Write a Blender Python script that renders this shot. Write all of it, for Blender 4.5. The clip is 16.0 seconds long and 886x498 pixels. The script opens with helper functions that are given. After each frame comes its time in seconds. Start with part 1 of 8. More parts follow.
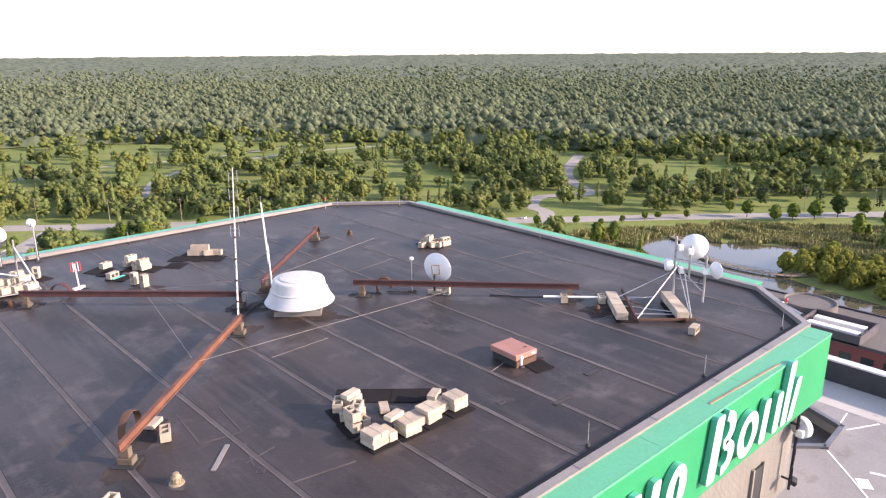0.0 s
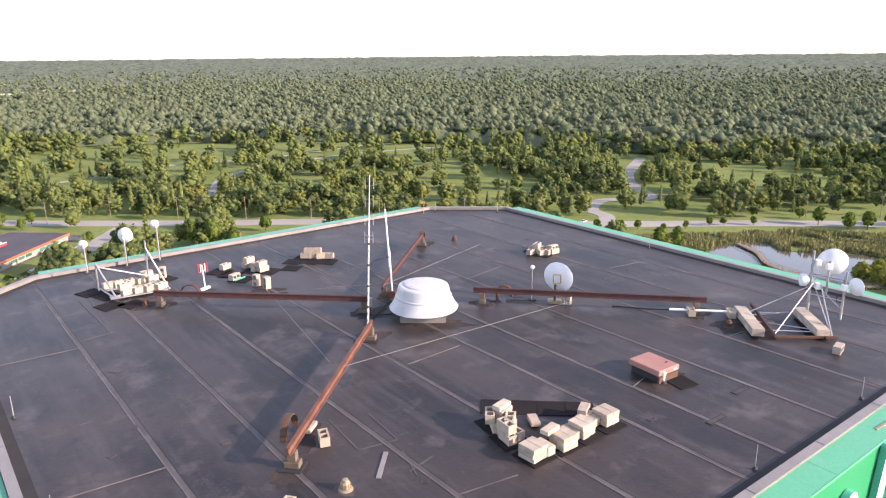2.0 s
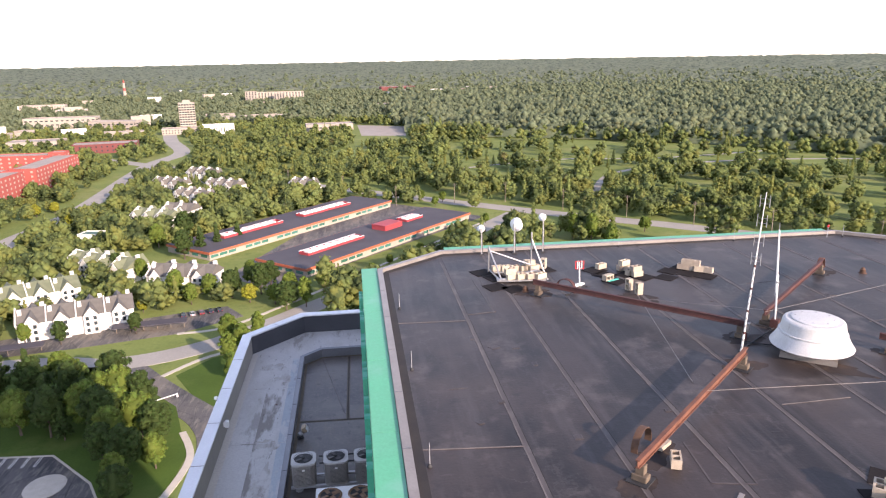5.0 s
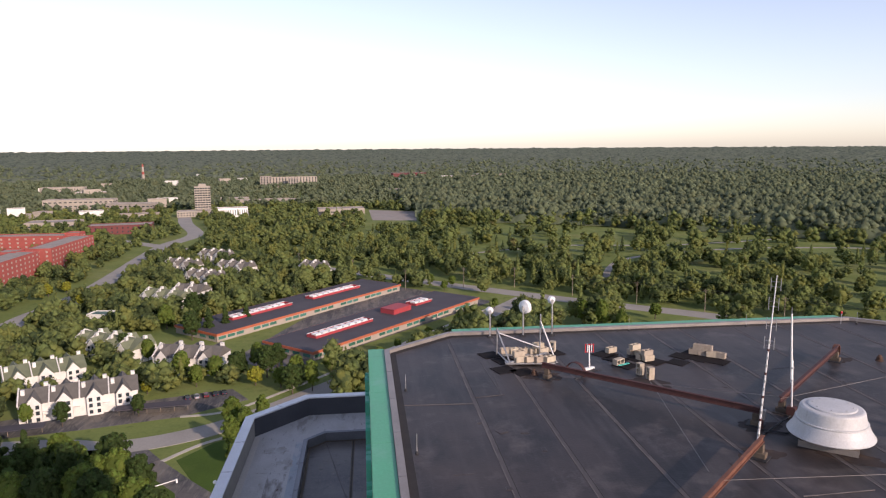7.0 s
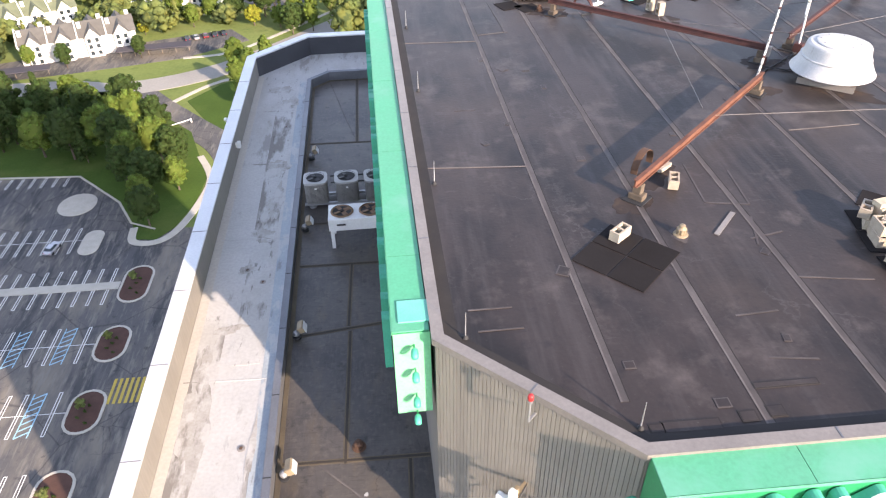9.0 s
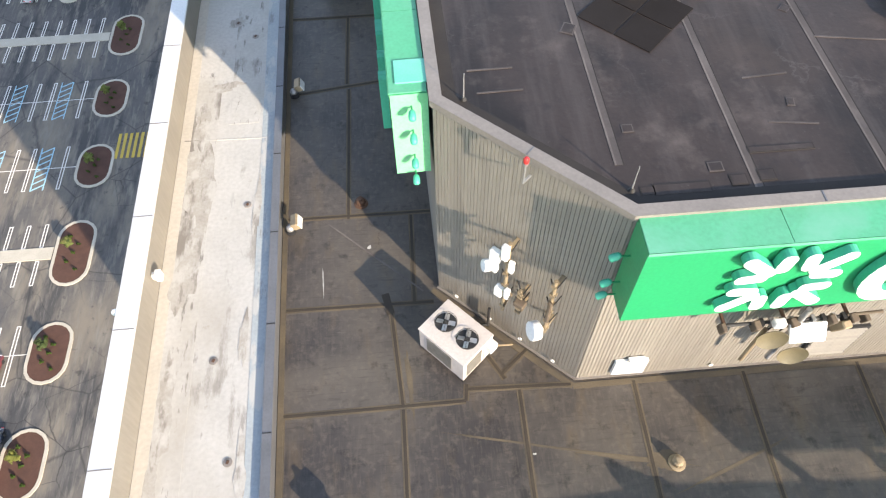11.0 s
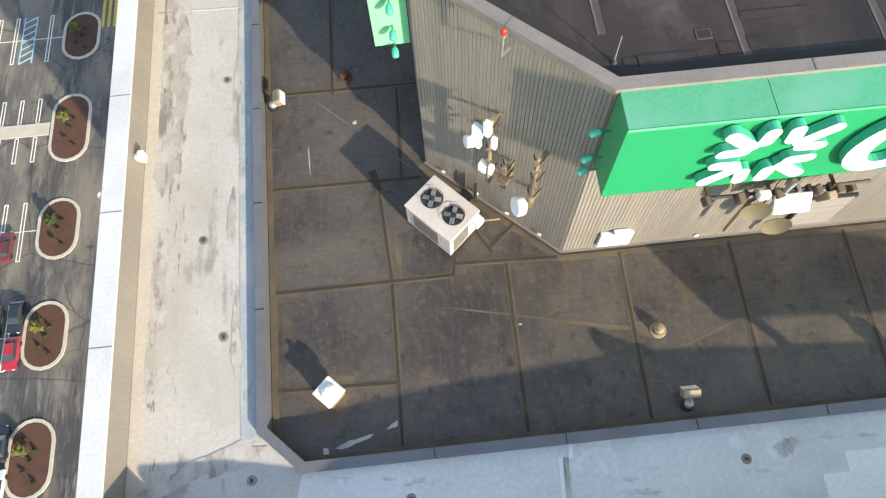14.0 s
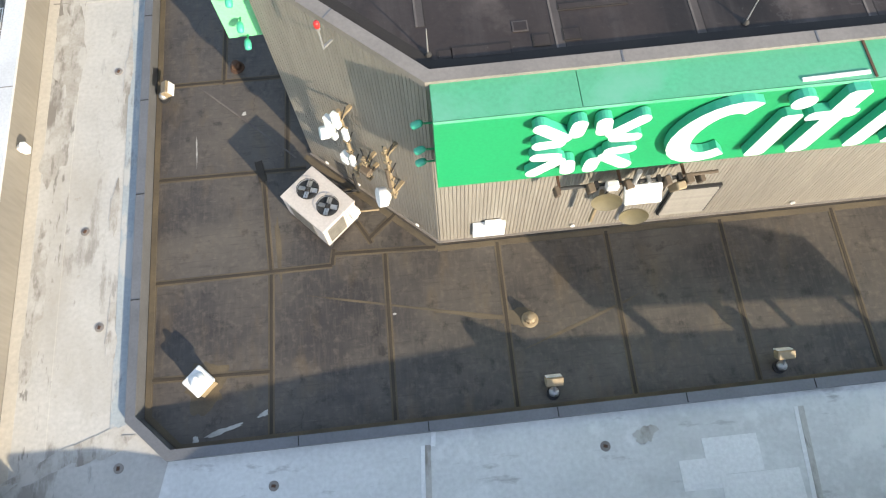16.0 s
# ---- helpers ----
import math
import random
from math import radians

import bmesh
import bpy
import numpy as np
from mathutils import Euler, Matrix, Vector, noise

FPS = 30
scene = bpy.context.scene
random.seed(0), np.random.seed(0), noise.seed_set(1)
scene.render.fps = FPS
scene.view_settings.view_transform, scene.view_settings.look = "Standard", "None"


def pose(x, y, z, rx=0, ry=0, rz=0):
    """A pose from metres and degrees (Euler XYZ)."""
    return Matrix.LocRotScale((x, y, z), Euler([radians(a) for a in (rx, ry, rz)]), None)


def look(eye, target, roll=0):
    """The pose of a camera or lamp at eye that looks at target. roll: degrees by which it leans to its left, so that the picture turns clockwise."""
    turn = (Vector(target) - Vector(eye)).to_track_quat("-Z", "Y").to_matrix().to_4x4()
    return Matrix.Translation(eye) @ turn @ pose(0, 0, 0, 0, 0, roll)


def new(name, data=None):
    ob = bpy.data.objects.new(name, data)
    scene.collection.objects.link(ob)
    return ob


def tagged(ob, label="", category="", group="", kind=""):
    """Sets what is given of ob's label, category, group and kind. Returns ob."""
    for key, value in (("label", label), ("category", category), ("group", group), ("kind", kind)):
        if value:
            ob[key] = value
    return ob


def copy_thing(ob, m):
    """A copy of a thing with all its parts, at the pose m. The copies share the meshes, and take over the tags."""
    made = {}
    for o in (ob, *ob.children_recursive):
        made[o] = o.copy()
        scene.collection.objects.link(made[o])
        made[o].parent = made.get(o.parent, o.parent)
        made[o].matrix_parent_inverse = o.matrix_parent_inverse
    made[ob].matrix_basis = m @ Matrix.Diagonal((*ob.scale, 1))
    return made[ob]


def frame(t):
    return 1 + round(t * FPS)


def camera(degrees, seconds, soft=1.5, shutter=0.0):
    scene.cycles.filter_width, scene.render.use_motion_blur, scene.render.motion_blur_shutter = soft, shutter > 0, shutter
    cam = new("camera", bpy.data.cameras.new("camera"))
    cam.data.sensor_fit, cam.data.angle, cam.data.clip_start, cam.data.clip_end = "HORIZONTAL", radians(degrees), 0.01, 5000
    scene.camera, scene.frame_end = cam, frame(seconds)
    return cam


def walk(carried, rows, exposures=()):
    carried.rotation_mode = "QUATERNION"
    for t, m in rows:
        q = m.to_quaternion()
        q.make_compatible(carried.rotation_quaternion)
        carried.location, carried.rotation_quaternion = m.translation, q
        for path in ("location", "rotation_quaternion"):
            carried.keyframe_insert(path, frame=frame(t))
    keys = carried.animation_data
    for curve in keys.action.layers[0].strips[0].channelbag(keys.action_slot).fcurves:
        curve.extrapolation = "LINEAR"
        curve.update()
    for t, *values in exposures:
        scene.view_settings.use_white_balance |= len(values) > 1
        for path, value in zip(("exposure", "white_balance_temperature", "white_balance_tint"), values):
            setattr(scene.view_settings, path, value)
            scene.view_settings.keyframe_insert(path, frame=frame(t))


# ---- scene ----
cam = camera(64.7, 16.0, 1.2)
PATH = [
    (0, (-1.481, -6.44, 7.194), (-0.197, -5.007, 6.649), -0.4),
    (0.5, (-1.903, -6.087, 7.207), (-0.609, -4.661, 6.667), -0.2),
    (1, (-2.35, -5.678, 7.293), (-1.058, -4.25, 6.752), -0.3),
    (1.5, (-2.792, -5.233, 7.352), (-1.506, -3.802, 6.81), -0.4),
    (2, (-2.979, -5.046, 7.387), (-1.813, -3.513, 6.847), -0.5),
    (2.5, (-3.069, -5.015, 7.447), (-2.147, -3.324, 6.907), -0.8),
    (3, (-3.026, -5.015, 7.449), (-2.282, -3.238, 6.912), -1.0),
    (3.5, (-3.061, -5.015, 7.47), (-2.396, -3.206, 6.934), -0.9),
    (4, (-3.014, -5.059, 7.536), (-2.564, -3.184, 7.003), -1.3),
    (4.5, (-2.991, -5.082, 7.6), (-2.588, -3.197, 7.065), -1.3),
    (5, (-3.059, -5.114, 7.607), (-2.854, -3.196, 7.077), -1.0),
    (5.2, (-3.015, -5.13, 7.63), (-2.837, -3.21, 7.1), -1.2),
    (7.3, (-3.037, -5.067, 7.458), (-2.849, -3.095, 7.178), -0.4),
    (7.5, (-3.051, -5.057, 7.459), (-2.864, -3.102, 7.083), -0.4),
    (8, (-3.015, -5.099, 7.409), (-2.842, -3.222, 6.74), -0.4),
    (8.5, (-2.987, -5.08, 7.379), (-2.83, -3.329, 6.425), -0.6),
    (9, (-2.933, -5.144, 7.408), (-2.804, -3.557, 6.198), -0.9),
    (9.5, (-2.904, -5.189, 7.39), (-2.793, -3.715, 6.043), -1.0),
    (10, (-2.845, -5.133, 7.405), (-2.751, -3.765, 5.949), -1.6),
    (10.2, (-2.849, -5.133, 7.412), (-2.753, -3.816, 5.909), -0.5),
    (12.3, (-2.834, -4.955, 7.521), (-2.813, -4.181, 5.677), -4.4),
    (12.5, (-2.85, -4.94, 7.513), (-2.83, -4.185, 5.661), -4.5),
    (13, (-2.876, -4.921, 7.505), (-2.855, -4.166, 5.653), -4.4),
    (13.5, (-2.785, -4.921, 7.49), (-2.764, -4.166, 5.639), -4.3),
    (14, (-2.461, -4.946, 7.474), (-2.438, -4.19, 5.623), -4.1),
    (14.5, (-1.921, -5.0, 7.447), (-1.897, -4.245, 5.595), -4.0),
    (14.7, (-1.692, -5.0, 7.434), (-1.666, -4.249, 5.58), -4.1),
    (15, (-1.212, -5.073, 7.423), (-1.186, -4.319, 5.571), -3.9),
    (15.5, (-0.42, -5.173, 7.447), (-0.391, -4.42, 5.594), -3.7),
    (16, (-0.098, -5.199, 7.519), (-0.077, -4.471, 5.656), -4.3),
]
walk(cam, [(t, look(eye, target, roll)) for t, eye, target, roll in PATH],
     exposures=[(0, 1.66, 6720, 26), (3, 1.67, 6720, 25), (5.2, 1.47, 6780, 25), (7.2, 0.42, 6650, 26), (7.6, 0.47, 6650, 26), (8, 1.08, 6750, 25), (8.5, 1.6, 6850, 22), (9, 1.88, 6850, 19), (10, 1.97, 6880, 14), (12.3, 1.51, 6880, 7), (16, 1.54, 6900, 6)])

# ---------------------------------------------------------------- light
SUN_AZ, SUN_EL = math.atan2(0.58, -0.815), radians(20.0)
world = bpy.data.worlds.new("world")
scene.world = world
world.use_nodes = True
wn = world.node_tree
wn.nodes.clear()
sky = wn.nodes.new("ShaderNodeTexSky")
sky.sky_type, sky.sun_disc = "NISHITA", False
sky.sun_elevation, sky.sun_rotation = SUN_EL, SUN_AZ
sky.altitude, sky.air_density, sky.dust_density, sky.ozone_density = 100, 0.92, 0.5, 2.2
wbg = wn.nodes.new("ShaderNodeBackground")
wout = wn.nodes.new("ShaderNodeOutputWorld")
wbg.inputs["Strength"].default_value = 0.15
haze = wn.nodes.new("ShaderNodeHueSaturation")      # a hazy, paler sky
haze.inputs["Saturation"].default_value = 0.72
wn.links.new(sky.outputs[0], haze.inputs["Color"])
wn.links.new(haze.outputs[0], wbg.inputs["Color"])
wn.links.new(wbg.outputs[0], wout.inputs["Surface"])

sun_data = bpy.data.lights.new("sun", "SUN")
sun_data.energy, sun_data.angle, sun_data.color = 3.4, radians(0.6), (1.0, 0.865, 0.70)
sun = new("sun", sun_data)
sun.matrix_world = look((math.sin(SUN_AZ) * 100, math.cos(SUN_AZ) * 100, 100 * math.tan(SUN_EL)), (0, 0, 0))

# ---------------------------------------------------------------- materials


def weather(nt, pos, col, c, s, lo=0.55, hi=0.7, a=1.0, st=(1, 1, 1), kind="noise", w=0.015, mask=0.0, at=(0, 0, 0), rz=0.0):
    """Lays one kind of wear over a colour: noise stains, dried puddle rims or cracks."""
    N, K = nt.nodes.new, nt.links.new
    mp = N("ShaderNodeMapping")
    mp.inputs["Scale"].default_value, mp.inputs["Location"].default_value = st, at
    mp.inputs["Rotation"].default_value = (0, 0, radians(rz))
    K(pos, mp.inputs["Vector"])
    n = N("ShaderNodeTexNoise")
    n.inputs["Scale"].default_value, n.inputs["Detail"].default_value, n.inputs["Roughness"].default_value = s, 7, 0.62
    K(mp.outputs[0], n.inputs["Vector"])
    r = N("ShaderNodeMapRange")
    if kind == "noise":
        r.inputs["From Min"].default_value, r.inputs["From Max"].default_value = lo, hi
        K(n.outputs[0], r.inputs["Value"])
        r.inputs["To Max"].default_value = a
    else:
        r.inputs["From Min"].default_value, r.inputs["From Max"].default_value = w, 0.0
        r.inputs["To Max"].default_value = a
        if kind == "rim":
            d1, d2 = N("ShaderNodeMath"), N("ShaderNodeMath")
            d1.operation, d2.operation = "SUBTRACT", "ABSOLUTE"
            d1.inputs[1].default_value = 0.52
            K(n.outputs[0], d1.inputs[0])
            K(d1.outputs[0], d2.inputs[0])
            K(d2.outputs[0], r.inputs["Value"])
        else:
            v, ad = N("ShaderNodeTexVoronoi"), N("ShaderNodeMix")
            v.feature = "DISTANCE_TO_EDGE"
            v.inputs["Scale"].default_value = s
            ad.data_type = "RGBA"
            ad.blend_type = "ADD"
            ad.inputs["Factor"].default_value = 0.9 / s
            n.inputs["Scale"].default_value = s * 1.7
            K(mp.outputs[0], ad.inputs["A"])
            K(n.outputs["Color"], ad.inputs["B"])
            K(ad.outputs["Result"], v.inputs["Vector"])
            K(v.outputs["Distance"], r.inputs["Value"])
    fac = r.outputs[0]
    if mask:
        n2, r2, mu = N("ShaderNodeTexNoise"), N("ShaderNodeMapRange"), N("ShaderNodeMath")
        n2.inputs["Scale"].default_value = mask
        r2.inputs["From Min"].default_value, r2.inputs["From Max"].default_value = 0.48, 0.6
        mu.operation = "MULTIPLY"
        K(pos, n2.inputs["Vector"])
        K(n2.outputs[0], r2.inputs["Value"])
        K(r2.outputs[0], mu.inputs[0])
        K(fac, mu.inputs[1])
        fac = mu.outputs[0]
    m = N("ShaderNodeMix")
    m.data_type = "RGBA"
    m.inputs["B"].default_value = (*c, 1)
    K(col, m.inputs["A"])
    K(fac, m.inputs["Factor"])
    return m.outputs["Result"]


def mat(name, base, other=None, rough=0.8, metal=0.0, scale=2.0, fine=40.0, bump=0.15, spec=0.5, mix=0.5, vary=0.0,
        stain=None, stain_scale=0.35, stain_lo=0.55, stain_hi=0.7, stretch=(1, 1, 1), bump_dist=0.01, trans=0.0, coat=0.0, vary_island=0.0, layers=(), leafy=0.0):
    """A node material: two colours mixed by coarse and fine noise, stains with a shape of their own, fine relief."""
    m = bpy.data.materials.new(name)
    m.use_nodes = True
    nt = m.node_tree
    bsdf = nt.nodes["Principled BSDF"]
    N, K = nt.nodes.new, nt.links.new
    geo = N("ShaderNodeNewGeometry")
    mp = N("ShaderNodeMapping")
    mp.inputs["Scale"].default_value = stretch
    K(geo.outputs["Position"], mp.inputs["Vector"])
    other = other or tuple(c * 0.75 for c in base)
    n1, n2 = N("ShaderNodeTexNoise"), N("ShaderNodeTexNoise")
    n1.inputs["Scale"].default_value, n1.inputs["Detail"].default_value = scale, 6
    n2.inputs["Scale"].default_value, n2.inputs["Detail"].default_value = fine, 3
    K(mp.outputs[0], n1.inputs["Vector"])
    K(mp.outputs[0], n2.inputs["Vector"])
    ramp = N("ShaderNodeMapRange")
    ramp.inputs["From Min"].default_value, ramp.inputs["From Max"].default_value = 0.5 - 0.25 * mix, 0.5 + 0.3
    K(n1.outputs[0], ramp.inputs["Value"])
    mx = N("ShaderNodeMix")
    mx.data_type = "RGBA"
    mx.inputs["A"].default_value, mx.inputs["B"].default_value = (*base, 1), (*other, 1)
    K(ramp.outputs[0], mx.inputs["Factor"])
    col = mx.outputs["Result"]
    g = N("ShaderNodeMapRange")
    g.inputs["To Min"].default_value, g.inputs["To Max"].default_value = 0.82, 1.18
    K(n2.outputs[0], g.inputs["Value"])
    hs = N("ShaderNodeHueSaturation")
    K(col, hs.inputs["Color"])
    K(g.outputs[0], hs.inputs["Value"])
    col = hs.outputs[0]
    if vary or vary_island:
        src = N("ShaderNodeObjectInfo").outputs["Random"] if vary else geo.outputs["Random Per Island"]
        amt = vary or vary_island
        v = N("ShaderNodeMapRange")
        v.inputs["To Min"].default_value, v.inputs["To Max"].default_value = 1 - amt, 1 + amt
        K(src, v.inputs["Value"])
        hv = N("ShaderNodeHueSaturation")
        K(col, hv.inputs["Color"])
        K(v.outputs[0], hv.inputs["Value"])
        hh = N("ShaderNodeMapRange")
        hh.inputs["To Min"].default_value, hh.inputs["To Max"].default_value = 0.5 - amt * 0.06, 0.5 + amt * 0.06
        K(src, hh.inputs["Value"])
        K(hh.outputs[0], hv.inputs["Hue"])
        col = hv.outputs[0]
    if stain:
        n3 = N("ShaderNodeTexNoise")
        n3.inputs["Scale"].default_value, n3.inputs["Detail"].default_value = stain_scale, 8
        n3.inputs["Roughness"].default_value = 0.62
        K(mp.outputs[0], n3.inputs["Vector"])
        r3 = N("ShaderNodeMapRange")
        r3.inputs["From Min"].default_value, r3.inputs["From Max"].default_value = stain_lo, stain_hi
        K(n3.outputs[0], r3.inputs["Value"])
        m3 = N("ShaderNodeMix")
        m3.data_type = "RGBA"
        m3.inputs["B"].default_value = (*stain, 1)
        K(col, m3.inputs["A"])
        K(r3.outputs[0], m3.inputs["Factor"])
        col = m3.outputs["Result"]
    for y_ in layers:
        col = weather(nt, geo.outputs["Position"], col, **y_)
    K(col, bsdf.inputs["Base Color"])
    bsdf.inputs["Roughness"].default_value, bsdf.inputs["Metallic"].default_value = rough, metal
    bsdf.inputs["Specular IOR Level"].default_value = spec
    bsdf.inputs["Coat Weight"].default_value = coat
    if trans:
        bsdf.inputs["Transmission Weight"].default_value = trans
    if bump:
        b = N("ShaderNodeBump")
        b.inputs["Strength"].default_value, b.inputs["Distance"].default_value = bump, bump_dist
        K(n2.outputs[0], b.inputs["Height"])
        K(b.outputs[0], bsdf.inputs["Normal"])
    if leafy:
        tl, ms = N("ShaderNodeBsdfTranslucent"), N("ShaderNodeMixShader")
        K(col, tl.inputs["Color"])
        ms.inputs[0].default_value = leafy
        K(bsdf.outputs[0], ms.inputs[1])
        K(tl.outputs[0], ms.inputs[2])
        K(ms.outputs[0], nt.nodes["Material Output"].inputs["Surface"])
    return m


M = {}
M["epdm"] = mat("roof_membrane", (0.030, 0.0228, 0.0208), (0.044, 0.0335, 0.0305), 0.5, scale=0.5, fine=14, bump=0.3, spec=0.38, layers=(
    dict(c=(0.010, 0.008, 0.0075), s=0.4, lo=0.46, hi=0.58, a=0.85, st=(1.0, 0.6, 1)),
    dict(c=(0.068, 0.058, 0.056), s=1.5, lo=0.5, hi=0.7, a=0.6, st=(1.5, 0.13, 1)),
    dict(c=(0.058, 0.043, 0.036), s=0.24, lo=0.53, hi=0.68, a=0.6, at=(7, 3, 0)),
    dict(c=(0.115, 0.096, 0.088), s=0.7, lo=0.55, hi=0.72, a=0.7, at=(3, 9, 0)),
    dict(c=(0.09, 0.08, 0.078), s=0.55, kind="rim", w=0.012, a=0.4, mask=0.3),
    dict(c=(0.12, 0.105, 0.1), s=3.2, lo=0.62, hi=0.74, a=0.5, st=(0.5, 2.4, 1), rz=20, mask=0.4),
    dict(c=(0.012, 0.01, 0.011), s=2.2, lo=0.58, hi=0.72, a=0.6, at=(1, 5, 0)),
    dict(c=(0.014, 0.012, 0.0125), s=6.0, lo=0.6, hi=0.72, a=0.5),
    dict(c=(0.11, 0.10, 0.095), s=14.0, lo=0.64, hi=0.76, a=0.45)))
M["epdm_low"] = mat("lower_roof_membrane", (0.078, 0.067, 0.058), (0.042, 0.038, 0.038), 0.42, scale=0.6, fine=10, bump=0.25, layers=(
    dict(c=(0.03, 0.026, 0.026), s=0.6, lo=0.48, hi=0.66, a=0.6),
    dict(c=(0.14, 0.122, 0.10), s=0.42, lo=0.5, hi=0.7, a=0.6, at=(4, 1, 0)),
    dict(c=(0.125, 0.092, 0.056), s=1.3, lo=0.54, hi=0.7, a=0.5, st=(1.6, 0.5, 1)),
    dict(c=(0.02, 0.017, 0.016), s=2.6, lo=0.58, hi=0.68, a=0.75),
    dict(c=(0.12, 0.10, 0.08), s=0.7, kind="rim", w=0.008, a=0.25, mask=0.35),
    dict(c=(0.018, 0.015, 0.014), s=0.5, kind="crack", w=0.006, a=0.6, mask=0.25),
    dict(c=(0.21, 0.185, 0.155), s=3.4, lo=0.68, hi=0.76, a=0.6, st=(0.5, 2.2, 1), rz=-12, mask=0.3),
    dict(c=(0.15, 0.125, 0.10), s=8.0, lo=0.52, hi=0.72, a=0.5), dict(c=(0.10, 0.085, 0.07), s=3.0, lo=0.5, hi=0.62, a=0.35, st=(6, 0.6, 1)), dict(c=(0.025, 0.021, 0.02), s=3.0, lo=0.55, hi=0.66, a=0.35, st=(0.6, 6, 1))))
M["seam"] = mat("seam_tape", (0.135, 0.116, 0.108), (0.055, 0.047, 0.044), 0.75, scale=1.5, fine=30)
M["seam_soft"] = mat("worn_lap_joint", (0.072, 0.06, 0.056), (0.036, 0.029, 0.027), 0.6, scale=1.4, fine=22, layers=(dict(c=(0.13, 0.115, 0.11), s=1.1, lo=0.52, hi=0.66, a=0.6, st=(1, 0.5, 1)),))
M["seam_dark"] = mat("seam_dark", (0.018, 0.015, 0.014), (0.03, 0.025, 0.021), 0.8, scale=2, fine=30)
M["seam_low"] = mat("brown_seam_tape", (0.034, 0.026, 0.019), (0.055, 0.042, 0.028), 0.75, scale=2.5, fine=30)
M["seam_edge"] = mat("ochre_seam_edge", (0.115, 0.09, 0.058), (0.06, 0.05, 0.038), 0.75, scale=2.0, fine=30)
M["patch"] = mat("patch_membrane", (0.017, 0.015, 0.015), (0.024, 0.021, 0.021), 0.9, spec=0.1, scale=1.2, fine=25, vary=0.12)
M["green"] = mat("green_painted_metal", (0.012, 0.255, 0.098), (0.016, 0.235, 0.095), 0.45, scale=0.7, fine=20, bump=0.03, vary=0.0)
M["green_top"] = mat("green_paler_metal", (0.075, 0.36, 0.20), (0.09, 0.33, 0.20), 0.5, scale=0.8, fine=20, bump=0.03,
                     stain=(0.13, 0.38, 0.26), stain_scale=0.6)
M["white"] = mat("white_paint", (0.8, 0.79, 0.76), (0.7, 0.68, 0.64), 0.45, scale=1.0, fine=20, bump=0.03)
M["cap"] = mat("metal_coping", (0.25, 0.225, 0.205), (0.19, 0.172, 0.158), 0.45, 0.2, scale=1.5, fine=20, bump=0.05)
M["cap_grey"] = mat("grey_metal_cap", (0.17, 0.175, 0.19), (0.13, 0.135, 0.145), 0.4, 0.3, scale=1.5, fine=20, bump=0.05)
M["cap_white"] = mat("white_metal_coping", (0.65, 0.65, 0.65), (0.54, 0.54, 0.545), 0.35, 0.2, scale=1.0, fine=20, bump=0.03)
M["siding"] = mat("ribbed_siding", (0.25, 0.23, 0.20), (0.20, 0.184, 0.162), 0.5, 0.1, scale=1.0, fine=15, bump=0.05, stretch=(1, 1, 0.15), vary=0.06)
M["ledge"] = mat("grey_ledge_membrane", (0.46, 0.446, 0.422), (0.40, 0.388, 0.37), 0.7, scale=0.9, fine=12, bump=0.15, layers=(
    dict(c=(0.33, 0.30, 0.255), s=0.5, lo=0.5, hi=0.66, a=0.6, st=(1, 0.4, 1)),
    dict(c=(0.19, 0.17, 0.145), s=0.75, lo=0.585, hi=0.64, a=0.6, st=(1.5, 0.42, 1), at=(1.3, 0.4, 0)),
    dict(c=(0.10, 0.09, 0.08), s=3.0, lo=0.60, hi=0.68, a=0.5, st=(2.0, 0.5, 1), mask=0.5),
    dict(c=(0.25, 0.22, 0.18), s=6.0, lo=0.62, hi=0.74, a=0.45)))
M["asphalt"] = mat("asphalt", (0.075, 0.073, 0.074), (0.12, 0.107, 0.094), 0.85, scale=0.06, fine=2.0, bump=0.2, layers=(
    dict(c=(0.21, 0.178, 0.138), s=0.07, lo=0.48, hi=0.62, a=0.75, st=(1.4, 0.5, 1)),
    dict(c=(0.035, 0.036, 0.04), s=0.11, lo=0.5, hi=0.6, a=0.8, st=(1.6, 0.4, 1), at=(5, 2, 0)),
    dict(c=(0.20, 0.18, 0.152), s=0.5, lo=0.52, hi=0.66, a=0.75, st=(1.8, 0.3, 1)),
    dict(c=(0.16, 0.15, 0.135), s=1.2, lo=0.56, hi=0.68, a=0.6, st=(2.4, 0.2, 1), rz=4),
    dict(c=(0.022, 0.022, 0.023), s=0.14, kind="crack", w=0.012, a=0.8, mask=0.05),
    dict(c=(0.022, 0.022, 0.023), s=0.06, kind="crack", w=0.010, a=0.6),
    dict(c=(0.025, 0.025, 0.027), s=0.5, lo=0.6, hi=0.68, a=0.6)))
M["road"] = mat("road_concrete", (0.30, 0.28, 0.245), (0.24, 0.225, 0.2), 0.85, scale=0.08, fine=1.5, bump=0.05)
M["grass"] = mat("grass", (0.17, 0.205, 0.062), (0.115, 0.155, 0.045), 0.95, scale=0.05, fine=1.0, bump=0.3, spec=0.1, bump_dist=0.1, layers=(
    dict(c=(0.24, 0.235, 0.095), s=0.03, lo=0.52, hi=0.66, a=0.6), dict(c=(0.07, 0.10, 0.03), s=0.3, lo=0.55, hi=0.7, a=0.5)))
M["wood_floor"] = mat("woodland_floor", (0.035, 0.055, 0.014), (0.05, 0.075, 0.02), 0.95, scale=0.05, fine=1.0, bump=0.3, spec=0.05)
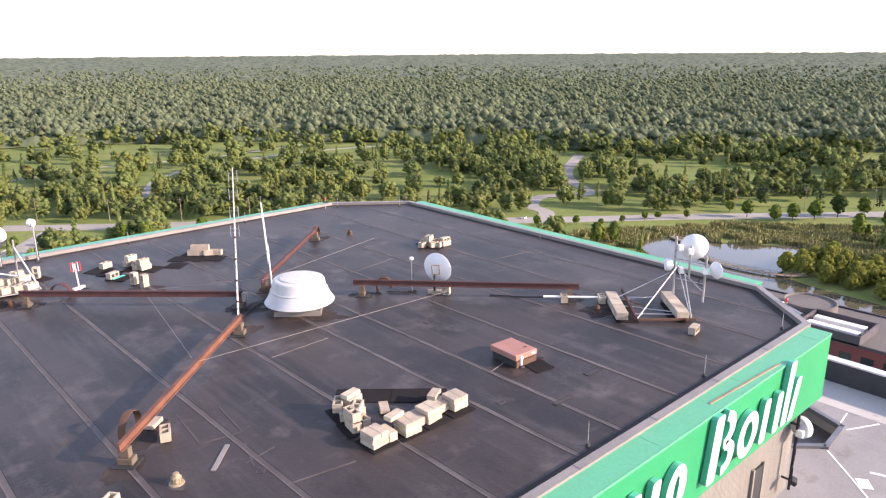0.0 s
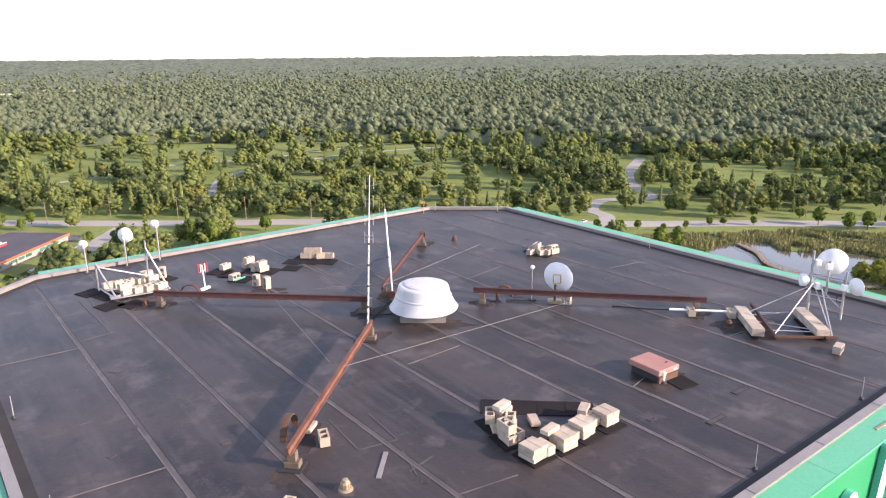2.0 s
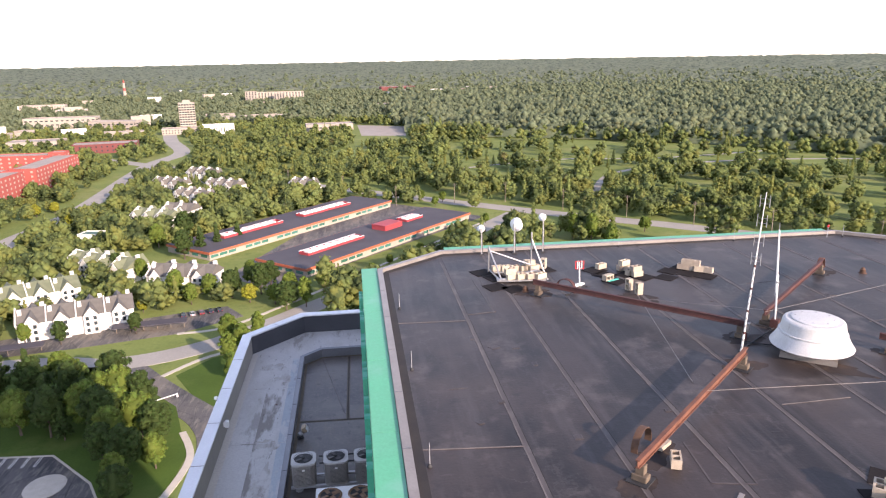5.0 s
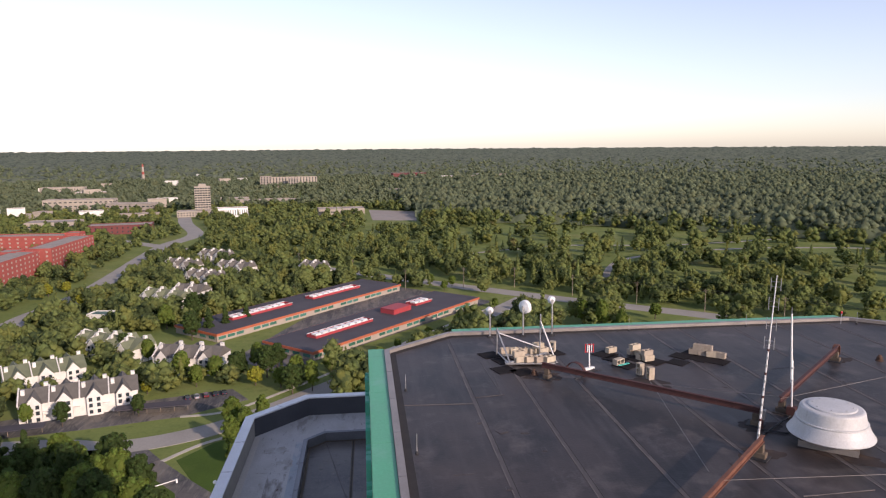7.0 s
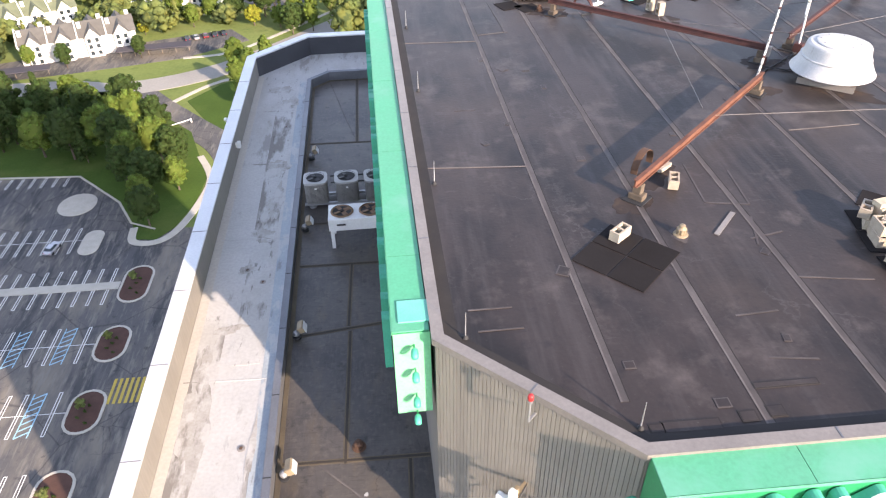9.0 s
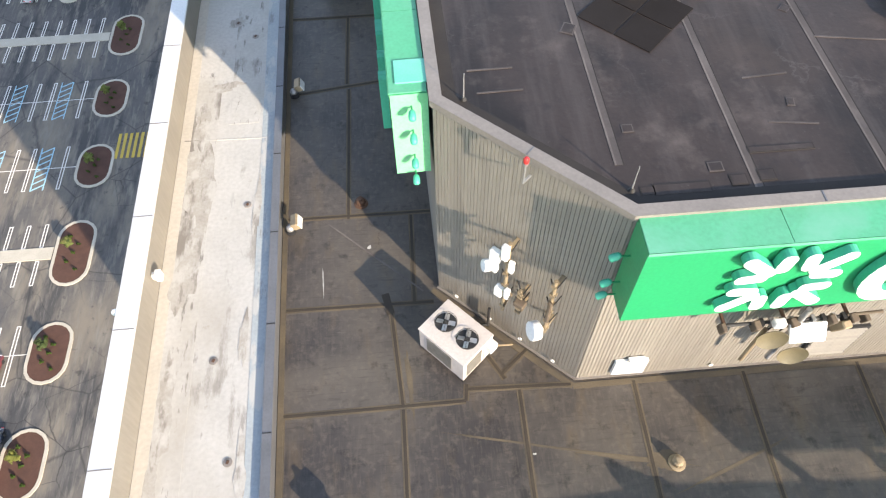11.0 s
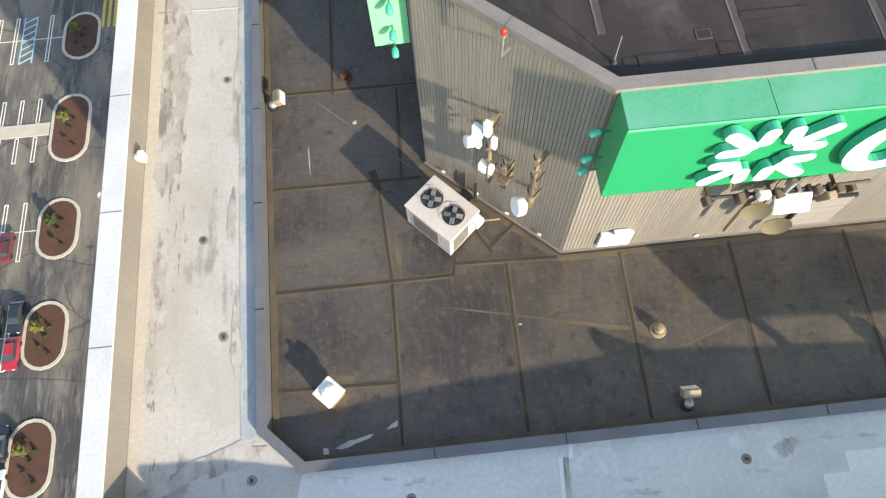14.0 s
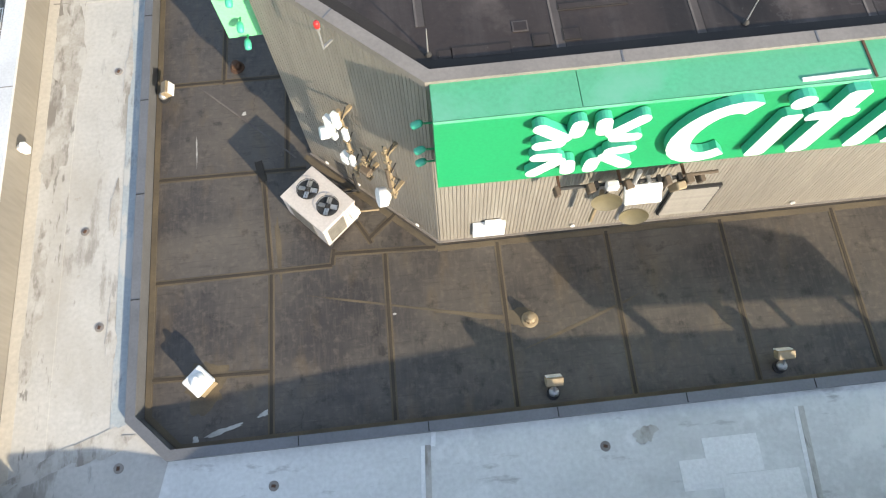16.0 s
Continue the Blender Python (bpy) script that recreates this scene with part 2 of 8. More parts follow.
M["leaf"] = mat("leaves", (0.185, 0.222, 0.07), (0.115, 0.15, 0.052), 0.85, scale=0.07, fine=0.5, bump=0.0, spec=0.15, vary_island=0.16, leafy=0.4, layers=(
    dict(c=(0.045, 0.07, 0.032), s=0.055, lo=0.52, hi=0.56, a=0.75), dict(c=(0.21, 0.22, 0.06), s=0.065, lo=0.55, hi=0.59, a=0.75, at=(40, 10, 0)), dict(c=(0.125, 0.10, 0.055), s=0.07, lo=0.62, hi=0.68, a=0.6, at=(80, 60, 0))))
# Far leaves are greyer and bluer: distance haze is put into their colour.
M["leaf_far_haze"] = mat("far_leaves_haze", (0.168, 0.2, 0.115), (0.118, 0.15, 0.088), 0.9, scale=0.05, fine=0.2, bump=0.0, spec=0.1, vary_island=0.09, leafy=0.35, layers=(
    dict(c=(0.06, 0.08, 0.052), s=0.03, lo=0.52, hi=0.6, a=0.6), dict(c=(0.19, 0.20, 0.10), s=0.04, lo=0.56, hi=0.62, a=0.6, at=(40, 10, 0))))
# The horizon canopy has still more haze mixed into its colour.
M["leaf_horizon_haze"] = mat("horizon_leaves_haze", (0.150, 0.172, 0.122), (0.104, 0.126, 0.092), 0.95, scale=0.02, fine=0.08, bump=0.0, spec=0.05, layers=(
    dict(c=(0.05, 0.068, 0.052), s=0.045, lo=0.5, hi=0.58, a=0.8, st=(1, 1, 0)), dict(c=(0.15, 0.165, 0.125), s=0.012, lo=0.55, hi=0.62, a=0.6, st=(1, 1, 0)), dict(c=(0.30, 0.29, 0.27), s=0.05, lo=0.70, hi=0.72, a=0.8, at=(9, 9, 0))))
M["rust"] = mat("rusty_steel", (0.17, 0.07, 0.042), (0.09, 0.035, 0.025), 0.8, 0.2, scale=3, fine=40, bump=0.3)

# ---------------------------------------------------------------- mesh helpers


def link_bm(name, bm, material, parent=None, label="", smooth=False):
    me = bpy.data.meshes.new(name)
    bm.normal_update()
    if smooth:
        for f in bm.faces:
            f.smooth = True
    bm.to_mesh(me)
    bm.free()
    mats = material if isinstance(material, (list, tuple)) else [material]
    for m in mats:
        me.materials.append(m)
    ob = new(name, me)
    if parent:
        ob.parent = parent
    if label:
        ob["label"] = label
    return ob


def part(name, bm, material, parent, label="", smooth=False):
    return link_bm(name, bm, material, parent, label, smooth)


def thing(name, label, category, at=(0, 0, 0), rz=0.0, group="", kind=""):
    ob = new(name)
    ob.empty_display_size = 0.1
    ob.matrix_basis = pose(*at, 0, 0, rz)
    return tagged(ob, label, category, group, kind)


def box(bm, c, s, rz=0.0, rx=0.0, ry=0.0, bevel=0.0):
    """A box of size s with its middle at c."""
    m = pose(*c, rx, ry, rz) @ Matrix.Diagonal((*s, 1))
    r = bmesh.ops.create_cube(bm, size=1.0, matrix=m)
    if bevel:
        es = list({e for v in r["verts"] for e in v.link_edges})
        bmesh.ops.bevel(bm, geom=es, offset=bevel, segments=1, affect="EDGES")
    return bm


def B(c, s, rz=0.0, rx=0.0, ry=0.0, bevel=0.0):
    return box(bmesh.new(), c, s, rz, rx, ry, bevel)


def tube(bm, p, q, r, r2=None, seg=8):
    """A round bar from p to q."""
    p, q = Vector(p), Vector(q)
    d = q - p
    m = Matrix.Translation((p + q) / 2) @ d.to_track_quat("Z", "Y").to_matrix().to_4x4()
    bmesh.ops.create_cone(bm, cap_ends=True, segments=seg, radius1=r, radius2=r if r2 is None else r2, depth=d.length, matrix=m)
    return bm


def beam(bm, p, q, w, h):
    """A rectangular bar from p to q, w wide and h high."""
    p, q = Vector(p), Vector(q)
    d = q - p
    m = Matrix.Translation((p + q) / 2) @ d.to_track_quat("Y", "Z").to_matrix().to_4x4() @ Matrix.Diagonal((w, d.length, h, 1))
    bmesh.ops.create_cube(bm, size=1.0, matrix=m)
    return bm


def lathe(bm, profile, c=(0, 0, 0), seg=24, m=None):
    """A turned form about z from (radius, height) pairs."""
    rings = []
    for r, z in profile:
        rings.append([bm.verts.new(Vector((r * math.cos(2 * math.pi * k / seg), r * math.sin(2 * math.pi * k / seg), z))) for k in range(seg)])
    for a, b in zip(rings, rings[1:]):
        for k in range(seg):
            bm.faces.new((a[k], a[(k + 1) % seg], b[(k + 1) % seg], b[k]))
    for ring, flip in ((rings[0], True), (rings[-1], False)):
        bm.faces.new(list(reversed(ring)) if flip else ring)
    vs = [v for ring in rings for v in ring]
    mm = (m if m is not None else Matrix.Translation(c))
    bmesh.ops.transform(bm, matrix=mm, verts=vs)
    return bm


def prism(bm, poly, z0, z1):
    """A solid with the plan poly (counter-clockwise) between two heights."""
    lo = [bm.verts.new((x, y, z0)) for x, y in poly]
    hi = [bm.verts.new((x, y, z1)) for x, y in poly]
    n = len(poly)
    for k in range(n):
        bm.faces.new((lo[k], lo[(k + 1) % n], hi[(k + 1) % n], hi[k]))
    bm.faces.new(hi)
    bm.faces.new(list(reversed(lo)))
    return bm


def offset_poly(poly, d):
    """The polygon moved outwards by d (counter-clockwise plan)."""
    out, n = [], len(poly)
    for k in range(n):
        a, b, c = Vector(poly[k - 1]), Vector(poly[k]), Vector(poly[(k + 1) % n])
        u, v = (b - a).normalized(), (c - b).normalized()
        nu, nv = Vector((u.y, -u.x)), Vector((v.y, -v.x))
        w = (nu + nv) / (1 + nu.dot(nv))
        out.append(tuple(b + w * d))
    return out


def strip(bm, a, b, w, z0, z1):
    """A flat bar in plan from a to b, w wide."""
    a, b = Vector(a), Vector(b)
    d = (b - a).normalized()
    s = Vector((-d.y, d.x)) * w / 2
    return prism(bm, [tuple(a - s), tuple(b - s), tuple(b + s), tuple(a + s)], z0, z1)


# ---------------------------------------------------------------- the tower's plan
ROOF_Z, LOW_Z, LEDGE_Z, COPE_Z, GROUND_Z = 0.0, -5.335, -5.08, -4.2, -82.0
T = [(0, 0), (17.4, 0.03), (19.5, 2.3), (19.75, 19.7), (16.8, 22.1), (-0.3, 21.75), (-2.8, 19.6), (-2.46, 2.27)]   # upper block
P = [(-5.05, -3.54), (22.2, -3.36), (23.1, -2.55), (23.6, 24.0), (22.5, 24.9), (-5.45, 24.4), (-6.17, 23.7), (-5.70, -2.90)]  # lower roof
Q = [(-5.75, -6.3), (23.0, -6.3), (25.7, -3.6), (26.3, 25.4), (23.6, 27.4), (-6.38, 26.85), (-8.52, 24.6), (-8.17, -3.9)]  # inside of the outer coping


def wall_ring(name, inner, outer, z0, z1, material, label, cat="wall", names=None):
    """A ring of walls, one object an edge."""
    n = len(inner)
    for k in range(n):
        j = (k + 1) % n
        bm = prism(bmesh.new(), [outer[k], outer[j], inner[j], inner[k]], z0, z1)
        ob = link_bm(names[k] if names else name, bm, material)
        tagged(ob, label, cat, kind="structure")


# South ledge coat, paled further: fill light for its shade is in the colour.
M["ledge_coat_lifted"] = mat("blue_white_lifted_coating", (0.62, 0.625, 0.62), (0.53, 0.535, 0.53), 0.6, scale=0.7, fine=12, bump=0.15, layers=(
    dict(c=(0.42, 0.42, 0.41), s=0.45, lo=0.5, hi=0.68, a=0.6, st=(0.5, 1.4, 1)),
    dict(c=(0.25, 0.245, 0.235), s=1.6, lo=0.6, hi=0.68, a=0.6, st=(0.6, 1.8, 1)),
    dict(c=(0.72, 0.72, 0.71), s=1.1, lo=0.56, hi=0.64, a=0.6, at=(4, 7, 0))))
SIDES = ["south", "south_east", "east", "north_east", "north", "north_west", "west", "south_west"]
bm = prism(bmesh.new(), offset_poly(T, -0.2), -0.4, ROOF_Z)
tower_roof = tagged(link_bm("roof_upper", bm, M["epdm"]), "dark grey rubber membrane roof, weathered and stained", "roof", kind="structure")
wall_ring("wall", offset_poly(T, -0.2), T, LOW_Z, 0.0, M["siding"], "taupe ribbed metal siding of the penthouse", names=["wall_" + s for s in SIDES])
wall_ring("coping", offset_poly(T, -0.13), offset_poly(T, 0.06), 0.004, 0.13, M["cap"], "pale brown metal coping round the upper roof", "coping", names=["trim_" + s for s in SIDES])

bm = prism(bmesh.new(), offset_poly(P, 0.05), LOW_Z - 0.4, LOW_Z)
low_roof = tagged(link_bm("roof_lower", bm, M["epdm_low"]), "brown-grey rubber membrane on the sunken lower roof", "roof", kind="structure")
wall_ring("kerb", P, offset_poly(P, 0.18), LOW_Z, LEDGE_Z + 0.13, M["cap_grey"], "grey sheet-metal capped kerb round the sunken roof", "kerb", names=["kerb_" + s for s in SIDES])
wall_ring("ledge", offset_poly(P, 0.18), Q, LEDGE_Z - 0.3, LEDGE_Z, M["ledge"], "pale grey stained membrane on the roof ledge", "roof ledge", names=["ledge_" + s for s in SIDES])
wall_ring("parapet", Q, offset_poly(Q, 0.35), LEDGE_Z - 0.3, COPE_Z - 0.06, M["siding"], "beige parapet wall", names=["parapet_" + s for s in SIDES])
wall_ring("coping", offset_poly(Q, -0.02), offset_poly(Q, 0.39), COPE_Z - 0.06, COPE_Z, M["cap_white"], "white metal coping on the parapet", "coping", names=["coping_" + s for s in SIDES])
wall_ring("facade", offset_poly(Q, 0.0), offset_poly(Q, 0.33), GROUND_Z, LEDGE_Z - 0.31, M["siding"], "office tower facade", names=["facade_" + s for s in SIDES])
# Shaded parapets: the shade on their inner faces is put into this dark colour.
M["parapet_shade"] = mat("dark_parapet_shade", (0.035, 0.037, 0.045), (0.05, 0.052, 0.06), 0.6, scale=1.0, fine=14, bump=0.1, layers=(dict(c=(0.09, 0.09, 0.095), s=1.2, lo=0.55, hi=0.7, a=0.5, st=(1, 1, 0.4)),))
for s_ in ("east", "south_east", "north_east", "north", "north_west"):
    bpy.data.objects["parapet_" + s_].data.materials[0] = M["parapet_shade"]
bpy.data.objects["ledge_south"].data.materials[0] = M["ledge_coat_lifted"]
# Grey corner membrane, darkened: the shade over it is put into its colour.
M["ledge_grey_shaded"] = mat("grey_shaded_corner_membrane", (0.26, 0.25, 0.245), (0.21, 0.203, 0.198), 0.7, scale=0.9, fine=12, bump=0.15, layers=(
    dict(c=(0.33, 0.32, 0.31), s=0.7, lo=0.55, hi=0.68, a=0.7), dict(c=(0.16, 0.145, 0.13), s=1.0, lo=0.58, hi=0.68, a=0.6)))
# the level corner south-east of the penthouse, and the kerb of the sunken strip beyond it
bm = prism(bmesh.new(), [(14.8, -3.94), (22.42, -3.94), (23.40, -2.95), (23.46, 1.9), (22.75, 1.6), (22.1, 0.15), (20.46, 0.02), (18.6, 1.9), (17.3, 0.06), (14.8, 0.04)], LOW_Z - 0.2, LEDGE_Z + 0.166)
ledge_corner = tagged(link_bm("ledge_corner", bm, M["ledge_grey_shaded"]), "pale grey membrane on the level roof corner", "roof ledge", kind="structure")
for a_, b_ in (((19.0, 1.48), (20.46, 0.06)), ((20.38, 0.02), (22.14, 0.15)), ((22.1, 0.12), (22.8, 1.7)), ((14.85, -3.9), (14.85, -0.1))):
    part("kerb_cap", strip(bmesh.new(), a_, b_, 0.17, LEDGE_Z + 0.1, LEDGE_Z + 0.26), M["cap_grey"], ledge_corner)

# ---------------------------------------------------------------- upper roof: seams, patches, rods
M["block"] = mat("concrete_block", (0.42, 0.355, 0.27), (0.31, 0.26, 0.20), 0.9, scale=6, fine=60, bump=0.4, vary=0.16)
M["galv"] = mat("galvanised_steel", (0.40, 0.40, 0.40), (0.29, 0.30, 0.31), 0.45, 0.6, scale=5, fine=50, bump=0.1)
M["olive"] = mat("olive_dish_paint", (0.125, 0.105, 0.06), (0.09, 0.076, 0.045), 0.6, scale=4, fine=40, bump=0.05)
M["rust_dark"] = mat("dark_rusty_steel", (0.085, 0.034, 0.03), (0.05, 0.022, 0.022), 0.75, 0.2, scale=3, fine=40, bump=0.3)
M["black"] = mat("black_rubber", (0.018, 0.018, 0.02), (0.03, 0.03, 0.03), 0.7, scale=3, fine=40)
M["dish"] = mat("white_dish_paint", (0.70, 0.71, 0.72), (0.62, 0.63, 0.64), 0.5, scale=3, fine=30, bump=0.03)
M["white_worn"] = mat("white_worn_paint", (0.72, 0.72, 0.71), (0.60, 0.59, 0.57), 0.5, scale=2.0, fine=25, bump=0.05, stain=(0.45, 0.43, 0.40), stain_scale=1.6, stain_lo=0.6, stain_hi=0.8)
M["hood"] = mat("white_hood_paint", (0.50, 0.50, 0.495), (0.42, 0.42, 0.415), 0.5, scale=2.0, fine=25, bump=0.05, layers=(dict(c=(0.36, 0.35, 0.33), s=2.0, lo=0.54, hi=0.7, a=0.6, st=(1, 1, 0.35)), dict(c=(0.28, 0.26, 0.235), s=6.0, lo=0.62, hi=0.72, a=0.5, st=(1, 1, 0.3))))
M["red"] = mat("red_lamp", (0.55, 0.03, 0.03), (0.45, 0.03, 0.03), 0.35, scale=4, fine=30, bump=0)
M["hatch"] = mat("faded_red_paint", (0.34, 0.165, 0.125), (0.27, 0.125, 0.095), 0.6, scale=2.5, fine=30, bump=0.1)
M["tan"] = mat("tan_metal", (0.30, 0.235, 0.15), (0.22, 0.17, 0.11), 0.6, 0.2, scale=4, fine=40, bump=0.1)
M["foot"] = mat("weathered_foot", (0.12, 0.09, 0.062), (0.065, 0.048, 0.036), 0.8, scale=5, fine=40, bump=0.2)
M["brown"] = mat("brown_iron", (0.105, 0.055, 0.032), (0.065, 0.035, 0.024), 0.8, 0.1, scale=5, fine=40, bump=0.3)


SEAMS = [0]


def seam(a, b, w=0.13, z=0.005, material="seam", parent=None, name="seam"):
    SEAMS[0] += 1
    z += 0.00012 * (SEAMS[0] % 40)          # laps lie over one another
    return part(name, strip(bmesh.new(), a, b, w, z - 0.02, z), M[material], parent or tower_roof)


# long lap joints: the plan x at the south edge, how far they lean over ten metres, and their run
for x, lean, y0, y1 in ((0.02, -0.2, 0.9, 21.2), (1.80, -0.22, 0.35, 21.4), (3.64, -0.24, 0.35, 21.5), (5.88, -0.14, 0.35, 21.5), (7.96, -0.12, 0.35, 21.6), (9.30, -0.1, 0.35, 21.6), (11.42, -0.04, 0.35, 21.6), (13.62, -0.1, 0.35, 21.7),
                        (15.8, -0.1, 0.35, 21.7), (17.8, -0.1, 1.0, 20.6)):
    foot_, head_ = x + lean * y0 / 10, x + lean * y1 / 10
    seam((foot_, y0), (head_, y1), 0.11, 0.003, "seam_soft")
    seam((foot_ - 0.05, y0), (head_ - 0.05, y1), 0.028, 0.007)
    seam((foot_ + 0.062, y0), (head_ + 0.062, y1), 0.014, 0.005, "seam_dark")
for a, b in (((-2.34, 14.35), (-0.3, 14.27)), ((-2.3, 7.35), (-0.14, 7.2)), ((-1.9, 2.94), (-1.2, 2.95)), ((-1.8, 2.45), (-1.1, 2.47)), ((0.45, 18.2), (0.62, 14.8)), ((-0.2, 14.75), (0.7, 14.9)),
             ((5.9, 8.1), (7.6, 8.2)), ((9.2, 3.9), (11.0, 4.3)), ((3.6, 3.2), (4.8, 3.0)), ((11.2, 12.4), (13.3, 12.8)), ((13.5, 4.2), (15.7, 4.0)), ((-1.4, 9.9), (-0.9, 9.92)), ((2.2, 2.4), (2.9, 2.45)),
             ((2.3, 1.5), (3.0, 1.4)), ((9.5, 16.2), (11.0, 16.4)), ((16.0, 10.2), (17.6, 10.0))):
    seam(a, b, 0.03, 0.006, "seam" if abs(b[0] - a[0]) > 1.6 else "seam_soft")
for a, b in (((3.05, 6.9), (2.95, 5.5)), ((2.95, 5.5), (3.75, 5.35)), ((3.75, 5.35), (3.85, 6.6)), ((3.3, 4.3), (3.95, 4.45)), ((3.35, 4.1), (3.6, 4.95)), ((0.62, 14.8), (0.75, 18.4))):
    seam(a, b, 0.035, 0.006, "seam_soft")
# flashing strip along the inside of the coping
for k in range(8):
    ti = offset_poly(T, -0.24)
    seam(ti[k], ti[(k + 1) % 8], 0.22, 0.008, "seam_dark", name="flashing")
# small square repair patches
pr = np.random.default_rng(11)
small = B((0, 0, 0), (0.21, 0.17, 0.008))
proto = part("patch", small, M["seam_soft"], tower_roof)
proto.location = (1.3, 0.75, 0.006)
inner = B((0, 0, 0.003), (0.17, 0.13, 0.008))
cover = part("patch", inner, M["epdm"], tower_roof)
cover.location = (1.3, 0.75, 0.006)
for k in range(30):
    at_ = (pr.uniform(-1.6, 18.4), pr.uniform(1.2, 20.8), 0.006)
    s_ = pr.uniform(0.6, 1.25)
    size_, turn_ = (s_, s_ * pr.uniform(0.7, 1.3), 1), (0, 0, pr.choice([0, 1.57, pr.uniform(0, 3)]))
    for src_ in (proto, cover):
        o = src_.copy()
        scene.collection.objects.link(o)
        o.location, o.scale, o.rotation_euler = at_, size_, turn_
for c, s in (((0.75, 0.42), (0.75, 0.16)), ((1.55, 0.5), (0.2, 0.15)), ((0.28, 0.42), (0.16, 0.12)), ((1.95, 0.55), (0.2, 0.16)), ((2.3, 1.0), (0.9, 0.08)), ((9.4, 1.9), (0.55, 0.1)), ((11.0, 2.3), (0.5, 0.12))):
    part("patch", B((*c, 0.004), (s[0] + 0.04, s[1] + 0.04, 0.012)), M["seam_dark"], tower_roof)
    part("patch", B((*c, 0.007), (*s, 0.012)), M["epdm"], tower_roof)


def mats_at(cells, rz=0.0, s=0.62):
    """Dark walk mats laid on the roof."""
    for x, y in cells:
        ob = link_bm("walk_mat", B((0, 0, 0), (s, s, 0.014), bevel=0.004), M["patch"])
        ob.matrix_basis = pose(x, y, 0.012, 0, 0, rz)
        tagged(ob, "thin dark rubber mat lying on the roof", "mat", group="rubber mats on the roof")


c_, s_ = math.cos(radians(-45)), math.sin(radians(-45))
mats_at([(0.96 + c_ * u - s_ * v, 4.02 + s_ * u + c_ * v) for u in (-0.345, 0.345) for v in (-0.345, 0.345)], -45, 0.66)
mats_at([(5.48, 3.25), (6.14, 3.2), (6.8, 3.2), (7.46, 3.2)], 0)
mats_at([(6.15, 5.15), (6.6, 4.75), (7.05, 4.35), (7.5, 3.95)], -42)
mats_at([(5.5, 3.95), (5.65, 4.6)], -10)
mats_at([(10.3, 3.36)], -10, 0.55)
mats_at([(1.1, 17.2), (1.7, 16.9), (1.3, 18.2), (2.4, 18.6), (1.9, 18.0), (3.2, 18.9), (0.9, 18.9)], 20, 0.7)
mats_at([(5.0, 18.5), (5.2, 17.9), (5.3, 17.2)], 35, 0.7)
mats_at([(6.0, 17.8), (6.4, 17.5)], 35, 0.7)
mats_at([(7.6, 18.0), (8.1, 17.6), (8.6, 17.2), (8.2, 18.3), (8.8, 17.8), (7.2, 17.3)], 40, 0.62)
mats_at([(15.4, 12.9), (15.9, 13.1), (15.6, 13.5)], 20, 0.7)
mats_at([(14.9, 4.2), (15.3, 4.5), (14.4, 3.7), (16.2, 3.3), (15.7, 2.9)], 43, 0.62)

# dirt and rust that has run out round feet, drains and curbs
M["dirt"] = mat("roof_dirt", (0.030, 0.023, 0.021), (0.05, 0.038, 0.034), 0.8, scale=1.5, fine=18, bump=0.2, spec=0.25, layers=(dict(c=(0.075, 0.05, 0.036), s=2.2, lo=0.52, hi=0.66, a=0.7),))
M["chalk"] = mat("roof_chalk", (0.088, 0.078, 0.076), (0.058, 0.05, 0.05), 0.75, scale=1.5, fine=18, bump=0.2, spec=0.25)


def stain(x, y, rx, ry, rz, material, k, z=0.0, parent=None):
    bm = bmesh.new()
    ph = pr.uniform(0, 6.28, 6)
    pts = []
    for q in range(56):
        a = 2 * math.pi * q / 56
        r = 1 + 0.16 * math.sin(2 * a + ph[0]) + 0.13 * math.sin(3 * a + ph[1]) + 0.1 * math.sin(5 * a + ph[2]) + 0.07 * math.sin(9 * a + ph[3]) + 0.05 * math.sin(14 * a + ph[4]) + pr.uniform(-0.04, 0.04)
        pts.append((rx * r * math.cos(a), ry * r * math.sin(a)))
    ob = part("stain", prism(bm, pts, 0, 0.0012), M[material], parent or tower_roof)
    ob.matrix_basis = pose(x, y, z + 0.0002 + 0.00008 * k, 0, 0, rz)


for k, (x, y, rx, ry, rz, m_) in enumerate(((1.6, 5.6, 0.45, 0.3, 50, "dirt"), (2.3, 6.5, 0.6, 0.28, 45, "dirt"), (6.1, 10.2, 0.5, 0.4, 10, "dirt"), (8.2, 9.7, 0.9, 0.3, -38, "dirt"), (2.12, 4.55, 0.2, 0.18, 0, "chalk"), (14.26, 4.56, 0.5, 0.4, 0, "dirt"),
                                             (10.2, 3.6, 0.6, 0.35, 0, "dirt"), (2.3, 16.4, 0.6, 0.4, 20, "dirt"), (7.0, 11.8, 0.55, 0.4, 20, "dirt"), (12.8, 17.0, 0.5, 0.35, 40, "dirt"), (10.2, 10.3, 0.4, 0.3, 0, "dirt"), (14.6, 5.7, 0.5, 0.3, 40, "dirt"),
                                             (5.4, 15.4, 0.8, 0.35, -30, "dirt"))):
    stain(x, y, rx, ry, rz, m_, k)

# lightning rods
rod = thing("lightning_rod", "slim pale metal lightning rod on a small foot", "lightning rod", (8.32, 0.45, 0), group="rods along the roof edge")
part("rod", tube(bmesh.new(), (0, 0, 0.02), (0, 0, 0.52), 0.012, 0.006, 8), M["galv"], rod)
part("foot", lathe(bmesh.new(), [(0.05, 0), (0.05, 0.02), (0.02, 0.07)], seg=10), M["black"], rod)
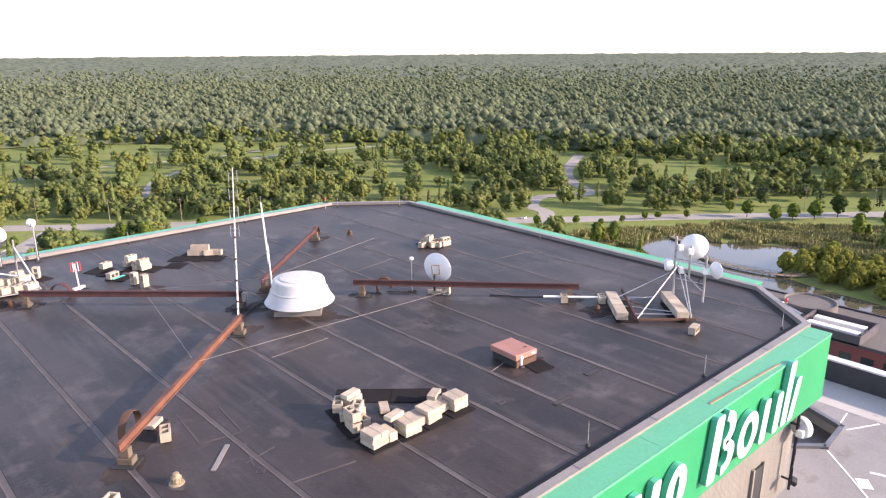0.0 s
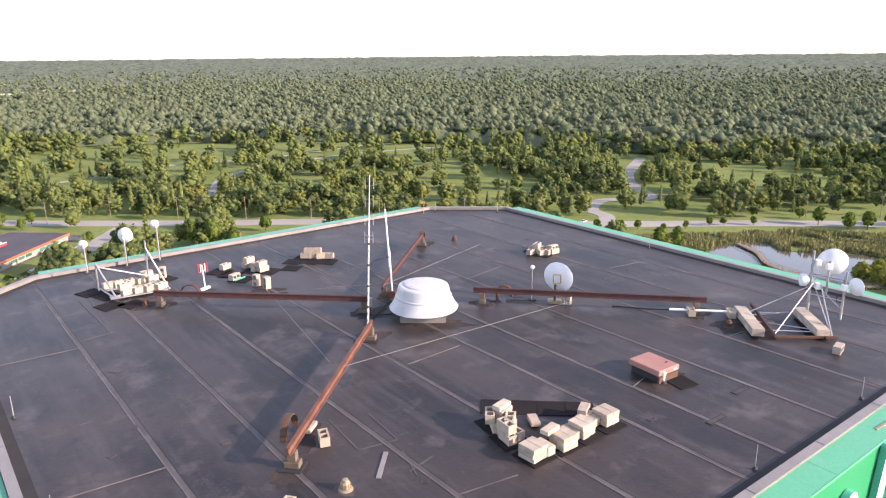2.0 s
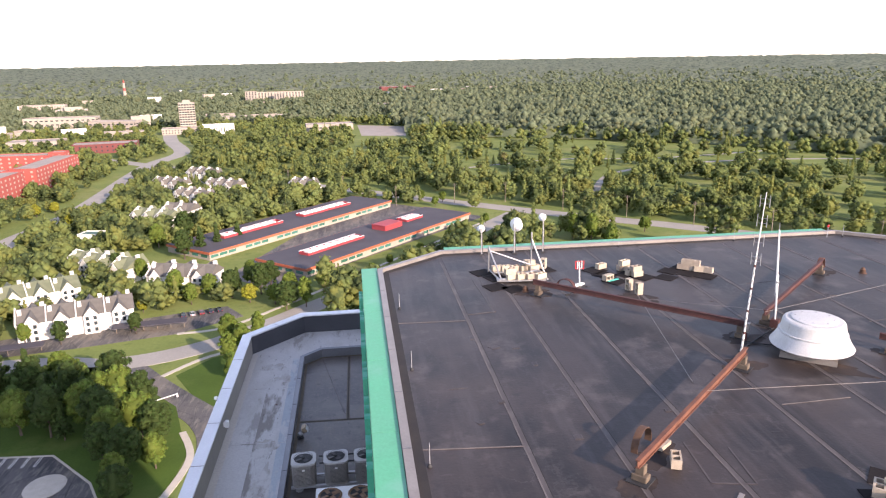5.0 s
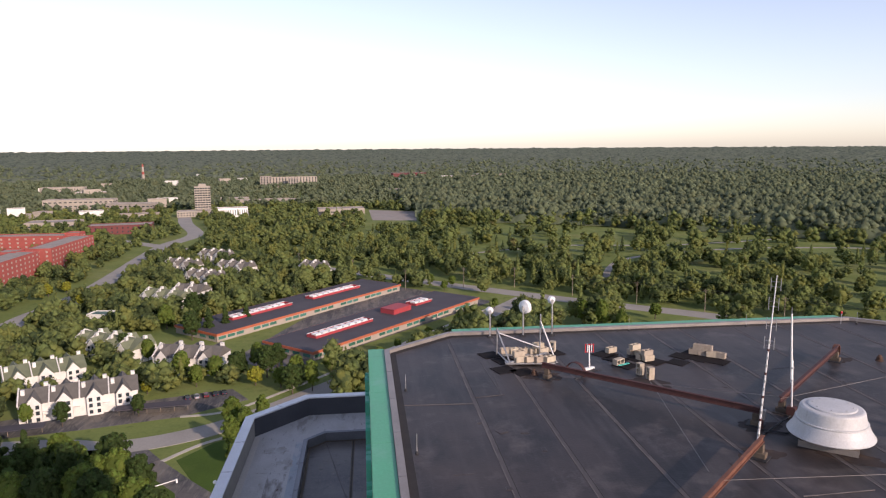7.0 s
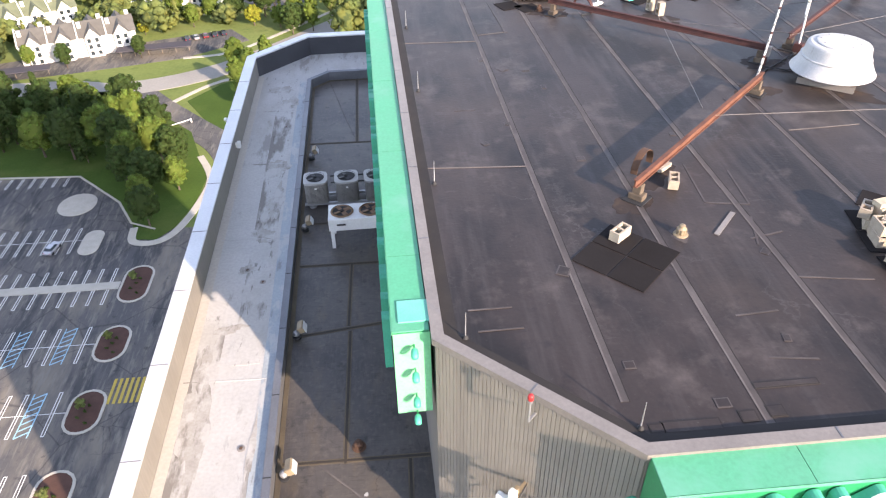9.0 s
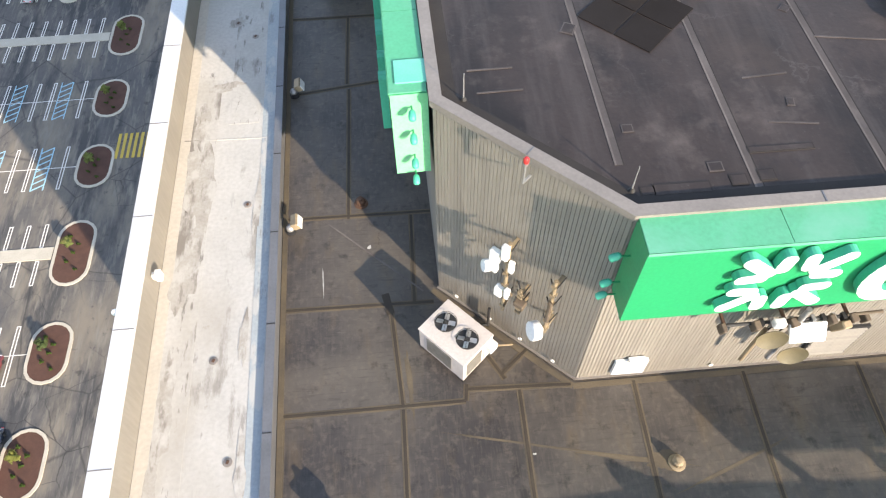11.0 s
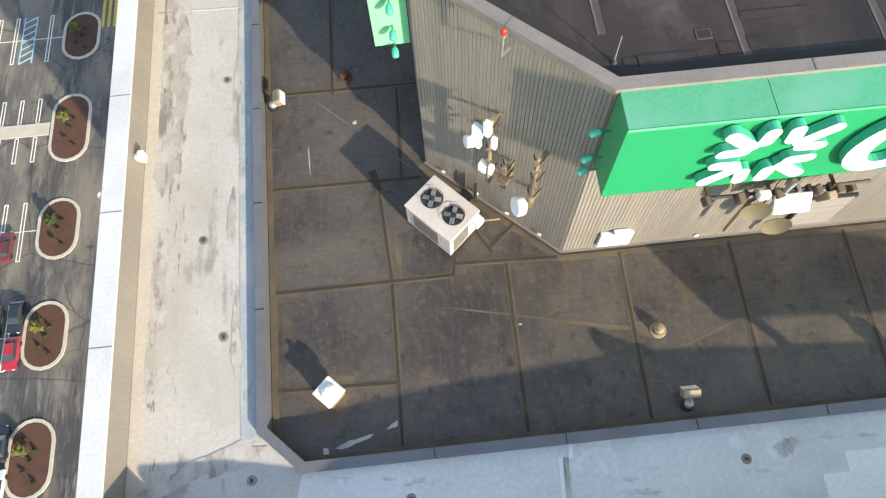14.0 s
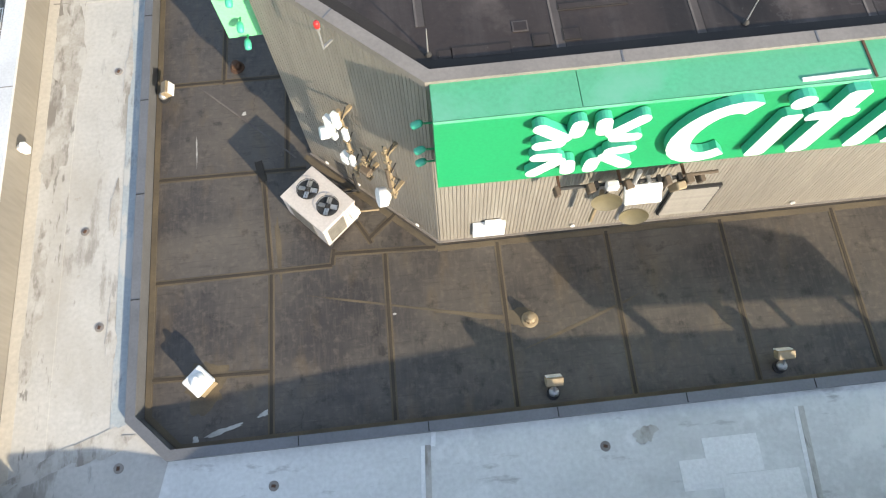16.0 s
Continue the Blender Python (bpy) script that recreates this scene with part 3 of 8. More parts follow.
for x, y in ((12.68, 0.45), (16.8, 0.46), (4.21, 0.45), (0.06, 0.44), (-2.01, 2.33), (-2.12, 6.72), (-2.17, 11.1), (-2.25, 15.6), (16.7, 21.4), (18.9, 19.4), (19.2, 10.9), (19.1, 4.8), (12.0, 21.6), (7.0, 21.5)):
    copy_thing(rod, pose(x, y, 0))

# ---------------------------------------------------------------- concrete blocks


def cmu_mesh():
    bm = bmesh.new()
    for y in (-0.08, 0.08):
        box(bm, (0, y, 0.095), (0.39, 0.035, 0.19))
    for x in (-0.178, 0, 0.178):
        box(bm, (x, 0, 0.095), (0.034, 0.126, 0.19))
    me = bpy.data.meshes.new("cinder_block")
    bm.to_mesh(me)
    bm.free()
    me.materials.append(M["block"])
    return me


def solid_mesh():
    bm = B((0, 0, 0.046), (0.395, 0.195, 0.09), bevel=0.006)
    me = bpy.data.meshes.new("solid_block")
    bm.to_mesh(me)
    bm.free()
    me.materials.append(M["block"])
    return me


CMU, SOLID = cmu_mesh(), solid_mesh()


def cmu(x, y, z=0.02, rz=0, rx=0, ry=0, label="hollow grey-tan concrete block lying on the roof"):
    ob = new("cinder_block", CMU)
    ob.matrix_basis = pose(x, y, z, rx, ry, rz)
    return tagged(ob, label, "concrete block", group="concrete blocks on the roof")


def solid(x, y, z=0.02, rz=0, rx=0, ry=0):
    ob = new("solid_block", SOLID)
    ob.matrix_basis = pose(x, y, z, rx, ry, rz)
    return tagged(ob, "flat solid concrete block in a ballast stack", "concrete block", group="ballast blocks in stacks")


def stack(x, y, layers, rz=0):
    c, s = math.cos(radians(rz)), math.sin(radians(rz))
    for k in range(layers):
        for d in (-0.1, 0.1):
            j = pr.uniform(-0.012, 0.012)
            if k % 2:
                solid(x - s * d + j, y + c * d, 0.02 + 0.093 * k, rz + pr.uniform(-2, 2))
            else:
                solid(x + c * d, y + s * d + j, 0.02 + 0.093 * k, rz + 90 + pr.uniform(-2, 2))


stack(5.42, 3.25, 3, 3)
for k in range(2):
    solid(5.72, 3.24, 0.02 + 0.093 * k, 90)
stack(6.16, 3.16, 3, -2)
solid(5.98, 3.36, 0.3, 10)
stack(6.78, 3.25, 3, 2)
solid(6.52, 3.3, 0.11, 92)
solid(6.52, 3.3, 0.02, 92)
stack(7.52, 3.27, 3, 0)
stack(7.2, 3.42, 2, 6)
solid(7.25, 3.62, 0.21, 30)
for a in ((5.42, 3.95, 0.02, 80), (5.62, 3.98, 0.02, 95), (5.5, 4.2, 0.02, 70), (5.72, 4.3, 0.02, 5), (5.55, 4.45, 0.02, 60), (5.8, 4.55, 0.02, 20), (5.45, 4.02, 0.21, 85), (5.66, 4.15, 0.21, 40), (5.78, 4.48, 0.21, 15)):
    cmu(*a)
solid(5.75, 4.5, 0.41, 12)
cmu(5.48, 4.55, 0.2, 50)
solid(6.33, 4.15, 0.02, 60)
cmu(1.0, 4.55, 0.03, 40, 0, 0, "hollow concrete block standing on a dark rubber mat")
cmu(14.82, 2.0, 0.11, 12, 90, 0)
cmu(2.55, 6.15, 0.02, 70, 0, 0)
solid(2.55, 6.78, 0.02, 40)
for a in ((5.3, 18.7, 0.02, 25), (5.05, 17.4, 0.12, 30, 90), (6.0, 18.4, 0.02, 20), (6.15, 18.2, 0.02, 110), (6.1, 17.8, 0.02, 25), (6.25, 17.6, 0.02, 15), (6.05, 18.35, 0.21, 25), (6.2, 17.6, 0.21, 20),
          (5.35, 16.2, 0.2, 20, 0, 90), (5.5, 15.75, 0.2, 10, 0, 90), (8.2, 18.15, 0.02, -40), (8.45, 17.95, 0.02, -35), (8.65, 17.75, 0.02, -30), (8.85, 17.6, 0.02, -45), (8.3, 18.05, 0.21, -40), (8.5, 17.9, 0.21, -38),
          (15.1, 13.2, 0.02, 10), (15.35, 13.0, 0.02, 75), (15.6, 12.8, 0.02, 20), (15.85, 12.75, 0.02, 0), (15.3, 13.4, 0.02, 30), (15.7, 13.2, 0.02, 80), (15.95, 13.1, 0.02, 10), (15.4, 13.2, 0.21, 25), (15.9, 12.95, 0.21, 5, 90), (15.7, 13.6, 0.02, 40)):
    cmu(*a)
part_ = tagged(link_bm("board", B((5.25, 17.25, 0.03), (0.5, 0.09, 0.02), 25), mat("teal_board", (0.05, 0.42, 0.36), rough=0.6)), "short teal board under a concrete block", "board")

# ---------------------------------------------------------------- steel beams on feet


def rail_beam(a, b, z, label, material, feet=(0.03, 0.97)):
    """A long rolled steel beam on block feet."""
    ob = thing("steel_beam", label, "steel beam")
    a, b = Vector((*a, z)), Vector((*b, z))
    bm = bmesh.new()
    beam(bm, a + Vector((0, 0, 0.075)), b + Vector((0, 0, 0.075)), 0.085, 0.02)
    beam(bm, a - Vector((0, 0, 0.075)), b - Vector((0, 0, 0.075)), 0.085, 0.02)
    beam(bm, a, b, 0.016, 0.13)
    part("girder", bm, material, ob)
    d = (b - a).normalized()
    rz = math.degrees(math.atan2(d.y, d.x))
    for f in feet:
        p = a.lerp(b, f)
        foot = part("foot", B((p.x, p.y, 0.085), (0.30, 0.20, 0.13), rz + 90, bevel=0.012), M["foot"], ob, "weathered concrete block")
        part("saddle", B((p.x, p.y, 0.15 + (z - 0.235) / 2), (0.15, 0.17, z - 0.235), rz, bevel=0.01), M["foot"], ob, "rust-stained timber packing")
        part("pad", B((p.x, p.y, 0.012), (0.42, 0.42, 0.024), rz), M["black"], ob)
    return ob


rail_beam((1.56, 5.62), (6.12, 10.1), 0.43, "long rusty orange-brown steel beam on small feet", M["rust"])
rail_beam((2.2, 16.35), (7.1, 11.75), 0.42, "long dark red rusted steel beam on small feet", M["rust_dark"])
rail_beam((8.0, 12.5), (12.75, 16.95), 0.42, "long rusted brown steel beam on small feet", M["rust_dark"])
rail_beam((10.0, 10.5), (14.68, 5.55), 0.42, "long dark red rusted steel beam on small feet", M["rust_dark"], (0.04, 0.96))


def arch(name, label, c, rz, r, w, t, material):
    """A bent steel strap or pipe, standing as an arch."""
    bm = bmesh.new()
    rows = []
    for a in np.linspace(-0.25, math.pi * 1.05, 19):
        rows.append([bm.verts.new((q * math.cos(a), y, r * 0.25 + q * math.sin(a))) for q, y in ((r + t / 2, -w / 2), (r + t / 2, w / 2), (r - t / 2, w / 2), (r - t / 2, -w / 2))])
    for e, f in zip(rows, rows[1:]):
        for k in range(4):
            bm.faces.new((e[k], e[(k + 1) % 4], f[(k + 1) % 4], f[k]))
    bm.faces.new(rows[0][::-1])
    bm.faces.new(rows[-1])
    ob = link_bm(name, bm, material)
    ob.matrix_basis = pose(*c, 0, 0, rz)
    return tagged(ob, label, "steel arch")


arch("steel_arch", "bent rusty steel strap standing as an arch by the beam", (2.1, 6.75, 0.06), 45, 0.34, 0.14, 0.02, M["brown"])
arch("steel_arch", "bent rusty steel strap standing as an arch by the beam", (3.3, 16.3, 0.05), -45, 0.34, 0.14, 0.02, M["rust_dark"])
arch("steel_arch", "bent rusty steel strap standing as an arch at the beam's end", (12.85, 17.15, 0.05), 45, 0.34, 0.16, 0.03, M["rust"])


def gooseneck(c, rz):
    ob = thing("gooseneck_pipe", "rusty bent gooseneck pipe rising through the roof", "pipe", c, rz)
    bm = bmesh.new()
    pts = [Vector((-0.22, 0, 0)), Vector((-0.22, 0, 0.3))] + [Vector((-0.22 * math.cos(a), 0, 0.3 + 0.22 * math.sin(a))) for a in np.linspace(0.2, math.pi, 10)] + [Vector((0.22, 0, 0.2))]
    for p, q in zip(pts, pts[1:]):
        tube(bm, p, q + (q - p) * 0.1, 0.045, seg=10)
    part("pipe", bm, M["brown"], ob)
    part("collar", lathe(bmesh.new(), [(0.12, 0), (0.11, 0.03), (0.05, 0.06)], (-0.22, 0, 0), 12), M["black"], ob)
    return ob


gooseneck((10.78, 9.95, 0), -45)


def roof_drain(x, y, z, material, label, r=0.1):
    ob = thing("roof_drain", label, "roof drain", (x, y, z))
    part("collar", lathe(bmesh.new(), [(r * 1.35, 0.0), (r * 1.3, 0.02), (r, 0.03)], seg=18), material, ob)
    part("strainer", lathe(bmesh.new(), [(r * 0.85, 0.03), (r * 0.85, 0.13), (r * 0.6, 0.16), (r * 0.55, 0.2), (r * 0.2, 0.21)], seg=14), material, ob)
    for k in range(10):
        a = k * 0.628
        part("rib", B((r * 0.86 * math.cos(a), r * 0.86 * math.sin(a), 0.08), (0.014, 0.02, 0.1), math.degrees(a)), material, ob)
    return ob


roof_drain(2.12, 4.55, 0, M["tan"], "tan cast metal roof drain with a domed strainer")
roof_drain(14.26, 4.56, 0, M["brown"], "brown iron roof drain with a domed strainer")
roof_drain(14.15, 16.7, 0, M["brown"], "brown iron roof drain with a domed strainer")
roof_drain(2.0, 16.6, 0, M["brown"], "brown iron roof drain beside the steel beam")
ob_ = tagged(link_bm("metal_plate", B((3.03, 4.78, 0.012), (0.86, 0.09, 0.02), 48), M["cap"]), "flat grey metal bar lying on the roof", "metal bar")

# ---------------------------------------------------------------- exhaust hood


def exhaust_hood(c):
    ob = thing("exhaust_fan", "large white mushroom exhaust hood on a square curb", "exhaust fan", c, -38)
    bm = bmesh.new()
    for s in (-1, 1):
        box(bm, (0, s * 0.62, 0.09), (1.31, 0.07, 0.16))
        box(bm, (s * 0.62, 0, 0.09), (0.07, 1.17, 0.16))
    part("curb", bm, M["cap"], ob, "weathered sheet-metal curb")
    part("throat", lathe(bmesh.new(), [(0.48, 0.02), (0.48, 0.42)], seg=28), M["tan"], ob, smooth=False)
    part("skirt", lathe(bmesh.new(), [(0.88, 0.27), (0.985, 0.262), (1.0, 0.285), (0.975, 0.315), (0.90, 0.43), (0.83, 0.575), (0.815, 0.60), (0.62, 0.605)], seg=72), M["hood"], ob)
    part("drum", lathe(bmesh.new(), [(0.80, 0.606), (0.825, 0.612), (0.825, 0.632), (0.79, 0.645), (0.775, 0.70), (0.735, 0.90), (0.715, 0.935), (0.67, 0.955), (0.56, 0.957)], seg=72), M["hood"], ob)
    part("cap", lathe(bmesh.new(), [(0.55, 0.958), (0.555, 0.972), (0.53, 0.99), (0.42, 1.0), (0.2, 1.008), (0.05, 1.01)], seg=72), M["hood"], ob)
    for k in range(8):
        a = k * math.pi / 4
        part("bolt", B((0.45 * math.cos(a), 0.45 * math.sin(a), 1.0), (0.03, 0.03, 0.02), 45 * k), M["galv"], ob)
    return ob


exhaust_hood((8.18, 10.58, 0))

# ---------------------------------------------------------------- red roof hatch
ob = thing("roof_hatch", "faded red painted roof hatch on a dark curb", "roof hatch", (10.18, 4.05, 0), -3)
part("curb", B((0, 0, 0.09), (0.62, 0.78, 0.18)), M["black"], ob)
part("lid", B((0, 0, 0.25), (0.72, 0.9, 0.14), bevel=0.015), M["hatch"], ob)
part("label_plate", B((0.22, -0.452, 0.25), (0.1, 0.006, 0.05)), M["white"], ob)
part("latch", B((0.2, -0.2, 0.328), (0.08, 0.03, 0.015)), M["rust_dark"], ob)
part("apron", B((0, -0.42, 0.08), (0.66, 0.06, 0.16)), M["brown"], ob)
ob = thing("valve", "small white valve stem beside the hatch", "valve", (9.98, 3.62, 0))
part("stem", tube(bmesh.new(), (0, 0, 0), (0, 0, 0.2), 0.035, seg=10), M["white"], ob)
part("base", lathe(bmesh.new(), [(0.09, 0), (0.08, 0.03), (0.035, 0.05)], seg=12), M["black"], ob)
part("head", lathe(bmesh.new(), [(0.05, 0.2), (0.06, 0.24), (0.03, 0.28)], seg=10), M["white"], ob)

# ---------------------------------------------------------------- dishes and masts


def dish_form(r, deep=0.22, seg=32):
    """A shallow bowl that opens along +z, with thickness."""
    prof = [(0.02 * r, 0.0)] + [(r * u, deep * r * u * u) for u in np.linspace(0.15, 1, 8)]
    back = [(rr, zz - 0.012) for rr, zz in prof[::-1]]
    ring = prof + [(r * 1.01, deep * r - 0.006)] + back
    return lathe(bmesh.new(), ring, seg=seg)


def aim(direction):
    return Vector(direction).to_track_quat("Z", "Y").to_matrix().to_4x4()


def torus(bm, c, r, t, seg=28, m=None):
    """A round ring of bar t thick."""
    m = Matrix.Translation(c) @ (m if m is not None else Matrix.Identity(4))
    rows = []
    for k in range(seg):
        a = 2 * math.pi * k / seg
        rows.append([bm.verts.new(m @ Vector(((r + t * math.cos(b)) * math.cos(a), (r + t * math.cos(b)) * math.sin(a), t * math.sin(b)))) for b in (0.0, 1.5708, 3.1416, 4.7124)])
    for k in range(seg):
        e, f = rows[k], rows[(k + 1) % seg]
        for q in range(4):
            bm.faces.new((e[q], f[q], f[(q + 1) % 4], e[(q + 1) % 4]))
    return bm


def put_dish(parent, name, c, direction, r, deep=0.22, drum=False, material=None):
    bm = dish_form(r, deep) if not drum else lathe(bmesh.new(), [(r * 0.25, -0.08), (r * 0.95, 0.0), (r, 0.05), (r, 0.2 * r + 0.1), (r * 0.93, 0.2 * r + 0.12), (r * 0.1, 0.26 * r + 0.12)], seg=32)
    bmesh.ops.transform(bm, matrix=Matrix.Translation(c) @ aim(direction), verts=bm.verts)
    return part(name, bm, material or M["dish"], parent)


ob = thing("satellite_dish", "white satellite dish seen from behind, on a weighted foot", "satellite dish", (11.97, 8.98, 0))
part("post", tube(bmesh.new(), (0, 0, 0.02), (0, 0, 0.6), 0.035, seg=10), M["black"], ob)
part("foot", B((0, 0, 0.03), (0.42, 0.34, 0.06), -45), M["tan"], ob)
dv = Vector((0.93, 0.33, 0.05)).normalized()
put_dish(ob, "reflector", (0.08, 0.0, 0.76), dv, 0.47, 0.2)
bm = bmesh.new()
for s in (-0.11, 0.11):
    beam(bm, Vector((0.02, -0.06, 0.76)) + Vector((0.74, -0.67, 0)) * s + Vector((0, 0, -0.16)), Vector((0.0, -0.06, 0.76)) + Vector((0.74, -0.67, 0)) * s + Vector((-0.05, -0.05, 0.14)), 0.03, 0.03)
for s in (-0.15, 0.13):
    beam(bm, Vector((0.0, -0.07, 0.76 + s)) - Vector((0.74, -0.67, 0)) * 0.12, Vector((0.0, -0.07, 0.76 + s)) + Vector((0.74, -0.67, 0)) * 0.12, 0.03, 0.03)
part("bracket", bm, M["tan"], ob)
part("feed_arm", tube(bmesh.new(), (0.08, 0.02, 0.5), Vector((0.08, 0.0, 0.76)) + dv * 0.45, 0.012), M["galv"], ob)
cmu(12.05, 8.55, 0.2, 30, 0, 90, "hollow concrete block standing beside the dish")
ob = thing("gps_antenna", "white ball antenna on a thin grey post", "antenna", (11.5, 9.5, 0))
part("post", tube(bmesh.new(), (0, 0, 0), (0, 0, 1.04), 0.014, seg=8), M["galv"], ob)
part("ball", lathe(bmesh.new(), [(0.02, 1.02), (0.06, 1.05), (0.075, 1.09), (0.05, 1.13), (0.01, 1.145)], seg=14), M["white"], ob, smooth=True)
part("foot", B((0, 0, 0.03), (0.16, 0.16, 0.06)), M["black"], ob)

ob = thing("antenna_mast", "tall slim white and rust banded dipole mast on a beam", "antenna mast", (6.18, 10.44, 0))
top_ = Vector((0.18, -0.1, 4.37))
for k in range(6):
    part("mast_section", tube(bmesh.new(), top_ * (k / 6), top_ * ((k + 1) / 6), 0.027 - 0.003 * k, seg=10), M["white_worn"], ob)
for k in range(14):
    p = top_ * (0.04 + 0.045 * k)
    part("band", lathe(bmesh.new(), [(0.031, -0.03), (0.032, 0.03)], seg=10, m=Matrix.Translation(p)), M["galv"] if k % 3 else M["rust_dark"], ob)
for k in range(4):
    p = top_ * (0.62 + 0.11 * k)
    bm = bmesh.new()
    for s in (-1, 1):
        q = p + Vector((0.74, -0.67, 0)) * 0.11 * s
        tube(bm, p + Vector((0, 0, 0.06)), q + Vector((0, 0, 0.06)), 0.006, seg=5)
        tube(bm, p - Vector((0, 0, 0.06)), q - Vector((0, 0, 0.06)), 0.006, seg=5)
        tube(bm, q - Vector((0, 0, 0.15)), q + Vector((0, 0, 0.15)), 0.009, seg=6)
    part("dipole", bm, M["galv"], ob)
part("foot", B((0.02, 0.02, 0.06), (0.2, 0.2, 0.12), 45), M["tan"], ob)

ob = thing("whip_antenna", "white tapered whip antenna clamped to a post", "antenna", (8.3, 12.42, 0))
part("post", tube(bmesh.new(), (0, 0, 0), (-0.05, 0.03, 1.55), 0.025, seg=8), M["white_worn"], ob)
part("whip", tube(bmesh.new(), (-0.06, 0.0, 0.95), (-0.13, 0.08, 2.85), 0.034, 0.022, 10), M["white"], ob)
part("tip", tube(bmesh.new(), (-0.13, 0.08, 2.85), (-0.135, 0.083, 3.05), 0.008, seg=6), M["galv"], ob)
for z in (1.0, 1.35):
    part("clamp", B((-0.05, 0.01, z), (0.1, 0.06, 0.05), 40), M["galv"], ob)
part("foot", B((0, 0, 0.12), (0.22, 0.22, 0.24), 45), M["rust_dark"], ob)
ob = thing("junction_box", "small grey junction box on a post by the beams", "junction box", (6.95, 11.55, 0))
part("body", B((0, 0, 0.42), (0.16, 0.12, 0.26), 45, bevel=0.01), M["cap"], ob)
part("post", tube(bmesh.new(), (0, 0, 0), (0, 0, 0.32), 0.025), M["rust_dark"], ob)

# guy wires and lightning cable on the roof
for a, b in (((4.05, 8.04, 0.5), (11.8, 8.05, 0.35)), ((5.15, 14.86, 0.35), (4.43, 9.38, 0.02)), ((5.6, 15.2, 0.02), (8.1, 12.5, 0.5)), ((8.0, 12.5, 0.45), (14.5, 15.5, 0.02))):
    ob = link_bm("cable", tube(bmesh.new(), a, b, 0.006, seg=5), M["cap"])
    tagged(ob, "thin pale cable stretched across the roof", "cable")
for pts in (((10.9, 10.0, 0.03), (11.3, 9.6, 0.03), (11.6, 9.4, 0.03)), ((6.9, 11.5, 0.03), (7.4, 11.2, 0.03), (7.8, 11.3, 0.03)), ((13.0, 7.6, 0.03), (13.6, 6.8, 0.03), (13.9, 6.25, 0.1)),
            ((3.2, 16.0, 0.03), (3.8, 16.3, 0.03), (4.1, 16.9, 0.03)), ((6.4, 10.9, 0.03), (6.9, 11.3, 0.03), (8.2, 12.3, 0.03))):
    bm = bmesh.new()
    for p, q in zip(pts, pts[1:]):
        tube(bm, p, q, 0.02, seg=6)
    tagged(link_bm("cable", bm, M["black"]), "black cable lying on the roof", "cable")

# white conduit on block supports
ob = thing("conduit", "white plastic conduit pipe resting on concrete blocks", "conduit")
part("pipe", tube(bmesh.new(), (13.85, 6.2, 0.14), (15.2, 4.75, 0.16), 0.035, seg=12), M["white"], ob)
part("pipe", tube(bmesh.new(), (15.2, 4.75, 0.16), (15.9, 4.2, 0.12), 0.03, seg=10), M["galv"], ob)
cmu(14.25, 5.75, 0.02, 45)
cmu(15.0, 4.95, 0.02, 45)

# ---------------------------------------------------------------- antenna stand with microwave dishes
ob = thing("antenna_stand", "galvanised antenna frame with white microwave dishes, weighted by blocks", "antenna stand")
g = M["galv"]
pole = {"a": (16.56, 3.58, 2.0), "b": (16.75, 3.2, 1.75), "c": (16.93, 2.8, 1.5)}
part("pole", tube(bmesh.new(), (16.58, 3.55, 0.05), pole["a"], 0.035, seg=10), g, ob)
part("pole", tube(bmesh.new(), (16.75, 3.2, 0.75), pole["b"], 0.035, seg=10), g, ob)
part("pole", tube(bmesh.new(), (16.93, 2.8, 0.1), pole["c"], 0.035, seg=10), g, ob)
for a, b in (((14.5, 3.4, 0.08), (16.6, 3.45, 1.2)), ((15.6, 2.4, 0.08), (16.68, 3.35, 1.1)), ((15.1, 4.7, 0.1), (16.55, 3.6, 0.95)), ((16.6, 3.5, 1.1), (16.9, 2.85, 0.45)),
             ((15.2, 4.6, 0.1), (16.4, 4.0, 0.1)), ((14.7, 3.6, 0.1), (15.8, 2.5, 0.1)), ((15.0, 4.2, 0.1), (15.75, 2.55, 0.12)), ((16.56, 3.57, 1.35), (16.93, 2.8, 1.25)), ((16.57, 3.56, 0.75), (16.93, 2.8, 0.65)),
             ((15.6, 2.42, 0.08), (16.62, 3.42, 0.9))):
    part("brace", tube(bmesh.new(), a, b, 0.016, seg=8), g, ob)
part("rail", beam(bmesh.new(), (14.45, 3.35, 0.06), (15.65, 2.3, 0.06), 0.06, 0.06), M["brown"], ob)
part("rail", beam(bmesh.new(), (14.2, 3.25, 0.2), (15.95, 4.9, 0.2), 0.05, 0.1), M["rust_dark"], ob)
part("rail", beam(bmesh.new(), (16.6, 3.9, 0.06), (15.3, 2.35, 0.06), 0.05, 0.06), M["rust_dark"], ob)
put_dish(ob, "dish", (16.86, 3.16, 1.66), (0.78, 0.55, 0.12), 0.40, 0.34)
put_dish(ob, "dish", (17.02, 2.62, 1.08), (0.95, -0.35, 0.0), 0.25, 0.5)
put_dish(ob, "dish", (16.5, 3.66, 1.14), (-0.6, 0.7, 0.0), 0.18, 0.3, True)
for c in ((16.6, 3.45, 1.68), (16.72, 3.2, 1.6), (16.92, 2.8, 1.05), (16.65, 3.4, 1.0)):
    part("radio_unit", B(c, (0.16, 0.14, 0.18), 42, bevel=0.015), M["white"], ob)
bm = torus(bmesh.new(), (16.9, 2.85, 0.72), 0.12, 0.012, 16, aim((0.67, 0.74, 0)))
part("cable_coil", bm, M["black"], ob)
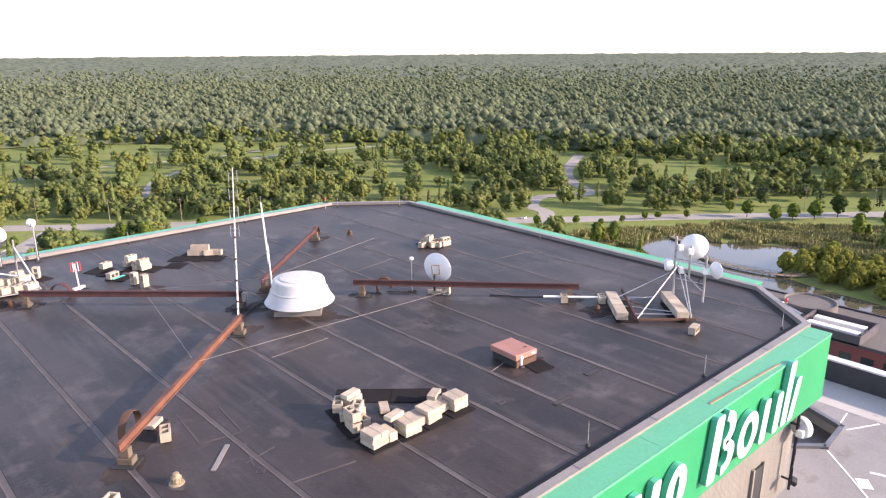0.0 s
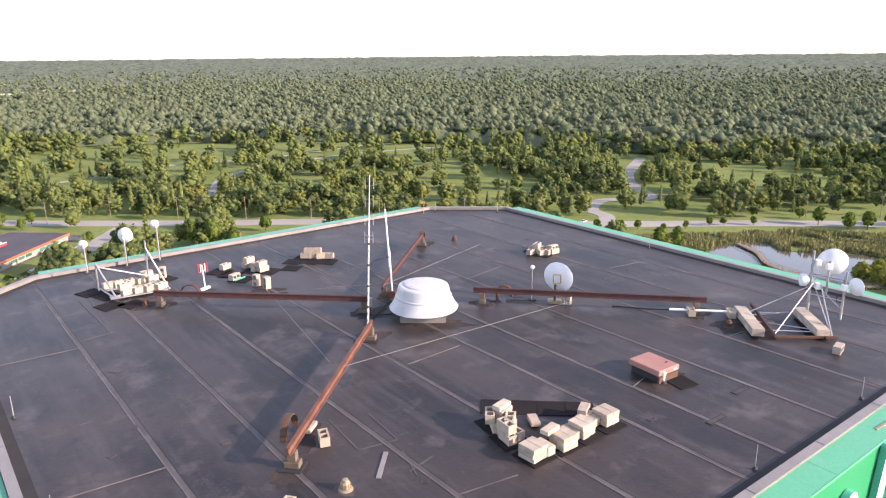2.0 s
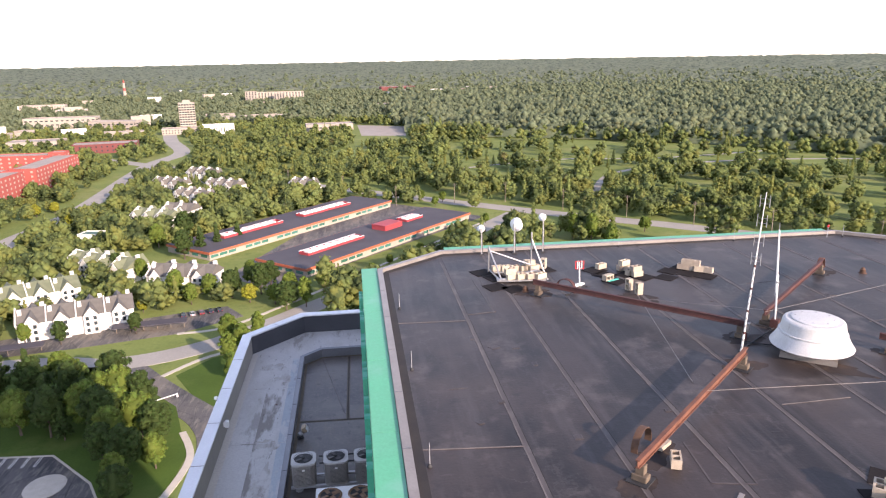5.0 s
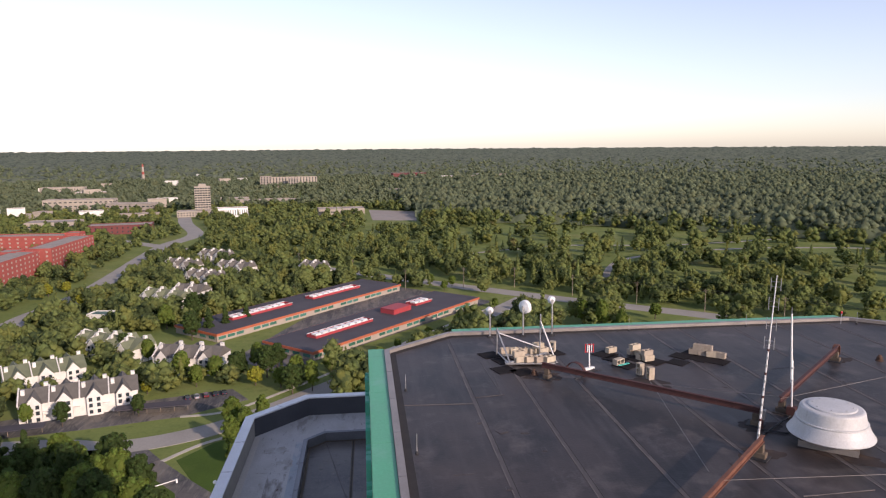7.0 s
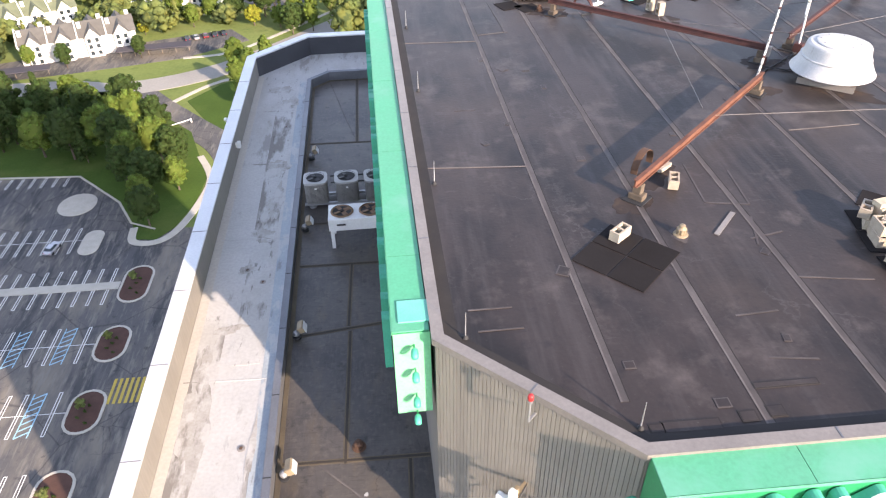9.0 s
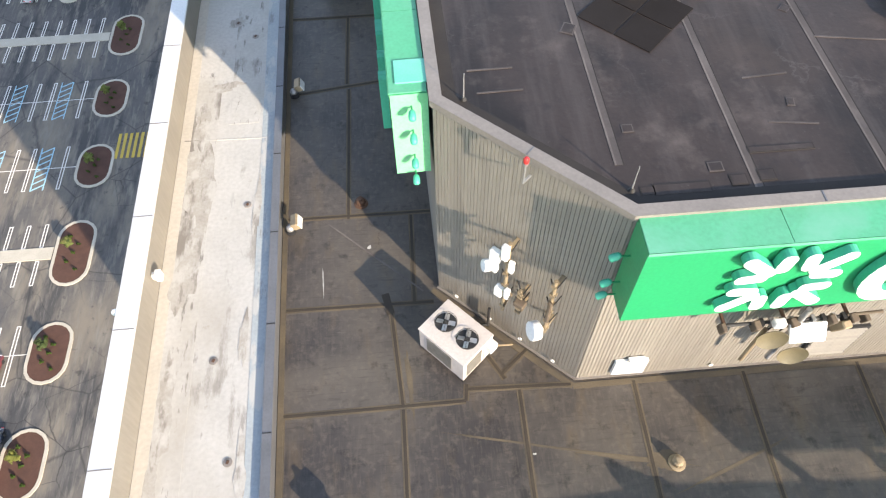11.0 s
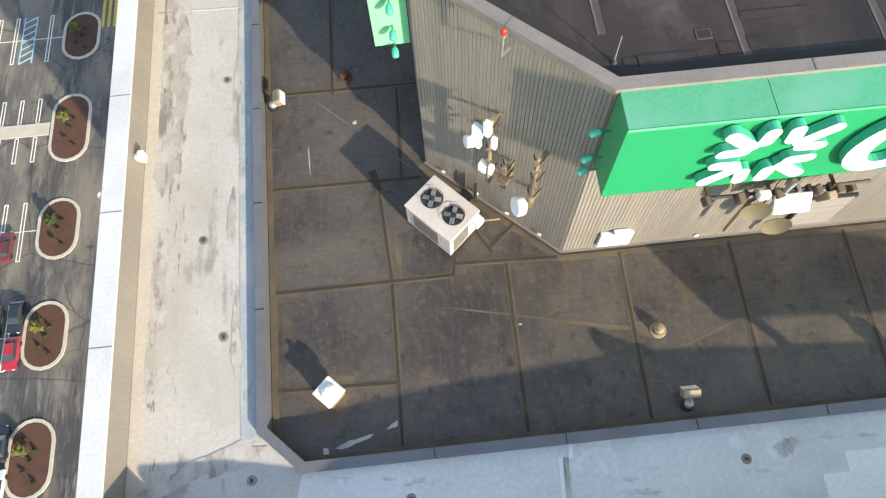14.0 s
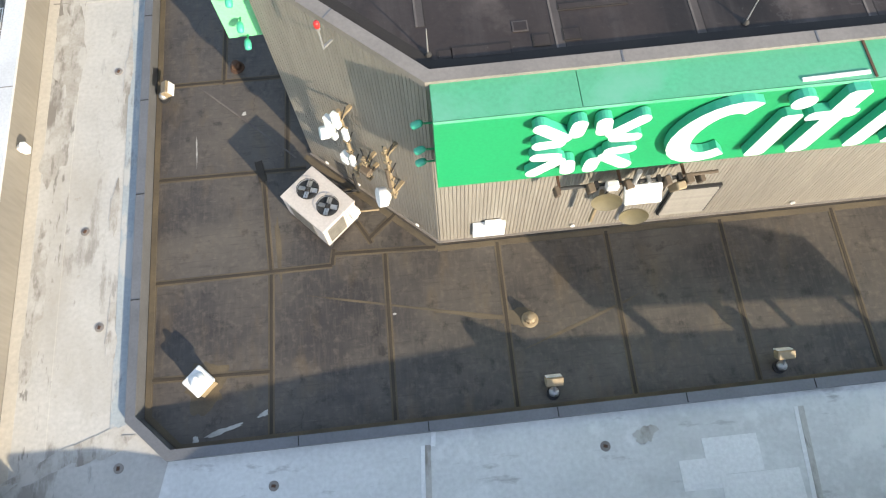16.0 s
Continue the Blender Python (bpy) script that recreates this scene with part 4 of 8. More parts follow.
for a, b in (((14.15, 3.65), (15.4, 4.92)), ((15.42, 2.55), (16.62, 3.8))):
    for k in range(5):
        for z in (0.04, 0.15):
            p = Vector(a).lerp(Vector(b), (k + 0.5) / 5)
            o = new("ballast_block", SOLID)
            o.matrix_basis = pose(p.x, p.y, z, 0, 0, 45.0) @ Matrix.Diagonal((0.9, 1.65, 1.2, 1))
            tagged(o, "flat concrete ballast block under the antenna frame", "concrete block", group="ballast blocks under the antenna frame")

# ---------------------------------------------------------------- ballasted stand at the far corner
ob = thing("ballast_stand", "white pipe antenna base weighted with concrete blocks", "antenna stand")
for y in (17.75, 18.75):
    part("tray", beam(bmesh.new(), (1.25, y, 0.08), (2.95, y - 0.15, 0.08), 0.3, 0.04), M["galv"], ob)
for a, b in (((1.2, 18.9, 0.1), (1.35, 17.6, 0.1)), ((2.95, 18.7, 0.1), (3.0, 17.5, 0.1)), ((1.12, 18.7, 0.1), (1.1, 18.5, 1.1)), ((1.4, 17.6, 0.1), (1.1, 18.5, 1.05)), ((3.0, 17.7, 0.1), (2.6, 18.3, 1.35)), ((2.6, 18.4, 0.1), (2.6, 18.3, 1.6)),
             ((1.4, 17.6, 0.12), (2.9, 18.6, 0.12)), ((1.1, 18.5, 0.95), (2.6, 18.3, 0.4))):
    part("brace", tube(bmesh.new(), a, b, 0.028, seg=8), M["galv"], ob)
for k in range(5):
    for y in (17.75, 18.75):
        if (k + int(y)) % 6 != 5:
            cmu(1.45 + 0.33 * k, y - 0.03 * k, 0.11, 8 + 5 * k)
cmu(1.7, 17.7, 0.31, 15)
cmu(2.6, 18.6, 0.31, 5)
cmu(3.2, 19.0, 0.2, 60, 0, 90)


def edge_dish(x, y, h, r, direction):
    ob = thing("rim_dish", "small white dish on a post at the roof rim", "dish antenna", (x, y, 0.0), group="dishes at the roof rim")
    part("post", tube(bmesh.new(), (0, 0, 0.0), (0, 0, h), 0.03, seg=8), M["galv"], ob)
    put_dish(ob, "reflector", (0.03, 0.06, h - 0.06), direction, r, 0.3, True)
    part("clamp", B((0, 0, h - 0.1), (0.1, 0.1, 0.16)), M["galv"], ob)
    part("cable", tube(bmesh.new(), (0.04, 0, 0.05), (0.05, 0, h * 0.7), 0.012, seg=5), M["black"], ob)
    part("foot", B((0, 0, 0.02), (0.2, 0.2, 0.04)), M["black"], ob)


edge_dish(2.62, 21.3, 1.2, 0.27, (0.8, 0.6, 0.05))
edge_dish(3.78, 21.3, 1.45, 0.15, (-0.5, 0.8, 0.05))
edge_dish(1.3, 21.3, 1.1, 0.14, (-0.3, 0.9, 0.0))
ob = thing("grid_antenna", "small red and white grid antenna on a leaning post", "antenna", (3.93, 16.89, 0))
part("post", tube(bmesh.new(), (0.02, 0, 0), (-0.02, 0, 0.86), 0.022, seg=8), M["white"], ob)
for k in range(5):
    part("bar", beam(bmesh.new(), (-0.14 + 0.07 * k, 0.0, 0.6), (-0.14 + 0.07 * k, 0.0, 0.9), 0.02, 0.02), M["white"] if k % 2 else M["red"], ob)
for z in (0.62, 0.88):
    part("bar", beam(bmesh.new(), (-0.16, 0, z), (0.16, 0, z), 0.02, 0.02), M["red"], ob)
part("foot", B((0, 0, 0.05), (0.4, 0.1, 0.08), 25), M["white"], ob)

# red obstruction lamps at the rim


def obstruction_lamp(x, y, z=0.0, arm=None):
    ob = thing("obstruction_lamp", "red glass obstruction lamp on a bent grey pipe", "warning lamp", (x, y, z), group="red lamps at the rim")
    part("pipe", tube(bmesh.new(), (0, 0, -0.1), (0, 0, 0.3), 0.014, seg=8), M["galv"], ob)
    part("base", tube(bmesh.new(), (0, 0, 0.3), (0, 0, 0.34), 0.035, seg=12), M["galv"], ob)
    part("globe", lathe(bmesh.new(), [(0.034, 0.34), (0.042, 0.36), (0.042, 0.42), (0.03, 0.445), (0.01, 0.452)], seg=16), M["red"], ob, smooth=True)
    if arm:
        part("bracket", beam(bmesh.new(), (0, 0, -0.08), arm, 0.03, 0.03), M["galv"], ob)


obstruction_lamp(-1.32, 0.86, -0.1, (0.12, 0.12, -0.08))
obstruction_lamp(16.05, 21.47, 0.1)
obstruction_lamp(18.62, 1.12, -0.2, (-0.1, 0.1, -0.08))

# ---------------------------------------------------------------- green sign boxes with raised shapes
M["shape_side"] = mat("teal_letter_side", (0.05, 0.40, 0.27), (0.06, 0.35, 0.25), 0.5, scale=2, fine=20, bump=0.02)
M["shape_face"] = mat("white_letter_face", (0.76, 0.77, 0.76), (0.70, 0.71, 0.70), 0.35, scale=2, fine=20, bump=0.0)


def make_sign(name, a, b, out, ends):
    """A sign box along the wall from a to b, standing out by the vector out."""
    ob = thing(name, "long green sheet-metal sign box standing off the wall", "sign")
    a, b, out = Vector(a), Vector(b), Vector(out)
    u = (b - a).normalized()
    gap = out.normalized() * 0.04
    poly = [a + gap, a + out, b + out, b + gap]
    area = sum(p.x * q.y - p.y * q.x for p, q in zip(poly, poly[1:] + poly[:1]))
    poly = [tuple(p) for p in (poly if area > 0 else poly[::-1])]
    part("box", prism(bmesh.new(), poly, -1.76, 0.05), M["green"], ob, "bright green painted sheet metal")
    cuts = [0.0, 1.86]
    while cuts[-1] + 3.7 < (b - a).length:
        cuts.append(cuts[-1] + 3.66)
    cuts.append((b - a).length)
    for c0, c1 in zip(cuts, cuts[1:]):
        p, q = a + u * (c0 + 0.005), a + u * (c1 - 0.005)
        pl = [p + gap, p + out * 1.02, q + out * 1.02, q + gap]
        ar = sum(s.x * t.y - s.y * t.x for s, t in zip(pl, pl[1:] + pl[:1]))
        pl = [tuple(s) for s in (pl if ar > 0 else pl[::-1])]
        part("top_panel", prism(bmesh.new(), pl, 0.052, 0.075), M["green_top"], ob, "paler green top sheet")
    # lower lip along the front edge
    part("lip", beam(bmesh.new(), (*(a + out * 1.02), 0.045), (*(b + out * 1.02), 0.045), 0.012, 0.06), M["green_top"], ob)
    return ob, a, b, out, u


def raise_shape(ob, pts, origin, u, out, name="raised_shape", depth=0.15):
    """An extruded shape on the sign's face; pts are (along, up)."""
    o3, u3, n3 = Vector((*origin, 0)), Vector((*u, 0)), Vector((*out.normalized(), 0))
    area = sum(p[0] * q[1] - p[1] * q[0] for p, q in zip(pts, pts[1:] + pts[:1]))
    pts = pts if area > 0 else pts[::-1]
    bm = bmesh.new()
    lo = [bm.verts.new(o3 + u3 * x + Vector((0, 0, z)) + n3 * 0.02) for x, z in pts]
    hi = [bm.verts.new(o3 + u3 * x + Vector((0, 0, z)) + n3 * depth) for x, z in pts]
    n = len(pts)
    for k in range(n):
        f = bm.faces.new((lo[k], lo[(k + 1) % n], hi[(k + 1) % n], hi[k]))
        f.material_index = 1
    bm.faces.new(hi)
    bm.faces.new(list(reversed(lo)))
    bmesh.ops.recalc_face_normals(bm, faces=bm.faces)
    return part(name, bm, [M["shape_face"], M["shape_side"]], ob, "white raised shape with teal sides")


def capsule(c, ang, l, w, slant=0.0, n=8):
    """A round-ended bar in the sign's plane."""
    d, s = Vector((math.cos(ang), math.sin(ang))), Vector((-math.sin(ang), math.cos(ang)))
    pts = []
    for end, a0 in ((1, -math.pi / 2), (-1, math.pi / 2)):
        for k in range(n + 1):
            a = a0 + math.pi * k / n
            p = Vector(c) + d * (end * (l / 2 - w / 2)) + (d * math.cos(a) + s * math.sin(a)) * (w / 2)
            pts.append((p.x + slant * p.y, p.y))
    return pts


def slab_shape(x0, x1, z0, z1, slant=0.22, r=0.05):
    """A leaning bar with eased corners."""
    c = [(x0, z0), (x1, z0), (x1, z1), (x0, z1)]
    pts = []
    for k in range(4):
        p, a, b = Vector(c[k]), Vector(c[k - 1]), Vector(c[(k + 1) % 4])
        pts += [p + (a - p).normalized() * r, p + (b - p).normalized() * r]
    return [(p.x + slant * (p.y - z0), p.y) for p in pts]


def daisy(ob, origin, u, out, cx, cz, s):
    """A burst of twelve petals, three to a quarter, whose tips lie on a square."""
    for q, (sx, sz) in enumerate(((1, 1), (-1, 1), (-1, -1), (1, -1))):
        for k, (near, tip) in enumerate((((0.42, 0.24), (0.91, 0.20)), ((0.36, 0.34), (0.92, 0.84)), ((0.24, 0.44), (0.20, 0.89)))):
            p, t = Vector((cx + sx * near[0] * s, cz + sz * near[1] * s)), Vector((cx + sx * tip[0] * s, cz + sz * tip[1] * s))
            d = t - p
            raise_shape(ob, capsule((p + t) / 2, math.atan2(d.y, d.x), d.length + 0.1 * s, s * 0.275), origin, u, out, "petal", 0.14 + 0.004 * ((3 * q + k) % 3))


def bars(ob, origin, u, out, x0):
    """Leaning bars and arcs in the place of the lettering: (kind, start, width, foot, head)."""
    B0, XH, CH = -1.44, -0.40, 0.04
    rows = [("arc", 0.02, 1.26, B0, CH), ("bar", 1.24, 0.29, B0, XH), ("dot", 1.40, 0.30, -0.28, CH), ("bar", 1.84, 0.30, B0, CH), ("cross", 1.72, 0.68, -0.58, -0.38), ("bar", 2.66, 0.28, B0, XH), ("dot", 2.82, 0.30, -0.28, CH),
            ("lean", 3.2, 0.62, B0, XH), ("ring", 3.85, 0.8, B0, XH), ("bar", 4.75, 0.28, B0, XH), ("bar", 5.4, 0.28, B0, XH), ("ring", 6.05, 0.72, B0, XH),
            ("bar", 7.62, 0.34, B0, CH), ("half", 7.7, 1.05, B0, -0.64), ("half", 7.76, 0.95, -0.80, CH), ("ring", 8.92, 0.92, B0, XH), ("bar", 9.98, 0.29, B0, XH), ("bar", 10.66, 0.29, B0, XH - 0.06), ("bar", 11.12, 0.29, B0, CH + 0.1), ("lean", 11.5, 0.6, B0, XH)]
    for kind, x, w, z0, z1 in rows:
        x += x0
        if kind in ("bar", "cross"):
            raise_shape(ob, slab_shape(x, x + w, z0, z1, 0.16), origin, u, out, depth=0.15 + 0.004 * (kind == "cross"))
        elif kind == "lean":
            raise_shape(ob, slab_shape(x, x + 0.27, z0, z1, 0.34), origin, u, out)
        elif kind == "dot":
            raise_shape(ob, [(x + w / 2 + w / 2 * math.cos(a) * 1.1, (z0 + z1) / 2 + w / 2 * math.sin(a)) for a in np.linspace(0, 2 * math.pi, 16, endpoint=False)], origin, u, out)
        else:
            cx, cz, rx, rz = x + w / 2, (z0 + z1) / 2, w / 2, (z1 - z0) / 2
            for s0, s1 in (((0.36, 1.70),) if kind == "arc" else ((-0.46, 0.46),) if kind == "half" else ((0.0, 1.0), (1.0, 2.0))):      # plain round arcs
                ang = np.linspace(math.pi * s0, math.pi * s1, 18)
                t_ = 0.32 if kind == "arc" else 0.27
                o_ = [(cx + rx * math.cos(a) + 0.16 * (rz * math.sin(a)), cz + rz * math.sin(a)) for a in ang]
                i_ = [(cx + (rx - t_) * math.cos(a) + 0.16 * (rz - t_ * 0.8) * math.sin(a), cz + (rz - t_ * 0.8) * math.sin(a)) for a in ang]
                raise_shape(ob, o_ + i_[::-1], origin, u, out)


def sign_lamp(ob, p, d):
    """A green floodlight on a short arm at the sign's end."""
    p, d = Vector(p), Vector(d)
    part("lamp_arm", tube(bmesh.new(), p, p + d * 0.12, 0.015, seg=6), M["green"], ob)
    bm = lathe(bmesh.new(), [(0.02, -0.08), (0.05, -0.05), (0.06, 0.02), (0.055, 0.08), (0.03, 0.1)], seg=14, m=Matrix.Translation(p + d * 0.2) @ aim(Vector((d.x, d.y, -0.6))))
    part("lamp_head", bm, M["shape_side"], ob, smooth=True)


sign, a, b, out, u = make_sign("sign_box", (0.03, 0.0), (17.3, 0.0), (0, -0.6), True)
face = a + out
daisy(sign, face, u, out, 1.99, -0.73, 0.76)
bars(sign, face, u, out, 3.12)
for z in (-0.6, -1.3, -1.66):
    sign_lamp(sign, (0.03, -0.2, z), (-1, 0, 0))
part("gutter", beam(bmesh.new(), (4.64, -0.54, 0.085), (5.5, -0.52, 0.085), 0.05, 0.02), M["white_worn"], sign)
part("gutter", beam(bmesh.new(), (11.4, -0.35, 0.085), (14.4, -0.5, 0.085), 0.05, 0.02), M["tan"], sign)
part("joint", beam(bmesh.new(), (5.55, -0.05, 0.08), (5.56, -0.6, 0.08), 0.03, 0.02), M["brown"], sign)

sign, a, b, out, u = make_sign("sign_box_west", (-2.50, 2.5), (-2.83, 19.9), (-0.6, -0.01), True)
# Paler than the box: sunlight on this end, and fading, are put into its colour.
M["green_pale_sunlit"] = mat("pale_green_sunlit_paint", (0.16, 0.56, 0.27), (0.20, 0.52, 0.29), 0.5, scale=1.0, fine=20, bump=0.03)
part("end_panel", B((-2.81, 2.483, -0.855), (0.57, 0.008, 1.8), 1), M["green_pale_sunlit"], sign, "pale green end sheet, sunlight and fading in its colour")
for z in (-0.2, -0.72, -1.3, -1.72):
    sign_lamp(sign, (-2.78, 2.5, z), (0, -1, 0))
for k in range(24):
    w_ = pr.uniform(0.25, 0.7)
    y_ = 0.6 + k * 0.68
    raise_shape(sign, slab_shape(y_, y_ + w_ * 0.6, -1.35 + 0.2 * (k % 2), -0.25 - 0.12 * (k % 3), 0.1), a + out, u, out)
part("skylight", B((-2.76, 2.93, 0.085), (0.5, 0.5, 0.03), 1, bevel=0.008), mat("pale_green_sheet", (0.12, 0.50, 0.36), (0.16, 0.5, 0.4), 0.4), sign, "pale square cover plate")
sign_n, a, b, out, u = make_sign("sign_box_north", (16.6, 22.07), (-0.1, 21.75), (-0.01, 0.6), False)
sign_e, a, b, out, u = make_sign("sign_box_east", (19.53, 2.5), (19.75, 19.5), (0.6, 0.0), False)

# ---------------------------------------------------------------- ribbed wall panels
panel_h = 5.28


def clad(wall_name, a, b, n):
    wall = bpy.data.objects[wall_name]
    a, b = Vector(a), Vector(b)
    d = (b - a).normalized()
    nrm = Vector((d.y, -d.x))
    w = (b - a).length / n
    rz = math.degrees(math.atan2(d.y, d.x))
    src = None
    for k in range(n):
        p = a + d * (w * (k + 0.5)) + nrm * 0.010
        if src is None:
            bm = B((0, 0, 0), (w - 0.006, 0.02, panel_h), bevel=0.003)
            src = o = part("panel", bm, M["siding"], wall)
        else:
            o = src.copy()
            scene.collection.objects.link(o)
        o.matrix_basis = pose(p.x, p.y, LOW_Z + panel_h / 2 + 0.05, 0, 0, rz)


clad("wall_south", (0.01, 0), (17.39, 0.03), 256)
clad("wall_south_west", (-2.46, 2.27), (0, 0), 50)
clad("wall_south_east", (17.4, 0.03), (19.5, 2.3), 46)
# base flashing of the walls
for k in (7, 0, 1):
    j = (k + 1) % 8
    to = offset_poly(T, 0.035)
    seam(to[k], to[j], 0.05, LOW_Z + 0.05, "cap", low_roof, "flashing")
    seam(offset_poly(T, 0.16)[k], offset_poly(T, 0.16)[j], 0.12, LOW_Z + 0.006, "seam_edge", low_roof, "flashing")
    for f in (0.15, 0.4, 0.62, 0.85):
        p = Vector(T[k]).lerp(Vector(T[j]), f)
        n_ = Vector((T[j][1] - T[k][1], -(T[j][0] - T[k][0]))).normalized()
        o_ = link_bm("wall_ring", lathe(bmesh.new(), [(0.03, -0.01), (0.045, -0.01), (0.045, 0.01), (0.03, 0.01), (0.03, -0.01)], seg=12, m=Matrix.Translation((p.x + n_.x * 0.06, p.y + n_.y * 0.06, LOW_Z + 0.22)) @ aim((*n_, 0))), M["white"])
        tagged(o_, "white tie-off ring at the foot of the wall", "tie ring", group="tie rings along the wall")

# ---------------------------------------------------------------- gear on the slanted wall
WN = Vector((-2.27, -2.46, 0)).normalized()      # out of the slanted wall
WU = Vector((2.46, -2.27, 0)).normalized()


def wall_at(along, z, off=0.0):
    return Vector((-2.46, 2.27, 0)) + WU * along + Vector((0, 0, z)) + WN * off


rzw = math.degrees(math.atan2(WU.y, WU.x))


def antenna_pipe(name, along, z0, z1, units, label, dish_at=None):
    ob = thing(name, label, "antenna")
    part("pipe", tube(bmesh.new(), wall_at(along, z0, 0.28), wall_at(along, z1, 0.28), 0.035, seg=10), M["tan"], ob)
    for z in (z0 + 0.2, z1 - 0.2):
        part("wall_arm", beam(bmesh.new(), wall_at(along, z, 0.02), wall_at(along, z, 0.32), 0.06, 0.06), M["tan"], ob)
    for da, z, w, h, t in units:
        part("radio_unit", B(wall_at(along + da, z, 0.36), (w * 0.8, t * 0.8, h * 0.75), rzw, bevel=0.02), M["shape_face"] if h < 0.6 and w < 0.25 else M["foot"], ob)
    for k in range(6):
        z = z0 + (z1 - z0) * (k + 0.5) / 6
        part("clamp", B(wall_at(along, z, 0.28), (0.1, 0.1, 0.06), rzw), M["tan"], ob)
        part("cable", tube(bmesh.new(), wall_at(along + 0.05, z, 0.3), wall_at(along + 0.12 * (1 if k % 2 else -1), z + 0.3, 0.22), 0.012, seg=5), M["black"], ob)
    if dish_at:
        put_dish(ob, "dish", wall_at(along + dish_at[0], dish_at[1], 0.42), tuple(WN * 0.7 + WU * -0.5 + Vector((0, 0, 0.2))), dish_at[2], 0.3, True)
    return ob


antenna_pipe("panel_antenna", 1.72, -3.95, -1.75, [(-0.02, -1.95, 0.16, 0.5, 0.14), (-0.2, -2.2, 0.24, 0.42, 0.16), (-0.2, -2.55, 0.16, 0.3, 0.14), (0.12, -2.25, 0.12, 0.4, 0.12), (-0.06, -3.2, 0.2, 0.34, 0.18), (0.1, -3.15, 0.12, 0.4, 0.12)],
             "pipe on wall arms with white radio panels", (-0.24, -2.45, 0.11))
antenna_pipe("whip_antenna_group", 2.62, -3.75, -2.0, [(0.02, -2.9, 0.1, 0.9, 0.06)], "pipe on wall arms with a bare panel and a white dish", (-0.06, -3.55, 0.18))
part_ = antenna_pipe("small_antenna", 2.05, -3.7, -2.9, [(0.05, -3.2, 0.26, 0.16, 0.2)], "short pipe with a tilted grey box", None)
ob = thing("cable_pipe", "bent black pipe running up the wall", "pipe")
bm = tube(bmesh.new(), wall_at(1.35, LOW_Z + 0.05, 0.12), wall_at(1.35, LOW_Z + 0.75, 0.12), 0.03, seg=8)
part("pipe", bm, M["black"], ob)
part("pipe", tube(bmesh.new(), wall_at(1.35, LOW_Z + 0.1, 0.12), wall_at(1.1, LOW_Z + 0.06, 0.42), 0.03, seg=8), M["black"], ob)

# ---------------------------------------------------------------- gear on the front wall
ob = thing("equipment_cover", "white sheet-metal cover panel low on the wall", "wall panel")
part("sheet", B((0.95, -0.06, -4.82), (0.62, 0.08, 0.56), bevel=0.01), M["shape_face"], ob)
part("hood", B((1.02, -0.09, -4.48), (0.3, 0.1, 0.08)), M["white"], ob)
ob = thing("wall_louvre", "beige slatted wall louvre in a dark frame", "louvre")
part("frame", B((4.68, -0.04, -4.42), (0.92, 0.06, 1.1)), M["black"], ob)
for k in range(11):
    part("slat", B((4.66, -0.085, -4.9 + 0.095 * k), (0.84, 0.05, 0.075), 0, 25), M["siding"], ob)
ob = thing("dish_rack", "horizontal pipe rack with tan microwave dishes and radios under the sign", "antenna rack")
part("pipe", tube(bmesh.new(), (1.9, -0.35, -2.75), (4.15, -0.35, -2.75), 0.03, seg=10), M["black"], ob)
part("pipe", tube(bmesh.new(), (3.2, -0.4, -2.3), (3.2, -0.4, -4.1), 0.045, seg=10), M["galv"], ob)
part("pipe", tube(bmesh.new(), (2.72, -0.4, -2.9), (2.72, -0.4, -4.1), 0.04, seg=10), M["tan"], ob)
for x in (2.0, 3.0, 4.05):
    part("wall_arm", beam(bmesh.new(), (x, -0.02, -2.75), (x, -0.38, -2.75), 0.04, 0.05), M["brown"], ob)
put_dish(ob, "dish", (2.76, -0.55, -2.90), (-0.15, -1, 0.15), 0.25, 0.28, False, M["olive"])
put_dish(ob, "dish", (3.33, -0.6, -3.5), (-0.15, -1, 0.15), 0.25, 0.28, False, M["olive"])
part("radio_panel", B((3.36, -0.52, -2.88), (0.62, 0.09, 0.36), 0, -38, bevel=0.02), M["shape_face"], ob)
part("radio_unit", B((2.82, -0.45, -2.62), (0.2, 0.14, 0.14), bevel=0.02), M["white_worn"], ob)
for x, w in ((1.95, 0.08), (2.5, 0.12), (3.12, 0.14), (3.75, 0.1), (4.1, 0.13), (4.3, 0.09)):
    part("bracket", B((x, -0.4, -2.76), (w, 0.16, 0.2), 12, 15, bevel=0.015), M["foot"], ob)
part("tail_pipe", tube(bmesh.new(), (4.0, -0.36, -2.7), (4.55, -0.38, -2.62), 0.03, seg=8), M["foot"], ob)
part("radio_unit", B((3.95, -0.45, -2.9), (0.16, 0.14, 0.4), 10, 20, bevel=0.02), M["tan"], ob)
for k in range(9):
    x = 2.6 + 0.17 * k
    part("cable", tube(bmesh.new(), (x, -0.36, -2.7), (x + 0.1 * math.sin(k * 2.1), -0.3, -3.0 - 0.12 * (k % 4)), 0.014, seg=5), M["black"], ob)
    part("clamp", B((x, -0.36, -2.75), (0.06, 0.12, 0.12)), M["galv"] if k % 2 else M["black"], ob)
# rack at the far end of the front wall
ob = thing("corner_antenna", "white drum antenna and cables on a black pipe by the corner", "antenna")
part("pipe", tube(bmesh.new(), (16.9, -0.25, -2.0), (16.9, -0.25, -4.6), 0.04, seg=10), M["black"], ob)
for z in (-2.6, -4.3):
    part("wall_arm", beam(bmesh.new(), (16.9, -0.02, z), (16.9, -0.3, z), 0.05, 0.05), M["black"], ob)
